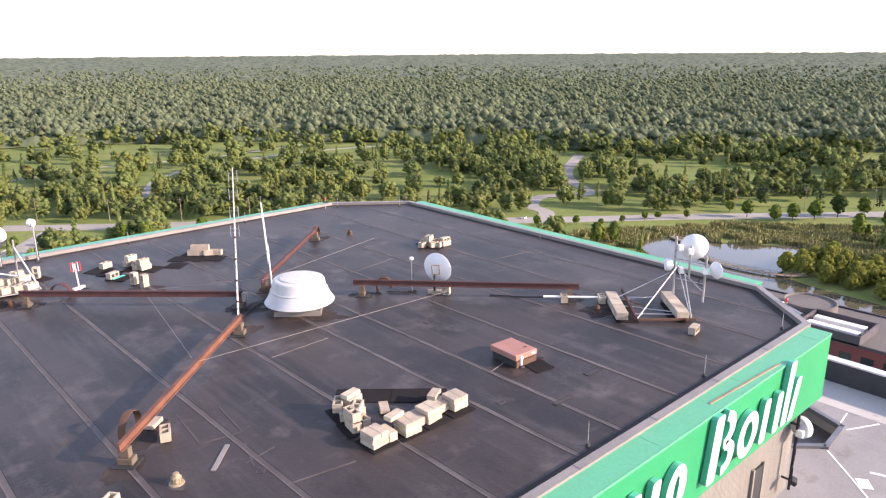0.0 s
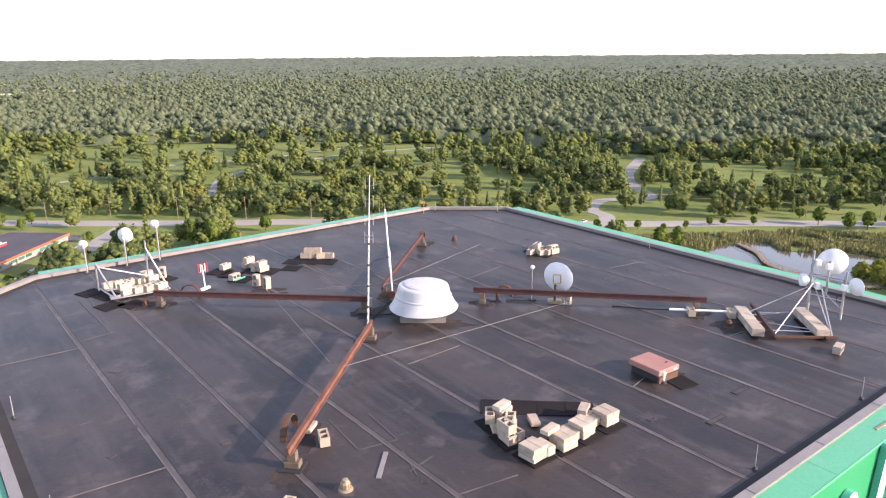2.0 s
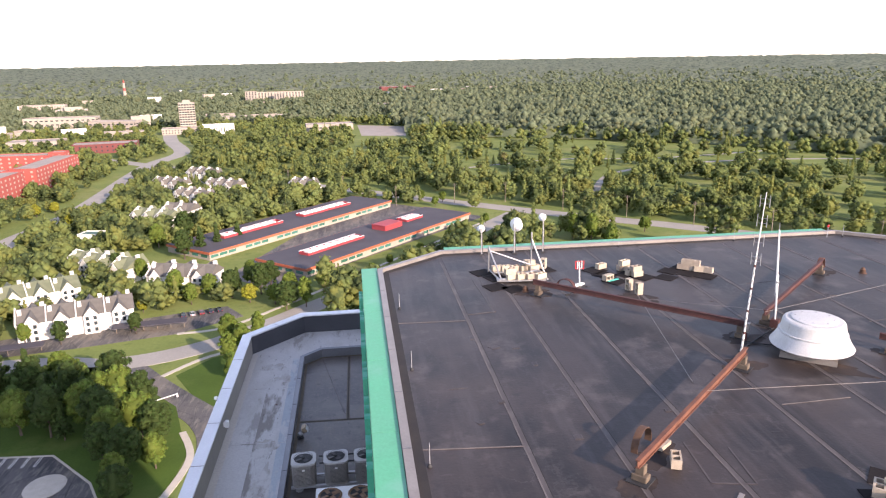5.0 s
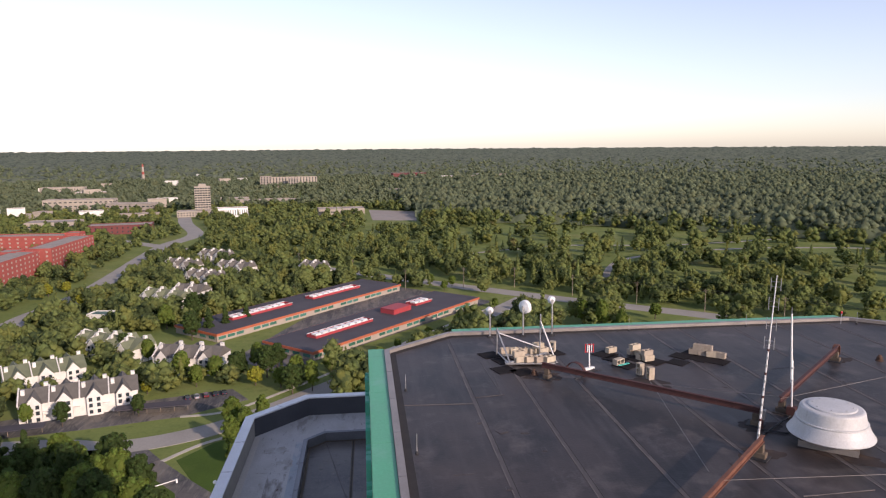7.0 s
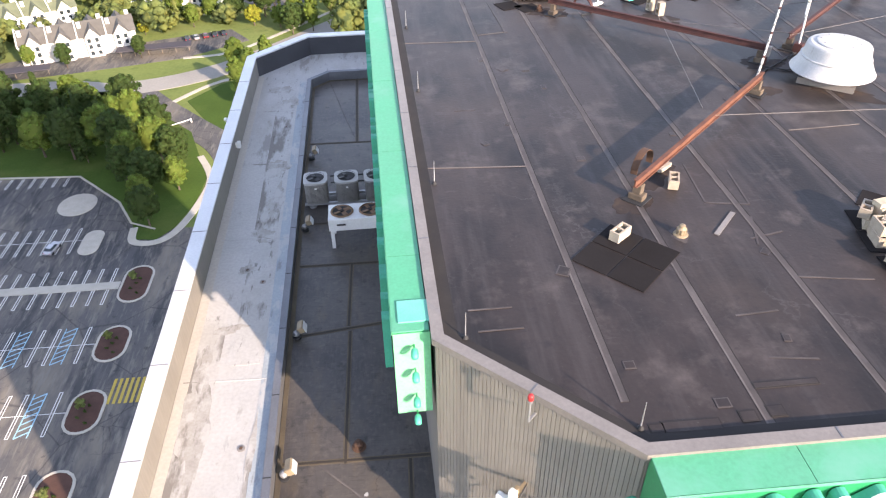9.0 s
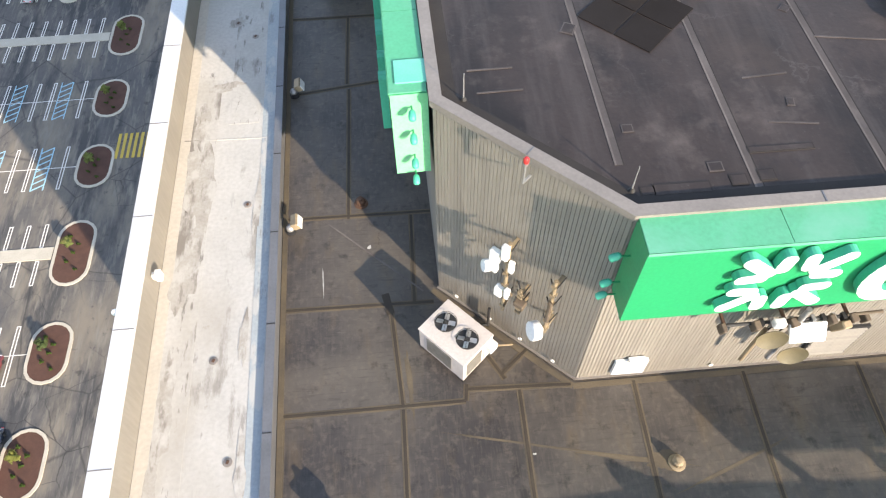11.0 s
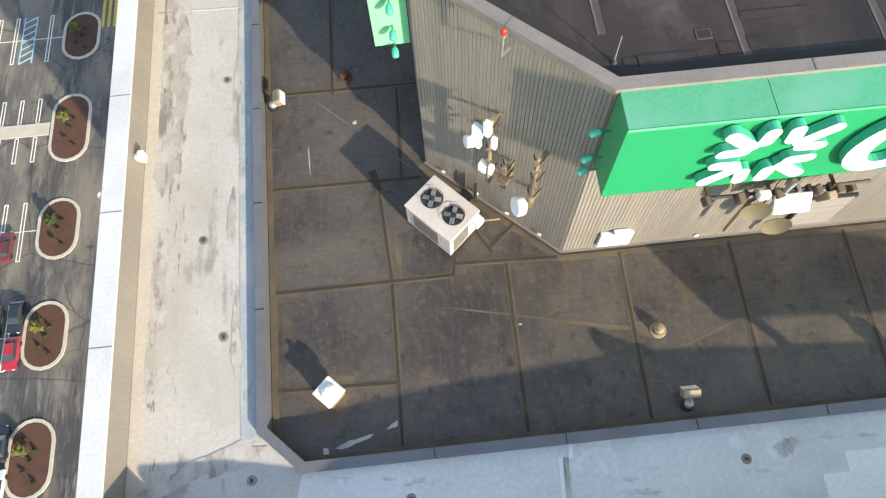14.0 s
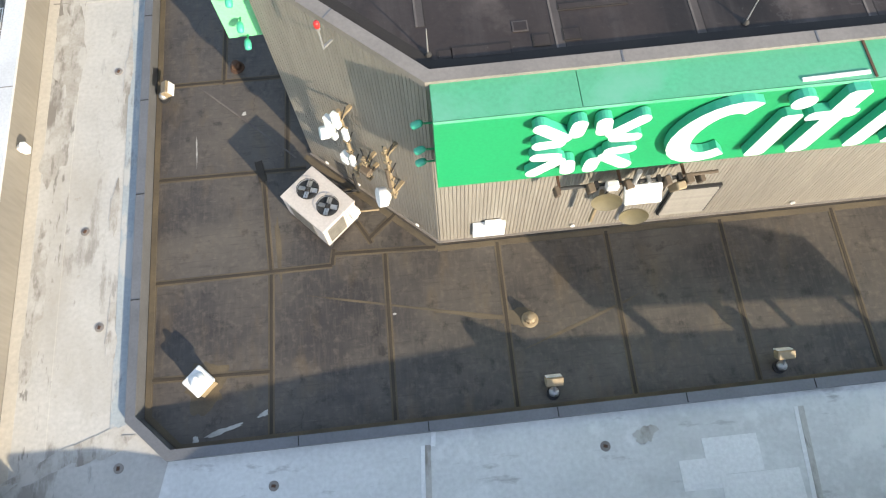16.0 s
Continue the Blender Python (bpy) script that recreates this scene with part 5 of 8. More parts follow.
put_dish(ob, "drum", (17.05, -0.25, -2.75), (0.95, -0.3, 0.0), 0.3, 0.3, True)
part("radio_unit", B((16.85, -0.35, -2.8), (0.14, 0.2, 0.2), bevel=0.02), M["white"], ob)
part("flood_lamp", B((16.75, -0.4, -4.2), (0.3, 0.16, 0.14), 20, 20, bevel=0.02), M["black"], ob)
for k in range(7):
    part("cable", tube(bmesh.new(), (16.88, -0.3, -2.4 - 0.3 * k), (16.8 + 0.12 * (k % 2), -0.28, -2.75 - 0.3 * k), 0.014, seg=5), M["black"], ob)
ob = thing("wall_door", "dark recessed service door in the ribbed wall", "door")
part("leaf", B((15.2, -0.03, LOW_Z + 1.05), (0.5, 0.05, 2.05)), M["black"], ob)
for s in (-0.29, 0.29):
    part("jamb", B((15.2 + s, -0.035, LOW_Z + 1.06), (0.08, 0.07, 2.12)), M["siding"], ob)

# long screen panel on posts above the south parapet; its shade falls on the lower roof
ob = thing("roof_screen", "long grey sheet-metal screen on posts above the parapet", "screen")
bm = bmesh.new()
outline = [(6.22, -3.16), (11.1, -3.28), (11.25, -2.72), (9.8, -2.46), (6.3, -2.40)]
for y_ in (-6.58, -6.52):
    bm.faces.new([bm.verts.new((x_, y_, z_)) for x_, z_ in outline])
bm.verts.ensure_lookup_table()
for k in range(5):
    bm.faces.new((bm.verts[k], bm.verts[(k + 1) % 5], bm.verts[5 + (k + 1) % 5], bm.verts[5 + k]))
bmesh.ops.recalc_face_normals(bm, faces=bm.faces)
part("sheet", bm, M["cap_grey"], ob)
for a_, b_, w_ in ((6.75, 7.05, 0.22), (8.35, 8.62, 0.24), (9.4, 9.2, 0.1), (10.6, 10.7, 0.2)):
    part("post", beam(bmesh.new(), (a_, -6.55, -3.1), (b_, -6.5, COPE_Z), w_, 0.08), M["galv"], ob)
bm = bmesh.new()
crest = [(-5.7, -3.64), (-4.2, -3.66), (-3.2, -3.78), (-2.4, -3.62), (1.0, -3.47), (4.2, -3.37), (8.1, -3.49), (14.0, -3.6), (23.0, -3.62)]
for (xa, za), (xb, zb) in zip(crest, crest[1:]):
    va, vb = [[bm.verts.new((x_, y_, z_)) for y_, z_ in ((-6.62, COPE_Z), (-6.50, COPE_Z), (-6.50, h_), (-6.62, h_))] for x_, h_ in ((xa, za), (xb, zb))]
    for k in range(4):
        bm.faces.new((va[k], va[(k + 1) % 4], vb[(k + 1) % 4], vb[k]))
    bm.faces.new(va[::-1])
    bm.faces.new(vb)
bmesh.ops.recalc_face_normals(bm, faces=bm.faces)
tagged(link_bm("parapet_upstand", bm, M["siding"]), "beige sheet-metal upstand along the south parapet", "parapet", kind="structure")
ob = thing("parapet_post", "short grey post with a box on the south parapet", "post")
part("post", beam(bmesh.new(), (3.85, -6.5, COPE_Z), (3.85, -6.5, -3.3), 0.06, 0.06), M["galv"], ob)
part("box", B((3.85, -6.5, -3.4), (0.45, 0.2, 0.3), 0, 0, 20), M["cap_grey"], ob)

# ---------------------------------------------------------------- lower roof
Z = LOW_Z


def lap(a, b):
    """A brown lap joint with dusty ochre edges."""
    seam(a, b, 0.125, Z + 0.003, "seam_edge", low_roof, "lap_edge")
    seam(a, b, 0.06, Z + 0.008, "seam_low", low_roof)


xs = [-3.35, -1.1, 1.12, 3.28, 5.55, 7.78, 10.0, 12.2, 14.4, 16.6, 18.8]
for x in xs:
    y1 = -0.35 if x < -2 else -0.15
    lap((x, y1), (x - 0.03, -3.6))
for a, b in (((-5.72, -0.3), (-2.15, -0.28)), ((-5.72, -2.2), (-3.4, -2.26)), ((-5.7, 1.97), (-2.6, 1.93)), ((-5.75, 4.29), (-2.5, 4.26)), ((-5.8, 8.2), (-2.6, 8.65)), ((-5.9, 11.16), (-2.7, 11.13)), ((-6.0, 13.3), (-2.7, 13.3)), ((-6.05, 18.6), (-2.9, 18.55)),
             ((-2.15, -0.28), (-2.1, 0.05)), ((-2.1, -0.05), (-0.1, -0.12)), ((-1.4, 0.2), (-0.85, 0.68)), ((-1.7, 0.75), (-1.35, 0.1)), ((-4.2, 18.6), (-4.25, 25.2)), ((-3.5, 1.95), (-3.35, -0.3)), ((-4.35, 4.2), (-4.3, 8.3)), ((-4.35, 8.5), (-4.3, 11.1)),
             ((-5.65, -0.35), (-5.62, -2.9)), ((-3.0, 1.93), (-2.95, 4.2))):
    lap(a, b)
for a, b in (((-4.9, 4.2), (-2.8, 2.2)), ((-5.5, 24.5), (-4.3, 19.0)), ((-3.0, 19.0), (-3.9, 24.5))):
    seam(a, b, 0.035, Z + 0.01, "seam", low_roof, "crease")
for k in range(8):
    pi_ = offset_poly(P, -0.07)
    seam(pi_[k], pi_[(k + 1) % 8], 0.11, Z + 0.013, "seam_edge", low_roof, "flashing")
part("patch", B((-3.55, 1.95, Z + 0.011), (0.16, 0.5, 0.006), 12), M["seam_low"], low_roof)
M["scuff"] = mat("white_scuff", (0.46, 0.45, 0.43), (0.25, 0.24, 0.225), 0.8, scale=5, fine=30)
for k, (x, y, rx, ry, rz) in enumerate(((-4.25, -3.25, 0.3, 0.05, 14), (-4.75, -3.4, 0.06, 0.1, 0), (-3.5, -3.02, 0.13, 0.04, 18), (-4.9, 2.6, 0.012, 0.35, 2), (-3.9, 3.4, 0.04, 0.05, 0), (-1.0, -1.4, 0.03, 0.02, 0))):
    stain(x, y, rx, ry, rz, "scuff", k, Z + 0.001, low_roof)
for k, (x, y, rx, ry, rz) in enumerate(((-0.4, -1.36, 1.9, 0.028, -12.5), (0.7, -1.62, 0.9, 0.045, -11), (1.35, -1.72, 0.35, 0.16, 0), (-4.6, -2.4, 0.42, 0.42, 45), (-3.2, 0.2, 0.05, 0.7, 4), (2.6, -1.9, 1.2, 0.03, 20))):
    stain(x, y, rx, ry, rz, "seam_edge", k, Z + 0.0008, low_roof)
roof_drain(1.54, -1.78, Z, M["tan"], "tan roof drain with a ribbed strainer on the lower roof", 0.12)
roof_drain(-4.06, 4.61, Z, M["brown"], "brown roof drain with a ribbed strainer on the lower roof", 0.12)

ob = thing("roof_vent", "square white roof vent cap on a tan curb", "roof vent", (-4.6, -2.38, Z), 45)
part("curb", B((0, 0, 0.15), (0.34, 0.34, 0.3)), M["tan"], ob)
part("cap", B((0, 0, 0.34), (0.43, 0.43, 0.07), bevel=0.02), M["shape_face"], ob)
part("dome", lathe(bmesh.new(), [(0.15, 0.375), (0.145, 0.4), (0.1, 0.43), (0.02, 0.44)], seg=20), M["shape_face"], ob, smooth=True)
part("stack", tube(bmesh.new(), (0, 0, 0.4), (0, 0, 0.5), 0.07, 0.05, 14), M["white"], ob)


def flood_lamp(x, y, rz):
    ob = thing("flood_lamp", "white and glass floodlight on a ball foot", "floodlight", (x, y, Z), rz, group="floodlights round the lower roof")
    part("foot", lathe(bmesh.new(), [(0.12, 0), (0.12, 0.04), (0.05, 0.06)], seg=14), M["black"], ob)
    part("ball", lathe(bmesh.new(), [(0.03, 0.06), (0.085, 0.1), (0.095, 0.15), (0.07, 0.2), (0.02, 0.22)], seg=16), M["galv"], ob, smooth=True)
    part("arm", tube(bmesh.new(), (0, 0, 0.2), (0, 0.08, 0.3), 0.02), M["galv"], ob)
    part("housing", B((0, 0.16, 0.36), (0.32, 0.16, 0.2), 0, 25, bevel=0.02), M["tan"], ob)
    part("glass", B((0, 0.25, 0.36), (0.28, 0.02, 0.17), 0, 25), M["shape_face"], ob)


for x, y, r in ((1.76, -3.2, 0), (5.92, -3.15, 0), (10.2, -3.2, 0), (14.4, -3.2, 0), (-5.62, 3.97, -90), (-5.68, 8.2, -90), (-5.78, 13.0, -90), (-5.84, 17.48, -90)):
    flood_lamp(x, y, r)

M["unit"] = mat("pale_unit_paint", (0.54, 0.49, 0.46), (0.46, 0.42, 0.39), 0.5, scale=2, fine=25, bump=0.03)
M["grille"] = mat("condenser_grille", (0.22, 0.21, 0.19), (0.14, 0.135, 0.125), 0.5, 0.3, scale=6, fine=60, bump=0.3)
M["cond"] = mat("condenser_paint", (0.26, 0.245, 0.225), (0.21, 0.20, 0.185), 0.5, 0.1, scale=4, fine=40, bump=0.05)
M["blade"] = mat("fan_blade", (0.45, 0.45, 0.45), (0.36, 0.36, 0.37), 0.4, 0.7, scale=4, fine=30, bump=0.03)


def ring_tube(bm, c, r, t, seg=28):
    return torus(bm, c, r, t, seg)


def top_fan(ob, c, r, rust=False, blade="blade"):
    """A dark fan well with four blades and a wire guard."""
    c = Vector(c)
    well = part("fan_well", lathe(bmesh.new(), [(r * 0.97, 0.004), (r * 0.97, 0.006), (0.02, 0.0065)], tuple(c), 32), M["black"], ob)
    for k in range(4):
        a = k * math.pi / 2 + 0.5
        o = part("blade", B(c + Vector((r * 0.55 * math.cos(a), r * 0.55 * math.sin(a), 0.02)), (r * 0.62, r * 0.42, 0.012), math.degrees(a), 14), M[blade], well)
    part("hub", tube(bmesh.new(), c + Vector((0, 0, 0.005)), c + Vector((0, 0, 0.05)), r * 0.18, seg=14), M["black"], well)
    bm = ring_tube(bmesh.new(), c + Vector((0, 0, 0.045)), r, 0.006, 28)
    for k in range(6):
        a = k * math.pi / 3
        part("wire", tube(bmesh.new(), c + Vector((0, 0, 0.05)), c + Vector((r * math.cos(a), r * math.sin(a), 0.045)), 0.003, seg=5), M["brown"] if rust else M["black"], well)
    part("guard", bm, M["brown"] if rust else M["black"], well)


M["fan_dark"] = mat("dark_fan_blade", (0.05, 0.05, 0.052), (0.035, 0.035, 0.037), 0.5, 0.2, scale=6, fine=40)
M["fan_rust"] = mat("rusty_fan", (0.20, 0.115, 0.065), (0.28, 0.19, 0.12), 0.75, 0.1, scale=8, fine=50, bump=0.2)
M["grille_pale"] = mat("pale_condenser_top", (0.42, 0.41, 0.39), (0.36, 0.35, 0.335), 0.5, 0.1, scale=5, fine=40, bump=0.05)


def condensing_unit():
    """The twin-fan unit by the slanted wall."""
    rz = -47.0
    ob = thing("condensing_unit", "beige rooftop condensing unit with two top fans", "air conditioner", (-2.25, 0.79, Z), rz)
    w, d, h0, h1 = 1.14, 0.84, 0.1, 0.82
    part("cabinet", B((0, 0, (h0 + h1) / 2 - 0.02), (w, d, h1 - h0 - 0.04), bevel=0.01), M["unit"], ob)
    part("top", B((0, 0, h1 - 0.01), (w + 0.03, d + 0.03, 0.03), bevel=0.008), M["unit"], ob)
    part("grille", B((-0.05, -d / 2 - 0.006, 0.45), (w * 0.55, 0.014, 0.5)), M["grille"], ob)
    part("grille", B((w / 2 + 0.006, -0.12, 0.45), (0.014, d * 0.5, 0.5)), M["grille"], ob)
    part("access_panel", B((w / 2 + 0.008, 0.28, 0.45), (0.016, d * 0.3, 0.55)), M["unit"], ob)
    for x in (-0.27, 0.27):
        top_fan(ob, (x, 0.02, h1 + 0.005), 0.215)
    for x in (-0.5, 0.5):
        for y in (-0.36, 0.36):
            part("foot", B((x, y, 0.05), (0.14, 0.1, 0.1)), M["black"], ob)
    part("box", B((w / 2 + 0.08, 0.3, 0.62), (0.14, 0.2, 0.2), bevel=0.01), M["white"], ob)
    part("hose", tube(bmesh.new(), (w / 2 + 0.1, 0.35, 0.6), (w / 2 + 0.25, 0.75, 0.25), 0.02, seg=6), M["tan"], ob)


condensing_unit()


def condenser(x, y):
    ob = thing("condenser", "grey upright home-size condenser with louvred sides", "air conditioner", (x, y, Z - 0.12), 3, group="condensers on the rack")
    s = 0.74

    def plan(w, r=0.17):
        return [(sx * (w / 2 - r) + r * math.cos(a), sy * (w / 2 - r) + r * math.sin(a)) for sx, sy, a0 in ((1, 1, 0), (-1, 1, 90), (-1, -1, 180), (1, -1, 270)) for a in (radians(a0), radians(a0 + 45), radians(a0 + 90))]
    part("body", prism(bmesh.new(), plan(s - 0.04), 0.29, 0.98), M["black"], ob)
    for k in range(15):
        part("louvre", prism(bmesh.new(), plan(s), 0.31 + 0.044 * k, 0.336 + 0.044 * k), M["cond"], ob)
    part("top", prism(bmesh.new(), plan(s + 0.03), 0.98, 1.04), M["grille_pale"], ob)
    part("base", prism(bmesh.new(), plan(s + 0.01), 0.27, 0.31), M["cond"], ob)
    part("strip", B((0, -s / 2 - 0.004, 0.62), (0.03, 0.012, 0.5)), M["cap"], ob)
    top_fan(ob, (0, 0, 1.04), 0.29, blade="fan_dark")
    part("badge", B((0, -s / 2 - 0.012, 0.85), (0.08, 0.012, 0.05)), M["white"], ob)


for x in (-5.45, -4.45, -3.5):
    condenser(x, 14.6)
ob = thing("condenser_rack", "galvanised rail rack on feet under the condensers", "equipment rack")
for y in (14.3, 14.9):
    part("rail", beam(bmesh.new(), (-5.85, y, Z + 0.11), (-3.1, y, Z + 0.11), 0.08, 0.08), M["galv"], ob)
for x in (-5.6, -4.4, -3.3):
    for y in (14.3, 14.9):
        part("foot", lathe(bmesh.new(), [(0.12, 0), (0.12, 0.03), (0.04, 0.05), (0.04, 0.07)], (x, y, Z), 10), M["galv"], ob)
for z in (0.5, 0.75):
    part("pipe", tube(bmesh.new(), (-5.0, 14.95, Z + z), (-3.2, 14.95, Z + z), 0.025), M["black"], ob)
ob = thing("heat_pump", "wide off-white twin-fan cooler on legs with rusty fan rings", "air conditioner", (-4.1, 12.4, Z), 1)
part("cabinet", B((0, 0, 0.82), (1.66, 0.84, 0.4), bevel=0.01), M["white_worn"], ob)
for x in (-0.42, 0.42):
    top_fan(ob, (x, 0, 1.03), 0.30, True, blade="fan_rust")
    part("fan_ring", ring_tube(bmesh.new(), (x, 0, 1.04), 0.31, 0.035), M["fan_rust"], ob)
for x in (-0.74, 0.74):
    for y in (-0.38, 0.38):
        part("leg", B((x, y, 0.31), (0.1, 0.1, 0.62)), M["white_worn"], ob)
part("nameplate", B((-0.45, -0.465, 0.86), (0.26, 0.008, 0.06)), M["black"], ob)

# ---------------------------------------------------------------- ledge details
ledge_w, ledge_s = bpy.data.objects["ledge_west"], bpy.data.objects["ledge_south"]
M["ledge_pale"] = mat("pale_coating", (0.74, 0.74, 0.74), (0.66, 0.66, 0.66), 0.6, scale=0.8, fine=15)
# Blue-grey tone of the kerb's shadow, with worn patches and stains over it.
M["ledge_kerb_shade"] = mat("blue_grey_kerb_shade", (0.33, 0.365, 0.385), (0.28, 0.31, 0.33), 0.6, scale=1.2, fine=15, layers=(dict(c=(0.44, 0.43, 0.41), s=1.2, lo=0.52, hi=0.56, a=0.8, st=(1.2, 0.5, 1)), dict(c=(0.16, 0.155, 0.15), s=2.0, lo=0.58, hi=0.66, a=0.6, st=(2, 0.5, 1))))
M["ledge_edge"] = mat("grimy_ledge_edge", (0.46, 0.445, 0.42), (0.39, 0.38, 0.36), 0.7, scale=0.9, fine=12, bump=0.15, layers=(
    dict(c=(0.33, 0.30, 0.255), s=0.5, lo=0.5, hi=0.66, a=0.6, st=(1, 0.4, 1)), dict(c=(0.15, 0.13, 0.11), s=0.6, lo=0.52, hi=0.58, a=0.8, st=(1.4, 0.4, 1)), dict(c=(0.07, 0.06, 0.05), s=4.0, lo=0.6, hi=0.66, a=0.6, st=(2, 0.4, 1))))
M["ledge_cream"] = mat("cream_ledge_foot", (0.48, 0.44, 0.38), (0.42, 0.385, 0.335), 0.7, scale=0.9, fine=12, bump=0.1)
qe, qf = offset_poly(Q, -0.55), offset_poly(Q, -0.13)
seam(Vector(qe[7]).lerp(Vector(qe[6]), 0.45), qe[7], 0.62, LEDGE_Z + 0.003, "ledge_edge", ledge_w, "stain")
pg = offset_poly(P, 0.95)
seam(pg[6], Vector(pg[6]).lerp(Vector(pg[7]), 0.62), 0.7, LEDGE_Z + 0.003, "ledge_edge", ledge_w, "stain")
seam(qf[6], qf[7], 0.24, LEDGE_Z + 0.005, "ledge_cream", ledge_w, "coating")
# The kerb's shadow on the west ledge, laid as a coloured strip.
pb = offset_poly(P, 0.345)
seam(pb[6], pb[7], 0.30, LEDGE_Z + 0.0045, "ledge_kerb_shade", ledge_w, "coating")
for y in (6.6, 12.3, 16.8, 21.0):
    seam((-6.2, y), (-8.2, y + 0.05), 0.03, LEDGE_Z + 0.006, "ledge_edge", ledge_w)
for x in (-0.67, 5.9, 10.2, 14.6):
    seam((x, -3.9), (x - 0.16, -6.2), 0.07, LEDGE_Z + 0.007, "ledge_pale", ledge_s)
    seam((x + 0.09, -3.9), (x - 0.06, -6.2), 0.1, LEDGE_Z + 0.004, "ledge_edge", ledge_s)
seam((-0.46, -3.66), (-0.49, -3.93), 0.08, LEDGE_Z + 0.008, "ledge_pale", ledge_s)
for x, y, w, d in ((4.62, -4.58, 0.95, 0.62), (4.05, -4.85, 0.75, 0.5), (5.0, -5.15, 1.35, 0.5)):
    part("patch", B((x, y, LEDGE_Z + 0.006 + 0.001 * int(x * 3 % 4)), (w, d, 0.01)), M["ledge_pale"], ledge_s)
for x, y in ((-6.97, 0.86), (-6.53, -1.15), (2.48, -4.23), (-6.74, 10.25), (-6.57, 4.62), (-6.9, 19.6), (-3.28, -4.31), (-5.99, -3.75), (-7.24, 10.83)):
    ob = thing("ledge_drain", "small round drain with a pale collar in the ledge", "drain", (x, y, LEDGE_Z), group="drains in the ledge")
    part("collar", lathe(bmesh.new(), [(0.09, 0.0), (0.085, 0.012), (0.05, 0.014)], seg=18), M["cap"], ob)
    part("grate", B((0, 0, 0.02), (0.05, 0.07, 0.012), 30 * x), M["brown"], ob)
M["ledge_grime"] = mat("ledge_grime", (0.30, 0.275, 0.24), (0.43, 0.415, 0.39), 0.8, scale=2.2, fine=18, bump=0.15, mix=1.2, layers=(dict(c=(0.17, 0.15, 0.13), s=3.0, lo=0.52, hi=0.62, a=0.6, st=(2.2, 0.6, 1)), dict(c=(0.47, 0.455, 0.43), s=1.6, lo=0.5, hi=0.58, a=0.8, st=(1.2, 0.7, 1))))
for k, (x, y, rx, ry, rz, m_) in enumerate(((-7.68, 5.3, 0.30, 1.5, 3, "ledge_grime"), (-7.72, 3.0, 0.26, 1.0, -3, "ledge_grime"), (-7.78, 0.1, 0.16, 0.9, 2, "ledge_grime"), (-7.86, -1.4, 0.13, 0.8, 0, "ledge_grime"), (-7.85, 7.2, 0.16, 0.7, 0, "ledge_grime"),
                                             (-6.95, 16.5, 0.42, 0.55, 10, "ledge_grime"), (-6.82, 14.2, 0.26, 1.2, -4, "ledge_grime"), (-6.98, 12.5, 0.34, 0.35, 0, "ledge_grime"), (-7.36, 8.4, 0.4, 0.16, 8, "ledge_grime"), (-7.25, 10.85, 0.22, 0.2, 0, "ledge_grime"),
                                             (-7.4, 23.0, 0.5, 0.4, 30, "ledge_grime"), (-6.9, 21.6, 0.3, 0.8, 0, "ledge_grime"), (-6.42, 1.3, 0.1, 0.5, 0, "ledge_grime"), (-6.35, 4.6, 0.08, 0.8, 0, "ledge_grime"), (-6.3, -1.3, 0.1, 0.6, 0, "ledge_grime"), (-7.0, -3.5, 1.2, 0.13, 23, "ledge_grime"), (-6.3, -3.35, 0.55, 0.2, 20, "ledge_grime"))):
    stain(x, y, rx, ry, rz, m_, k, LEDGE_Z + 0.0062, ledge_w)
for k, (x, y, rx, ry, rz, m_) in enumerate(((3.2, -4.1, 0.2, 0.14, 10, "ledge_grime"), (-3.9, -4.9, 0.5, 0.12, 8, "ledge_grime"))):
    stain(x, y, rx, ry, rz, m_, k, LEDGE_Z + 0.009, ledge_s)
# joints of the white coping
qo = offset_poly(Q, 0.185)
for k, nj in ((6, 11), (7, 2), (5, 2), (4, 9), (0, 9), (2, 9)):
    a, b = Vector(qo[k]), Vector(qo[(k + 1) % 8])
    d = (b - a).normalized()
    nn = Vector((-d.y, d.x))
    side = bpy.data.objects["coping_" + SIDES[k]]
    for j in range(1, nj):
        p = a.lerp(b, j / nj)
        seam(tuple(p - nn * 0.2), tuple(p + nn * 0.2), 0.02, COPE_Z + 0.004, "cap", side, "joint")
# same for the tower's coping and the kerb cap
to = offset_poly(T, -0.035)
for k, nj in ((0, 7), (6, 7), (7, 2), (1, 2), (4, 7), (2, 7)):
    a, b = Vector(to[k]), Vector(to[(k + 1) % 8])
    d = (b - a).normalized()
    nn = Vector((-d.y, d.x))
    for j in range(1, nj):
        p = a.lerp(b, j / nj)
        seam(tuple(p - nn * 0.09), tuple(p + nn * 0.09), 0.02, 0.134, "cap_grey", bpy.data.objects["trim_" + SIDES[k]], "joint")
po = offset_poly(P, 0.09)
for k, nj in ((0, 12), (6, 12), (2, 10)):
    a, b = Vector(po[k]), Vector(po[(k + 1) % 8])
    d = (b - a).normalized()
    nn = Vector((-d.y, d.x))
    for j in range(1, nj):
        p = a.lerp(b, j / nj)
        seam(tuple(p - nn * 0.085), tuple(p + nn * 0.085), 0.018, LEDGE_Z + 0.134, "black", bpy.data.objects["kerb_" + SIDES[k]], "joint")
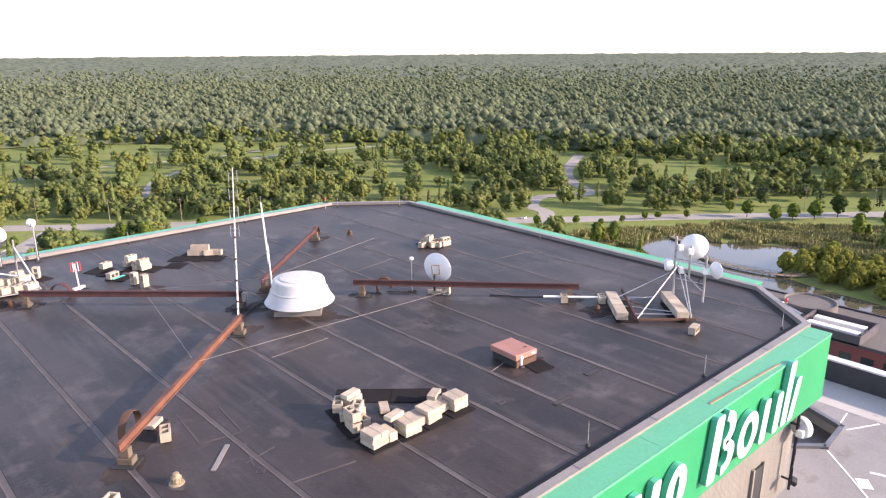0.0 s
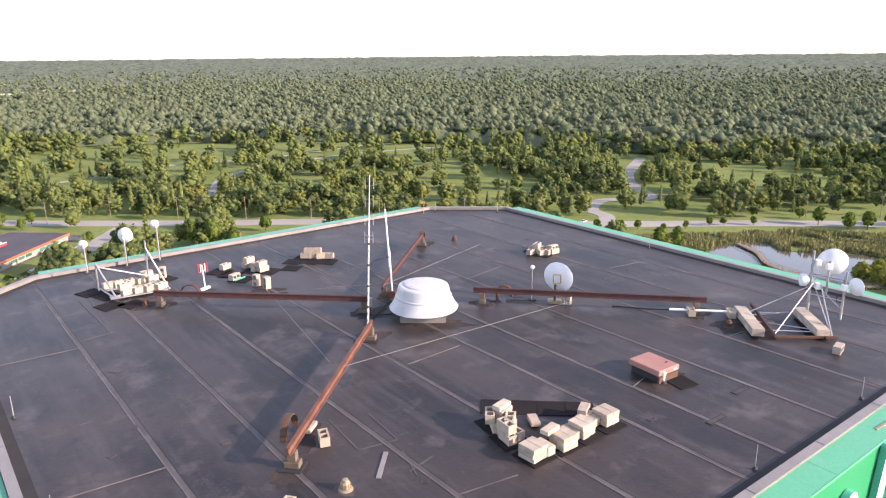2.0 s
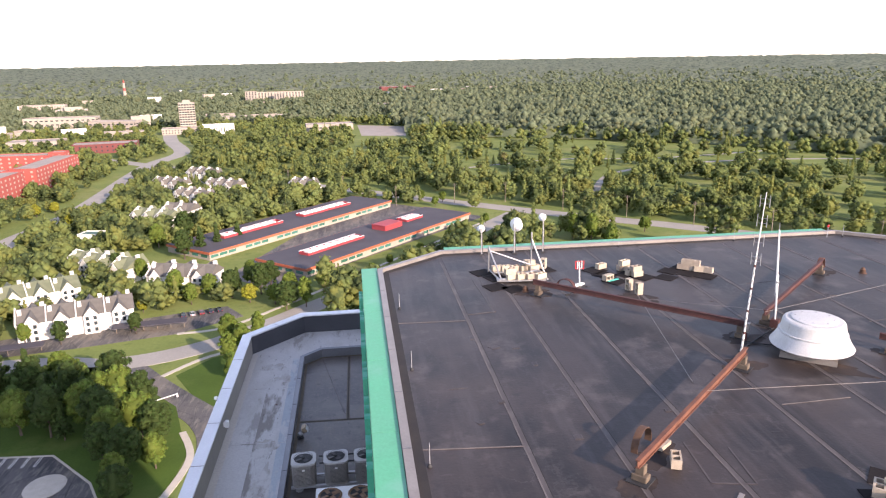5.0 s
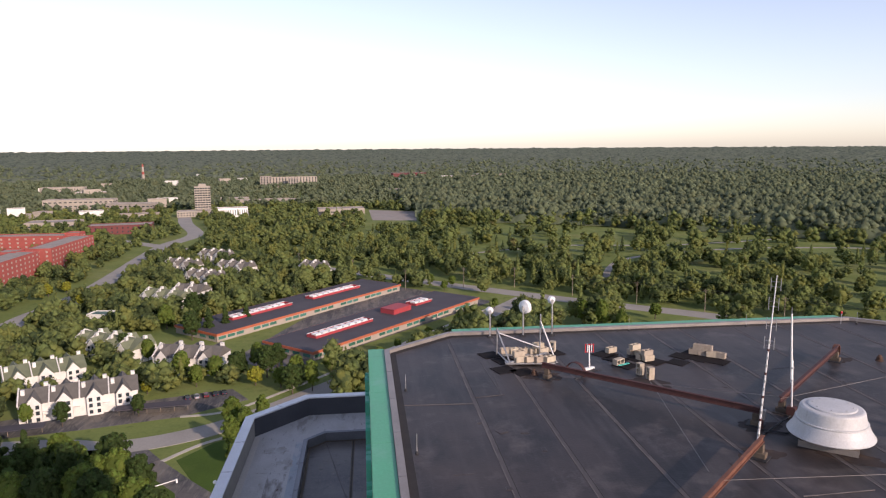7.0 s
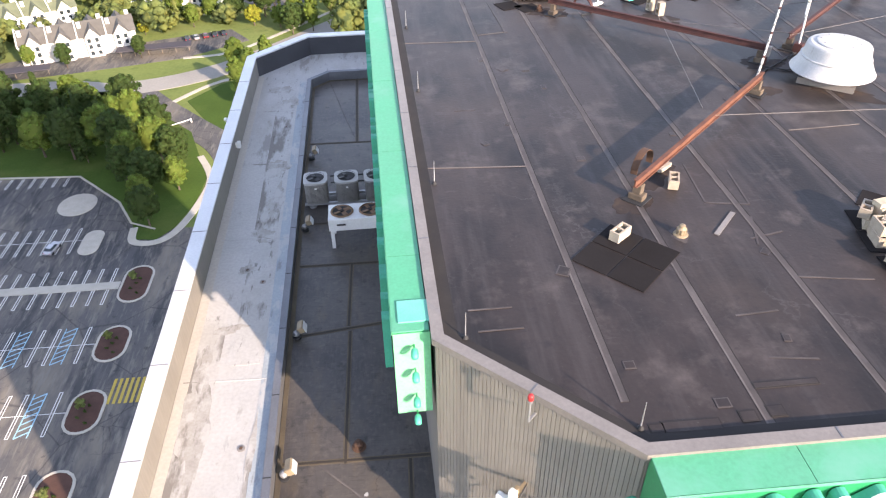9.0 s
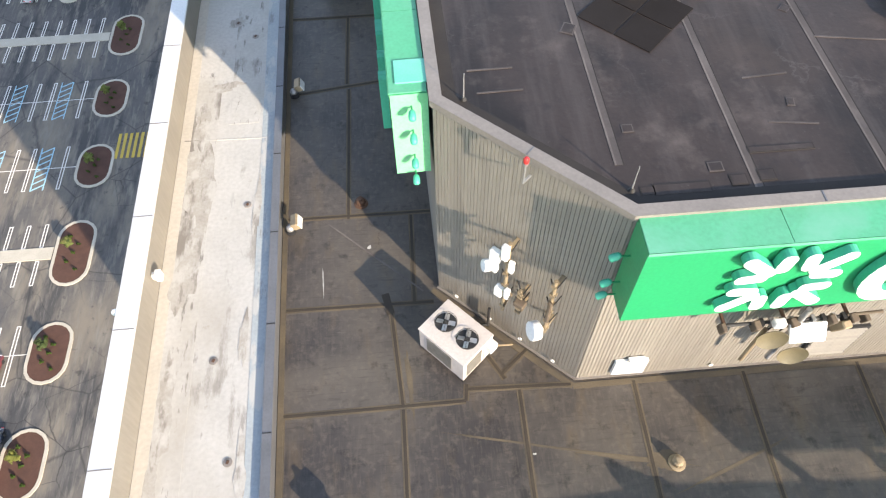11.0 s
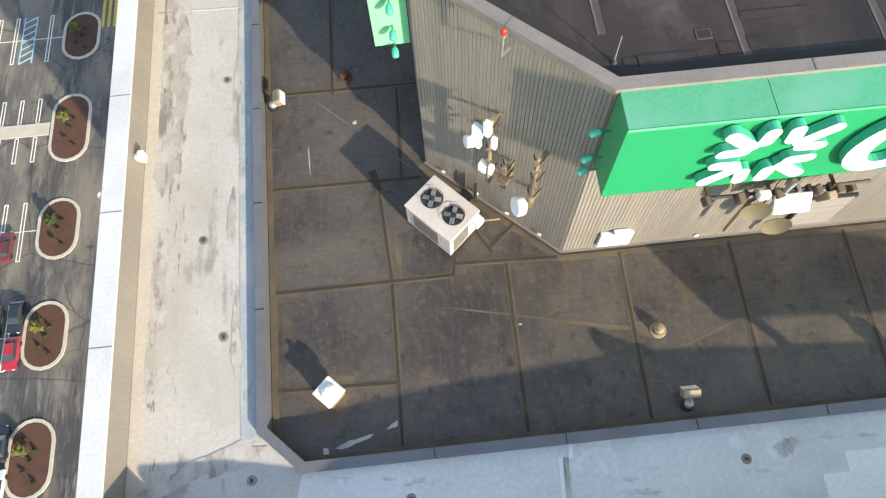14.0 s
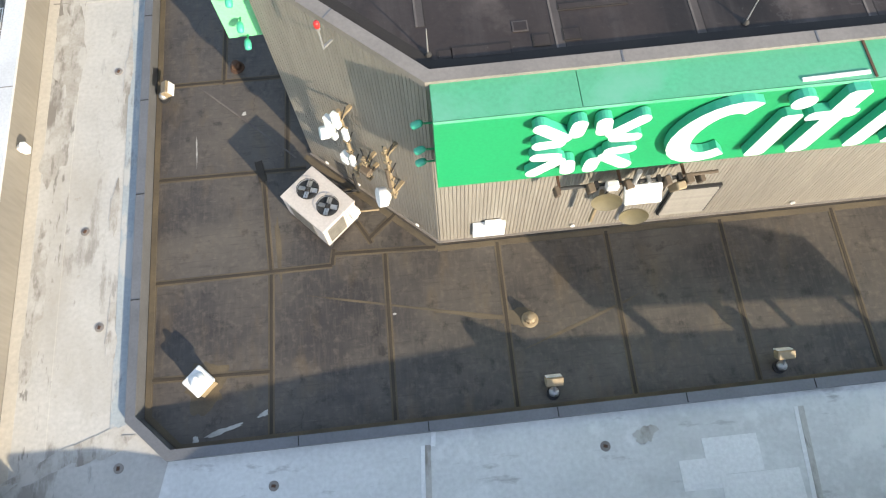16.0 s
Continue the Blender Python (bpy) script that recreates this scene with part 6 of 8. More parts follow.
# boxes and lamps on the outer parapet
for x, y, xr, yr in ((-8.2, 2.62, -8.6, 1.66), (-8.42, 17.5, -8.86, 18.9)):
    ob = thing("parapet_lamp", "white lamp box fixed to the parapet", "lamp", (x, y, -4.66))
    part("box", B((0.1, 0, 0.06), (0.13, 0.17, 0.24), bevel=0.02), M["shape_face"], ob)
    part("bracket", B((0.02, 0, 0.05), (0.08, 0.1, 0.16)), M["white"], ob)
    ob = thing("rim_light", "round white lamp on an arm outside the parapet", "lamp", (xr, yr, -4.3))
    part("arm", tube(bmesh.new(), (0.12, 0, 0.0), (-0.05, 0, 0.03), 0.02), M["white"], ob)
    part("globe", lathe(bmesh.new(), [(0.03, -0.05), (0.065, -0.02), (0.07, 0.03), (0.045, 0.07), (0.02, 0.08)], (-0.08, 0, 0.0), 16), M["shape_face"], ob, smooth=True)
# pale seams and patches on the level corner
for a, b, w in (((20.33, -0.05), (19.2, -1.18), 0.06), ((19.22, -1.16), (18.4, -1.95), 0.06), ((22.1, 0.0), (23.3, -0.6), 0.06), ((22.4, 0.3), (23.3, 0.4), 0.05)):
    seam(a, b, w, LEDGE_Z + 0.172, "ledge_pale", ledge_corner)
part("patch", B((19.25, -1.45, LEDGE_Z + 0.17), (0.5, 0.35, 0.012), 35), M["ledge_pale"], ledge_corner)
part("patch", B((20.05, -1.55, LEDGE_Z + 0.17), (0.12, 0.4, 0.012), 20), M["ledge_pale"], ledge_corner)

# ---------------------------------------------------------------- ground, roads, water
rng = np.random.default_rng(7)


def tri_mesh(name, V, F, material, parent=None, smooth=False):
    """A mesh straight from arrays of places and triangles."""
    me = bpy.data.meshes.new(name)
    V, F = np.asarray(V, dtype=np.float32), np.asarray(F, dtype=np.int32)
    me.vertices.add(len(V))
    me.vertices.foreach_set("co", V.ravel())
    me.loops.add(F.size)
    me.loops.foreach_set("vertex_index", F.ravel())
    me.polygons.add(len(F))
    me.polygons.foreach_set("loop_start", np.arange(0, F.size, F.shape[1], dtype=np.int32))
    me.update(calc_edges=True)
    if smooth:
        me.polygons.foreach_set("use_smooth", np.ones(len(F), dtype=bool))
    me.materials.append(material)
    ob = new(name, me)
    ob.parent = parent
    return ob


def ground_z(r):
    """The land lies level and rises gently towards the horizon."""
    k = np.clip((np.asarray(r, dtype=float) - 2200) / 2700, 0, None)
    return GROUND_Z + 52 * k ** 1.25


def polar_sheet(radii, angles, height):
    R, A = np.meshgrid(radii, angles, indexing="ij")
    X, Y = R * np.sin(A), R * np.cos(A)
    V = np.stack([X.ravel(), Y.ravel(), height(X, Y, R).ravel()], 1)
    n, m = len(radii), len(angles)
    i, j = np.meshgrid(np.arange(n - 1), np.arange(m - 1), indexing="ij")
    a = (i * m + j).ravel()
    return V, np.stack([a, a + 1, a + m + 1, a + m], 1)


radii = np.concatenate([[0.5, 100, 300, 700, 1200, 1800], np.linspace(2200, 4950, 24)])
V, F = polar_sheet(radii, np.linspace(0, 2 * math.pi, 97), lambda X, Y, R: ground_z(R))
ground = tagged(tri_mesh("ground", V, F, M["grass"]), "mown grass and woodland floor", "ground", kind="structure")


def slab(name, poly, z, material, label, category, thick=0.3):
    area = sum(a[0] * b[1] - a[1] * b[0] for a, b in zip(poly, poly[1:] + poly[:1]))
    poly = poly if area > 0 else poly[::-1]
    ob = link_bm(name, prism(bmesh.new(), poly, GROUND_Z - thick, GROUND_Z + z), material)
    return tagged(ob, label, category, kind="structure")


def ribbon(name, line, w, z, material, label, category):
    """A road along a line of plan points."""
    bm = bmesh.new()
    pts = [Vector(p) for p in line]
    L, R = [], []
    for k, p in enumerate(pts):
        d = (pts[min(k + 1, len(pts) - 1)] - pts[max(k - 1, 0)]).normalized()
        s = Vector((-d.y, d.x)) * w / 2
        L.append(p + s)
        R.append(p - s)
    rows = []
    for a, b in zip(R, L):
        rows.append([bm.verts.new((*q, GROUND_Z + h)) for q, h in ((a, -0.3), (a, z), (b, z), (b, -0.3))])
    for a, b in zip(rows, rows[1:]):
        for k in range(3):
            bm.faces.new((a[k], a[k + 1], b[k + 1], b[k]))
    bmesh.ops.recalc_face_normals(bm, faces=bm.faces)
    return tagged(link_bm(name, bm, material), label, category, kind="structure")


def smooth_line(pts, n=8):
    """A rounded line through plan points."""
    out = []
    P_ = [pts[0]] + list(pts) + [pts[-1]]
    for k in range(1, len(P_) - 2):
        p0, p1, p2, p3 = (np.array(P_[k + d], dtype=float) for d in (-1, 0, 1, 2))
        for s in range(n):
            t = s / n
            out.append(tuple(0.5 * ((2 * p1) + (p2 - p0) * t + (2 * p0 - 5 * p1 + 4 * p2 - p3) * t * t + (3 * p1 - p0 - 3 * p2 + p3) * t ** 3)))
    return out + [tuple(pts[-1])]


ROADS = {
    "road_main": (smooth_line([(-260, 700), (-60, 525), (36, 442), (113, 379), (177, 331), (282, 238), (350, 184), (435, 112), (620, -40)]), 13.0),
    "road_mall": (smooth_line([(-260, 190), (-120, 206), (-84, 203), (-54, 216), (-24, 248), (-4, 273), (38, 330), (82, 392)]), 10.0),
    "road_far": (smooth_line([(-150, 205), (-178, 250), (-189, 358), (-186, 401), (-183, 440), (-186, 499), (-193, 586), (-196, 660), (-190, 734), (-230, 850), (-270, 1000)]), 16.0),
    "road_curve": (smooth_line([(286, 232), (303, 245), (310, 262), (335, 275), (365, 262), (395, 300), (430, 330), (500, 372)]), 9.0),
    "road_park": (smooth_line([(140, 420), (190, 520), (300, 560), (420, 545), (515, 500), (560, 420)]), 5.0),
    "road_cross": (smooth_line([(60, 560), (160, 600), (260, 590), (400, 620)]), 4.0),
}
for name_, (line_, w_) in ROADS.items():
    ribbon(name_, line_, w_, 0.05 + 0.01 * len(name_), M["road"], "pale concrete road through grass and trees", "road")

DRIVE = smooth_line([(-80, 203), (-70, 190), (-58, 176), (-47, 163), (-42, 148), (-42, 120), (-42, 60), (-42, -60)])
LOT = [(-140, -60), (-12, -60), (-12, 126), (-56, 126), (-62, 129), (-67, 138), (-80, 151), (-140, 153)]
slab("parking_lot", LOT, 0.06, M["asphalt"], "dark patched asphalt of the parking lot with pale wear", "parking lot")
ribbon("road_drive", DRIVE[:33], 9.0, 0.11, M["asphalt"], "dark asphalt drive that leads into the parking lot", "road")
slab("forecourt", [(-46, 126), (-12, 126), (-12, 60), (-46, 60)], 0.085, M["asphalt"], "asphalt drive beside the tower", "drive")
MALL_LOT = [(-65, 291), (-44, 268), (63, 386), (27, 420), (13, 432), (-5, 440), (-17, 431)]
slab("mall_lot", MALL_LOT, 0.04, M["asphalt"], "grey asphalt lot between the two low malls", "parking lot")
slab("condo_lot", [(-150, 222), (-95, 240), (-58, 252), (-50, 240), (-70, 226), (-100, 218), (-150, 208)], 0.04, M["asphalt"], "asphalt car park before the white houses", "parking lot")

M["water"] = mat("pond_water", (0.10, 0.088, 0.06), (0.08, 0.075, 0.05), 0.08, scale=0.05, fine=0.8, bump=0.05, spec=0.6, bump_dist=0.05)
M["reed"] = mat("reeds", (0.25, 0.23, 0.10), (0.15, 0.165, 0.06), 0.95, scale=0.1, fine=2.0, bump=0.6, spec=0.05, vary_island=0.3, bump_dist=0.3)
POND = smooth_line([(271, 163), (285, 171), (301, 170), (319, 160), (311, 147), (318, 134), (334, 117), (318, 108), (301, 111), (282, 101), (277, 87), (274, 63), (272, 20), (268, -25),
                    (252, -25), (252, 20), (253, 60), (250, 90), (252, 120), (260, 145), (271, 163)], 5)[:-1]
slab("pond", POND, 0.03, M["water"], "still brown-grey pond reflecting the sky", "water")

# ---------------------------------------------------------------- trees


def ico(sub):
    bm = bmesh.new()
    bmesh.ops.create_icosphere(bm, subdivisions=sub, radius=1.0)
    bm.verts.ensure_lookup_table()
    V = np.array([v.co[:] for v in bm.verts])
    F = np.array([[v.index for v in f.verts] for f in bm.faces])
    bm.free()
    return V, F


ICO1, ICO2 = ico(1), ico(2)


OCTA = (np.array([(1, 0, 0), (-1, 0, 0), (0, 1, 0), (0, -1, 0), (0, 0, 1), (0, 0, -1)], dtype=float), np.array([(0, 2, 4), (2, 1, 4), (1, 3, 4), (3, 0, 4), (2, 0, 5), (1, 2, 5), (3, 1, 5), (0, 3, 5)]))


def crown(n, per, r, h, low, size, conic=False, core=ICO1, lump=None):
    """A crown: n rough leaf masses with loose sprays on them, between the heights low and h."""
    Vs, Fs, off = [], [], 0
    mid_z, half = (low + h) / 2, (h - low) / 2
    lump = lump or OCTA

    def blob(shape, c, rad):
        nonlocal off
        V, F = shape
        a = rng.uniform(0, 6.28)
        R_ = np.array([[math.cos(a), -math.sin(a), 0], [math.sin(a), math.cos(a), 0], [0, 0, 1]])
        Vs.append((V * (1 + rng.uniform(-0.24, 0.24, (len(V), 1)))) @ R_.T * rad + c)
        Fs.append(F + off)
        off += len(V)

    wide = (0.34 if conic else 0.66) * r
    blob(core, np.array([0, 0, mid_z - (0.1 * half if conic else 0)]), np.array([wide, wide, half * (0.85 if conic else 0.68)]))
    for k in range(n):
        u, a = (k + 0.5) / n, k * 2.39996 + rng.uniform(-0.5, 0.5)
        z = low + (h - low) * (0.08 + 0.8 * u)
        f = max(0.06, 1 - 0.95 * u) if conic else math.sqrt(max(0.04, 1 - (2 * u - 0.92) ** 2 * 0.85))
        d = r * f * rng.uniform(0.46, 0.80)
        rc = (r * (0.62 if n < 8 else 1.5 / math.sqrt(n)) if not conic else r * (0.12 + 0.26 * f)) * rng.uniform(0.7, 1.3)
        c = np.array([d * math.cos(a), d * math.sin(a), z])
        blob(lump, c, np.array([rc, rc, rc * 0.82]))
        if not per:
            continue
        out = rng.normal(0, 1, (per, 3)) + 0.9 * np.array([math.cos(a) * f, math.sin(a) * f, 0.55])
        out /= np.linalg.norm(out, axis=1)[:, None]
        p = c + out * rc * rng.uniform(0.8, 1.12, (per, 1)) * np.array([1, 1, 0.85])
        nrm = out + rng.normal(0, 0.4, (per, 3))
        nrm /= np.linalg.norm(nrm, axis=1)[:, None]
        t = np.cross(nrm, rng.normal(0, 1, (per, 3)))
        t /= np.linalg.norm(t, axis=1)[:, None]
        w = np.cross(nrm, t)
        sz = size * rng.uniform(0.6, 1.4, (per, 1))
        tri = np.stack([p + t * sz, p - t * sz * 0.5 + w * sz * 0.85, p - t * sz * 0.5 - w * sz * 0.85], 1)
        Vs.append(tri.reshape(-1, 3))
        Fs.append(np.arange(per * 3).reshape(-1, 3) + off)
        off += per * 3
    return np.concatenate(Vs), np.concatenate(Fs)


def in_poly(X, Y, poly):
    inside = np.zeros(len(X), dtype=bool)
    n = len(poly)
    for k in range(n):
        (x0, y0), (x1, y1) = poly[k], poly[(k + 1) % n]
        if y0 == y1:
            continue
        c = ((Y < y0) != (Y < y1)) & (X < (x1 - x0) * (Y - y0) / (y1 - y0) + x0)
        inside ^= c
    return inside


def near_line(X, Y, line, d):
    hit = np.zeros(len(X), dtype=bool)
    for (x0, y0), (x1, y1) in zip(line, line[1:]):
        dx, dy = x1 - x0, y1 - y0
        t = np.clip(((X - x0) * dx + (Y - y0) * dy) / (dx * dx + dy * dy + 1e-9), 0, 1)
        hit |= (X - x0 - t * dx) ** 2 + (Y - y0 - t * dy) ** 2 < d * d
    return hit


HOMES = [(-185, 200), (-40, 245), (90, 372), (20, 450), (-30, 455), (-90, 570), (-185, 570)]   # gardens and malls, planted loosely
CLEAR = []          # plan polygons in which no wild tree grows


def clear_box(x, y, w, d, rz, pad=3.0):
    c, s = math.cos(radians(rz)), math.sin(radians(rz))
    CLEAR.append([(x + c * u - s * v, y + s * u + c * v) for u, v in ((-w / 2 - pad, -d / 2 - pad), (w / 2 + pad, -d / 2 - pad), (w / 2 + pad, d / 2 + pad), (-w / 2 - pad, d / 2 + pad))])


CLEAR += [[(20, 345), (60, 330), (110, 345), (132, 366), (70, 412), (50, 400)], LOT, MALL_LOT, POND, [(-150, 205), (-95, 242), (-56, 255), (-40, 262), (0, 200), (-12, 60), (-12, 0), (-150, 0)],
          [(-30, -60), (262, -60), (262, 60), (255, 140), (200, 240), (90, 330), (0, 240), (-30, 100)]]


def smooth_noise(X, Y, scale, seed):
    """Cheap smooth noise over the plan, 0 to 1."""
    out = np.zeros(len(X))
    r2 = np.random.default_rng(seed)
    for k in range(7):
        a, f, p = r2.uniform(0, 6.28), r2.uniform(0.5, 1.6) / scale, r2.uniform(0, 6.28)
        out += np.sin((X * math.cos(a) + Y * math.sin(a)) * f * 6.28 + p)
    return 0.5 + out / 8


def wild(r0, r1, step, a0=-33, a1=80):
    """Places for trees between two distances: dense woods far off, loose groups in the park."""
    R = r1
    n = int(2 * R / step)
    gx, gy = np.meshgrid(np.arange(n) - n / 2, np.arange(n) - n / 2)
    X = (gx.ravel() + rng.uniform(-0.45, 0.45, n * n)) * step
    Y = (gy.ravel() + rng.uniform(-0.45, 0.45, n * n)) * step
    rad, az = np.hypot(X, Y), np.degrees(np.arctan2(X, Y))
    k = (rad >= r0) & (rad < r1) & (az > a0) & (az < a1)
    X, Y, rad, az = X[k], Y[k], rad[k], az[k]
    edge = np.interp(az, [-42, -15, 9, 29, 43, 56, 75, 84], [300, 420, 800, 740, 690, 640, 730, 760])
    g = smooth_noise(X, Y, 150, 3)
    g2 = smooth_noise(X, Y, 60, 5)
    main = X * 0.64 + Y * 0.77          # distance across the main road
    park = (rad < edge) & (main > 362)
    belt = np.where(main < 395 + 45 * (az < 36), 0.62, np.where(g + 0.5 * g2 > 0.76, 0.72, 0.16))
    lawn = (az > 40) & (main < 415)                                        # mown strip behind the main road
    glade = (az > 3) & (az < 42) & (rad > 505 + 60 * (g2 - 0.5))           # long open glade before the closed woods
    belt = np.where(lawn, np.where(g2 > 0.62, 0.5, 0.10), np.where(glade, np.where(g2 > 0.66, 0.6, 0.14), belt))
    dens = np.where(park, belt, 0.97)
    town = (az < 4) & (rad > 450)
    dens = np.where(town, np.where(g2 > 0.36, 0.95, 0.25), dens)
    south = (main < 362) & (az > 20)
    dens = np.where(south, np.where(g2 > 0.7, 0.3, 0.01), dens)
    k = rng.random(len(X)) < dens
    k &= ~in_poly(X, Y, HOMES)
    for poly in CLEAR:
        k &= ~in_poly(X, Y, poly)
    for line, w in ROADS.values():
        k &= ~near_line(X, Y, line, w / 2 + (9.0 if w > 15 else 4.0))
    size = np.where(town, 0.72, np.where(park, 0.92, 1.0))
    return X[k], Y[k], rad[k], size[k]


def scatter(name, X, Y, rad, templates, smin, smax, material, label, size=1.0):
    """Many trees in one mesh."""
    Vs, Fs, off = [], [], 0
    size = np.zeros(len(X)) + size
    pick = rng.integers(0, len(templates), len(X))
    for t, (V, F) in enumerate(templates):
        i = np.nonzero(pick == t)[0]
        if not len(i):
            continue
        s, a = rng.uniform(smin, smax, len(i)) * size[i], rng.uniform(0, 6.283, len(i))
        c, n = np.cos(a), np.sin(a)
        W = np.empty((len(i), len(V), 3))
        W[:, :, 0] = X[i, None] + s[:, None] * (c[:, None] * V[None, :, 0] - n[:, None] * V[None, :, 1])
        W[:, :, 1] = Y[i, None] + s[:, None] * (n[:, None] * V[None, :, 0] + c[:, None] * V[None, :, 1])
        W[:, :, 2] = ground_z(rad[i])[:, None] + s[:, None] * V[None, :, 2] * rng.uniform(0.85, 1.2, len(i))[:, None]
        Vs.append(W.reshape(-1, 3))
        Fs.append((F[None] + (off + np.arange(len(i)) * len(V))[:, None, None]).reshape(-1, 3))
        off += len(i) * len(V)
    ob = tri_mesh(name, np.concatenate(Vs), np.concatenate(Fs), material, smooth=True)
    return tagged(ob, label, "trees", kind="stuff")

# ---------------------------------------------------------------- houses and halls
M["brick"] = mat("red_brick", (0.33, 0.075, 0.06), (0.26, 0.06, 0.05), 0.85, scale=0.3, fine=3, bump=0.1)
M["roof_grey"] = mat("grey_brown_roof", (0.13, 0.115, 0.105), (0.10, 0.09, 0.082), 0.85, scale=0.15, fine=2)
M["brick_dark"] = mat("dark_red_brick", (0.16, 0.045, 0.042), (0.12, 0.036, 0.034), 0.85, scale=0.3, fine=3, bump=0.1)
M["cream"] = mat("cream_concrete", (0.35, 0.305, 0.25), (0.29, 0.255, 0.21), 0.8, scale=0.2, fine=2, bump=0.05)
M["house_white"] = mat("white_clapboard", (0.66, 0.64, 0.59), (0.57, 0.55, 0.51), 0.7, scale=0.4, fine=4, bump=0.08)
M["shingle_grey"] = mat("grey_shingles", (0.13, 0.12, 0.105), (0.10, 0.092, 0.08), 0.9, scale=0.5, fine=5, bump=0.2)
M["shingle_green"] = mat("green_grey_shingles", (0.15, 0.165, 0.10), (0.11, 0.125, 0.075), 0.9, scale=0.5, fine=5, bump=0.2)
M["glass"] = mat("window_glass", (0.03, 0.04, 0.045), (0.045, 0.055, 0.06), 0.15, scale=0.5, fine=3, bump=0.0, vary=0.3)
M["glass_green"] = mat("green_window", (0.05, 0.17, 0.13), (0.04, 0.12, 0.10), 0.2, scale=0.5, fine=3, bump=0.0, vary=0.3)
M["roof_dark"] = mat("dark_flat_roof", (0.05, 0.044, 0.052), (0.075, 0.066, 0.072), 0.8, scale=0.08, fine=1.5, bump=0.1)
M["roof_tan"] = mat("tan_flat_roof", (0.30, 0.26, 0.22), (0.24, 0.21, 0.18), 0.85, scale=0.1, fine=1.5, bump=0.1)
M["orange"] = mat("orange_red_fascia", (0.42, 0.11, 0.05), (0.36, 0.09, 0.045), 0.6, scale=0.4, fine=4, bump=0.03)
M["crimson"] = mat("crimson_screen", (0.36, 0.045, 0.05), (0.30, 0.04, 0.045), 0.6, scale=0.4, fine=4, bump=0.03)
M["wood"] = mat("grey_wood", (0.24, 0.19, 0.14), (0.17, 0.135, 0.10), 0.85, scale=1, fine=8, bump=0.2)


def windows(ob, w, d, h, floors, cols, side_cols, material, z0=1.0, ww=1.4, wh=1.5):
    """Window boxes set a little proud of the four walls."""
    src = {}
    for side, (n, run) in enumerate(((cols, w), (side_cols, d), (cols, w), (side_cols, d))):
        for f in range(floors):
            z = z0 + (h - z0) * (f + 0.42) / floors
            for c in range(n):
                x = -run / 2 + run * (c + 0.5) / n
                key = side % 2
                if key not in src:
                    src[key] = o = part("window", B((0, 0, 0), (ww, 0.16, wh)), material, ob)
                else:
                    o = src[key].copy()
                    scene.collection.objects.link(o)
                p, rz = ((x, -d / 2 - 0.02), (w / 2 + 0.02, x), (x, d / 2 + 0.02), (-w / 2 - 0.02, x))[side], 90 * side
                o.matrix_basis = pose(p[0], p[1], z, 0, 0, rz)


def block_house(name, label, x, y, w, d, h, rz, wall, roof, floors=0, cols=0, side_cols=0, glass=None, cat="building", clear=True, **kw):
    """A flat-roofed building with parapet and windows."""
    ob = thing(name, label, cat, (x, y, GROUND_Z), rz)
    part("wall", B((0, 0, h / 2 - 0.5), (w, d, h + 1)), wall, ob)
    part("roof", B((0, 0, h + 0.02), (w - 0.8, d - 0.8, 0.06)), roof, ob)
    for s in (-1, 1):
        part("parapet", B((0, s * (d / 2 - 0.2), h + 0.3), (w, 0.4, 0.6)), wall, ob)
        part("parapet", B((s * (w / 2 - 0.2), 0, h + 0.3), (0.4, d - 0.8, 0.6)), wall, ob)
    if floors:
        windows(ob, w, d, h, floors, cols, side_cols, glass or M["glass"], **kw)
    if clear:
        clear_box(x, y, w, d, rz, 4)
    return ob


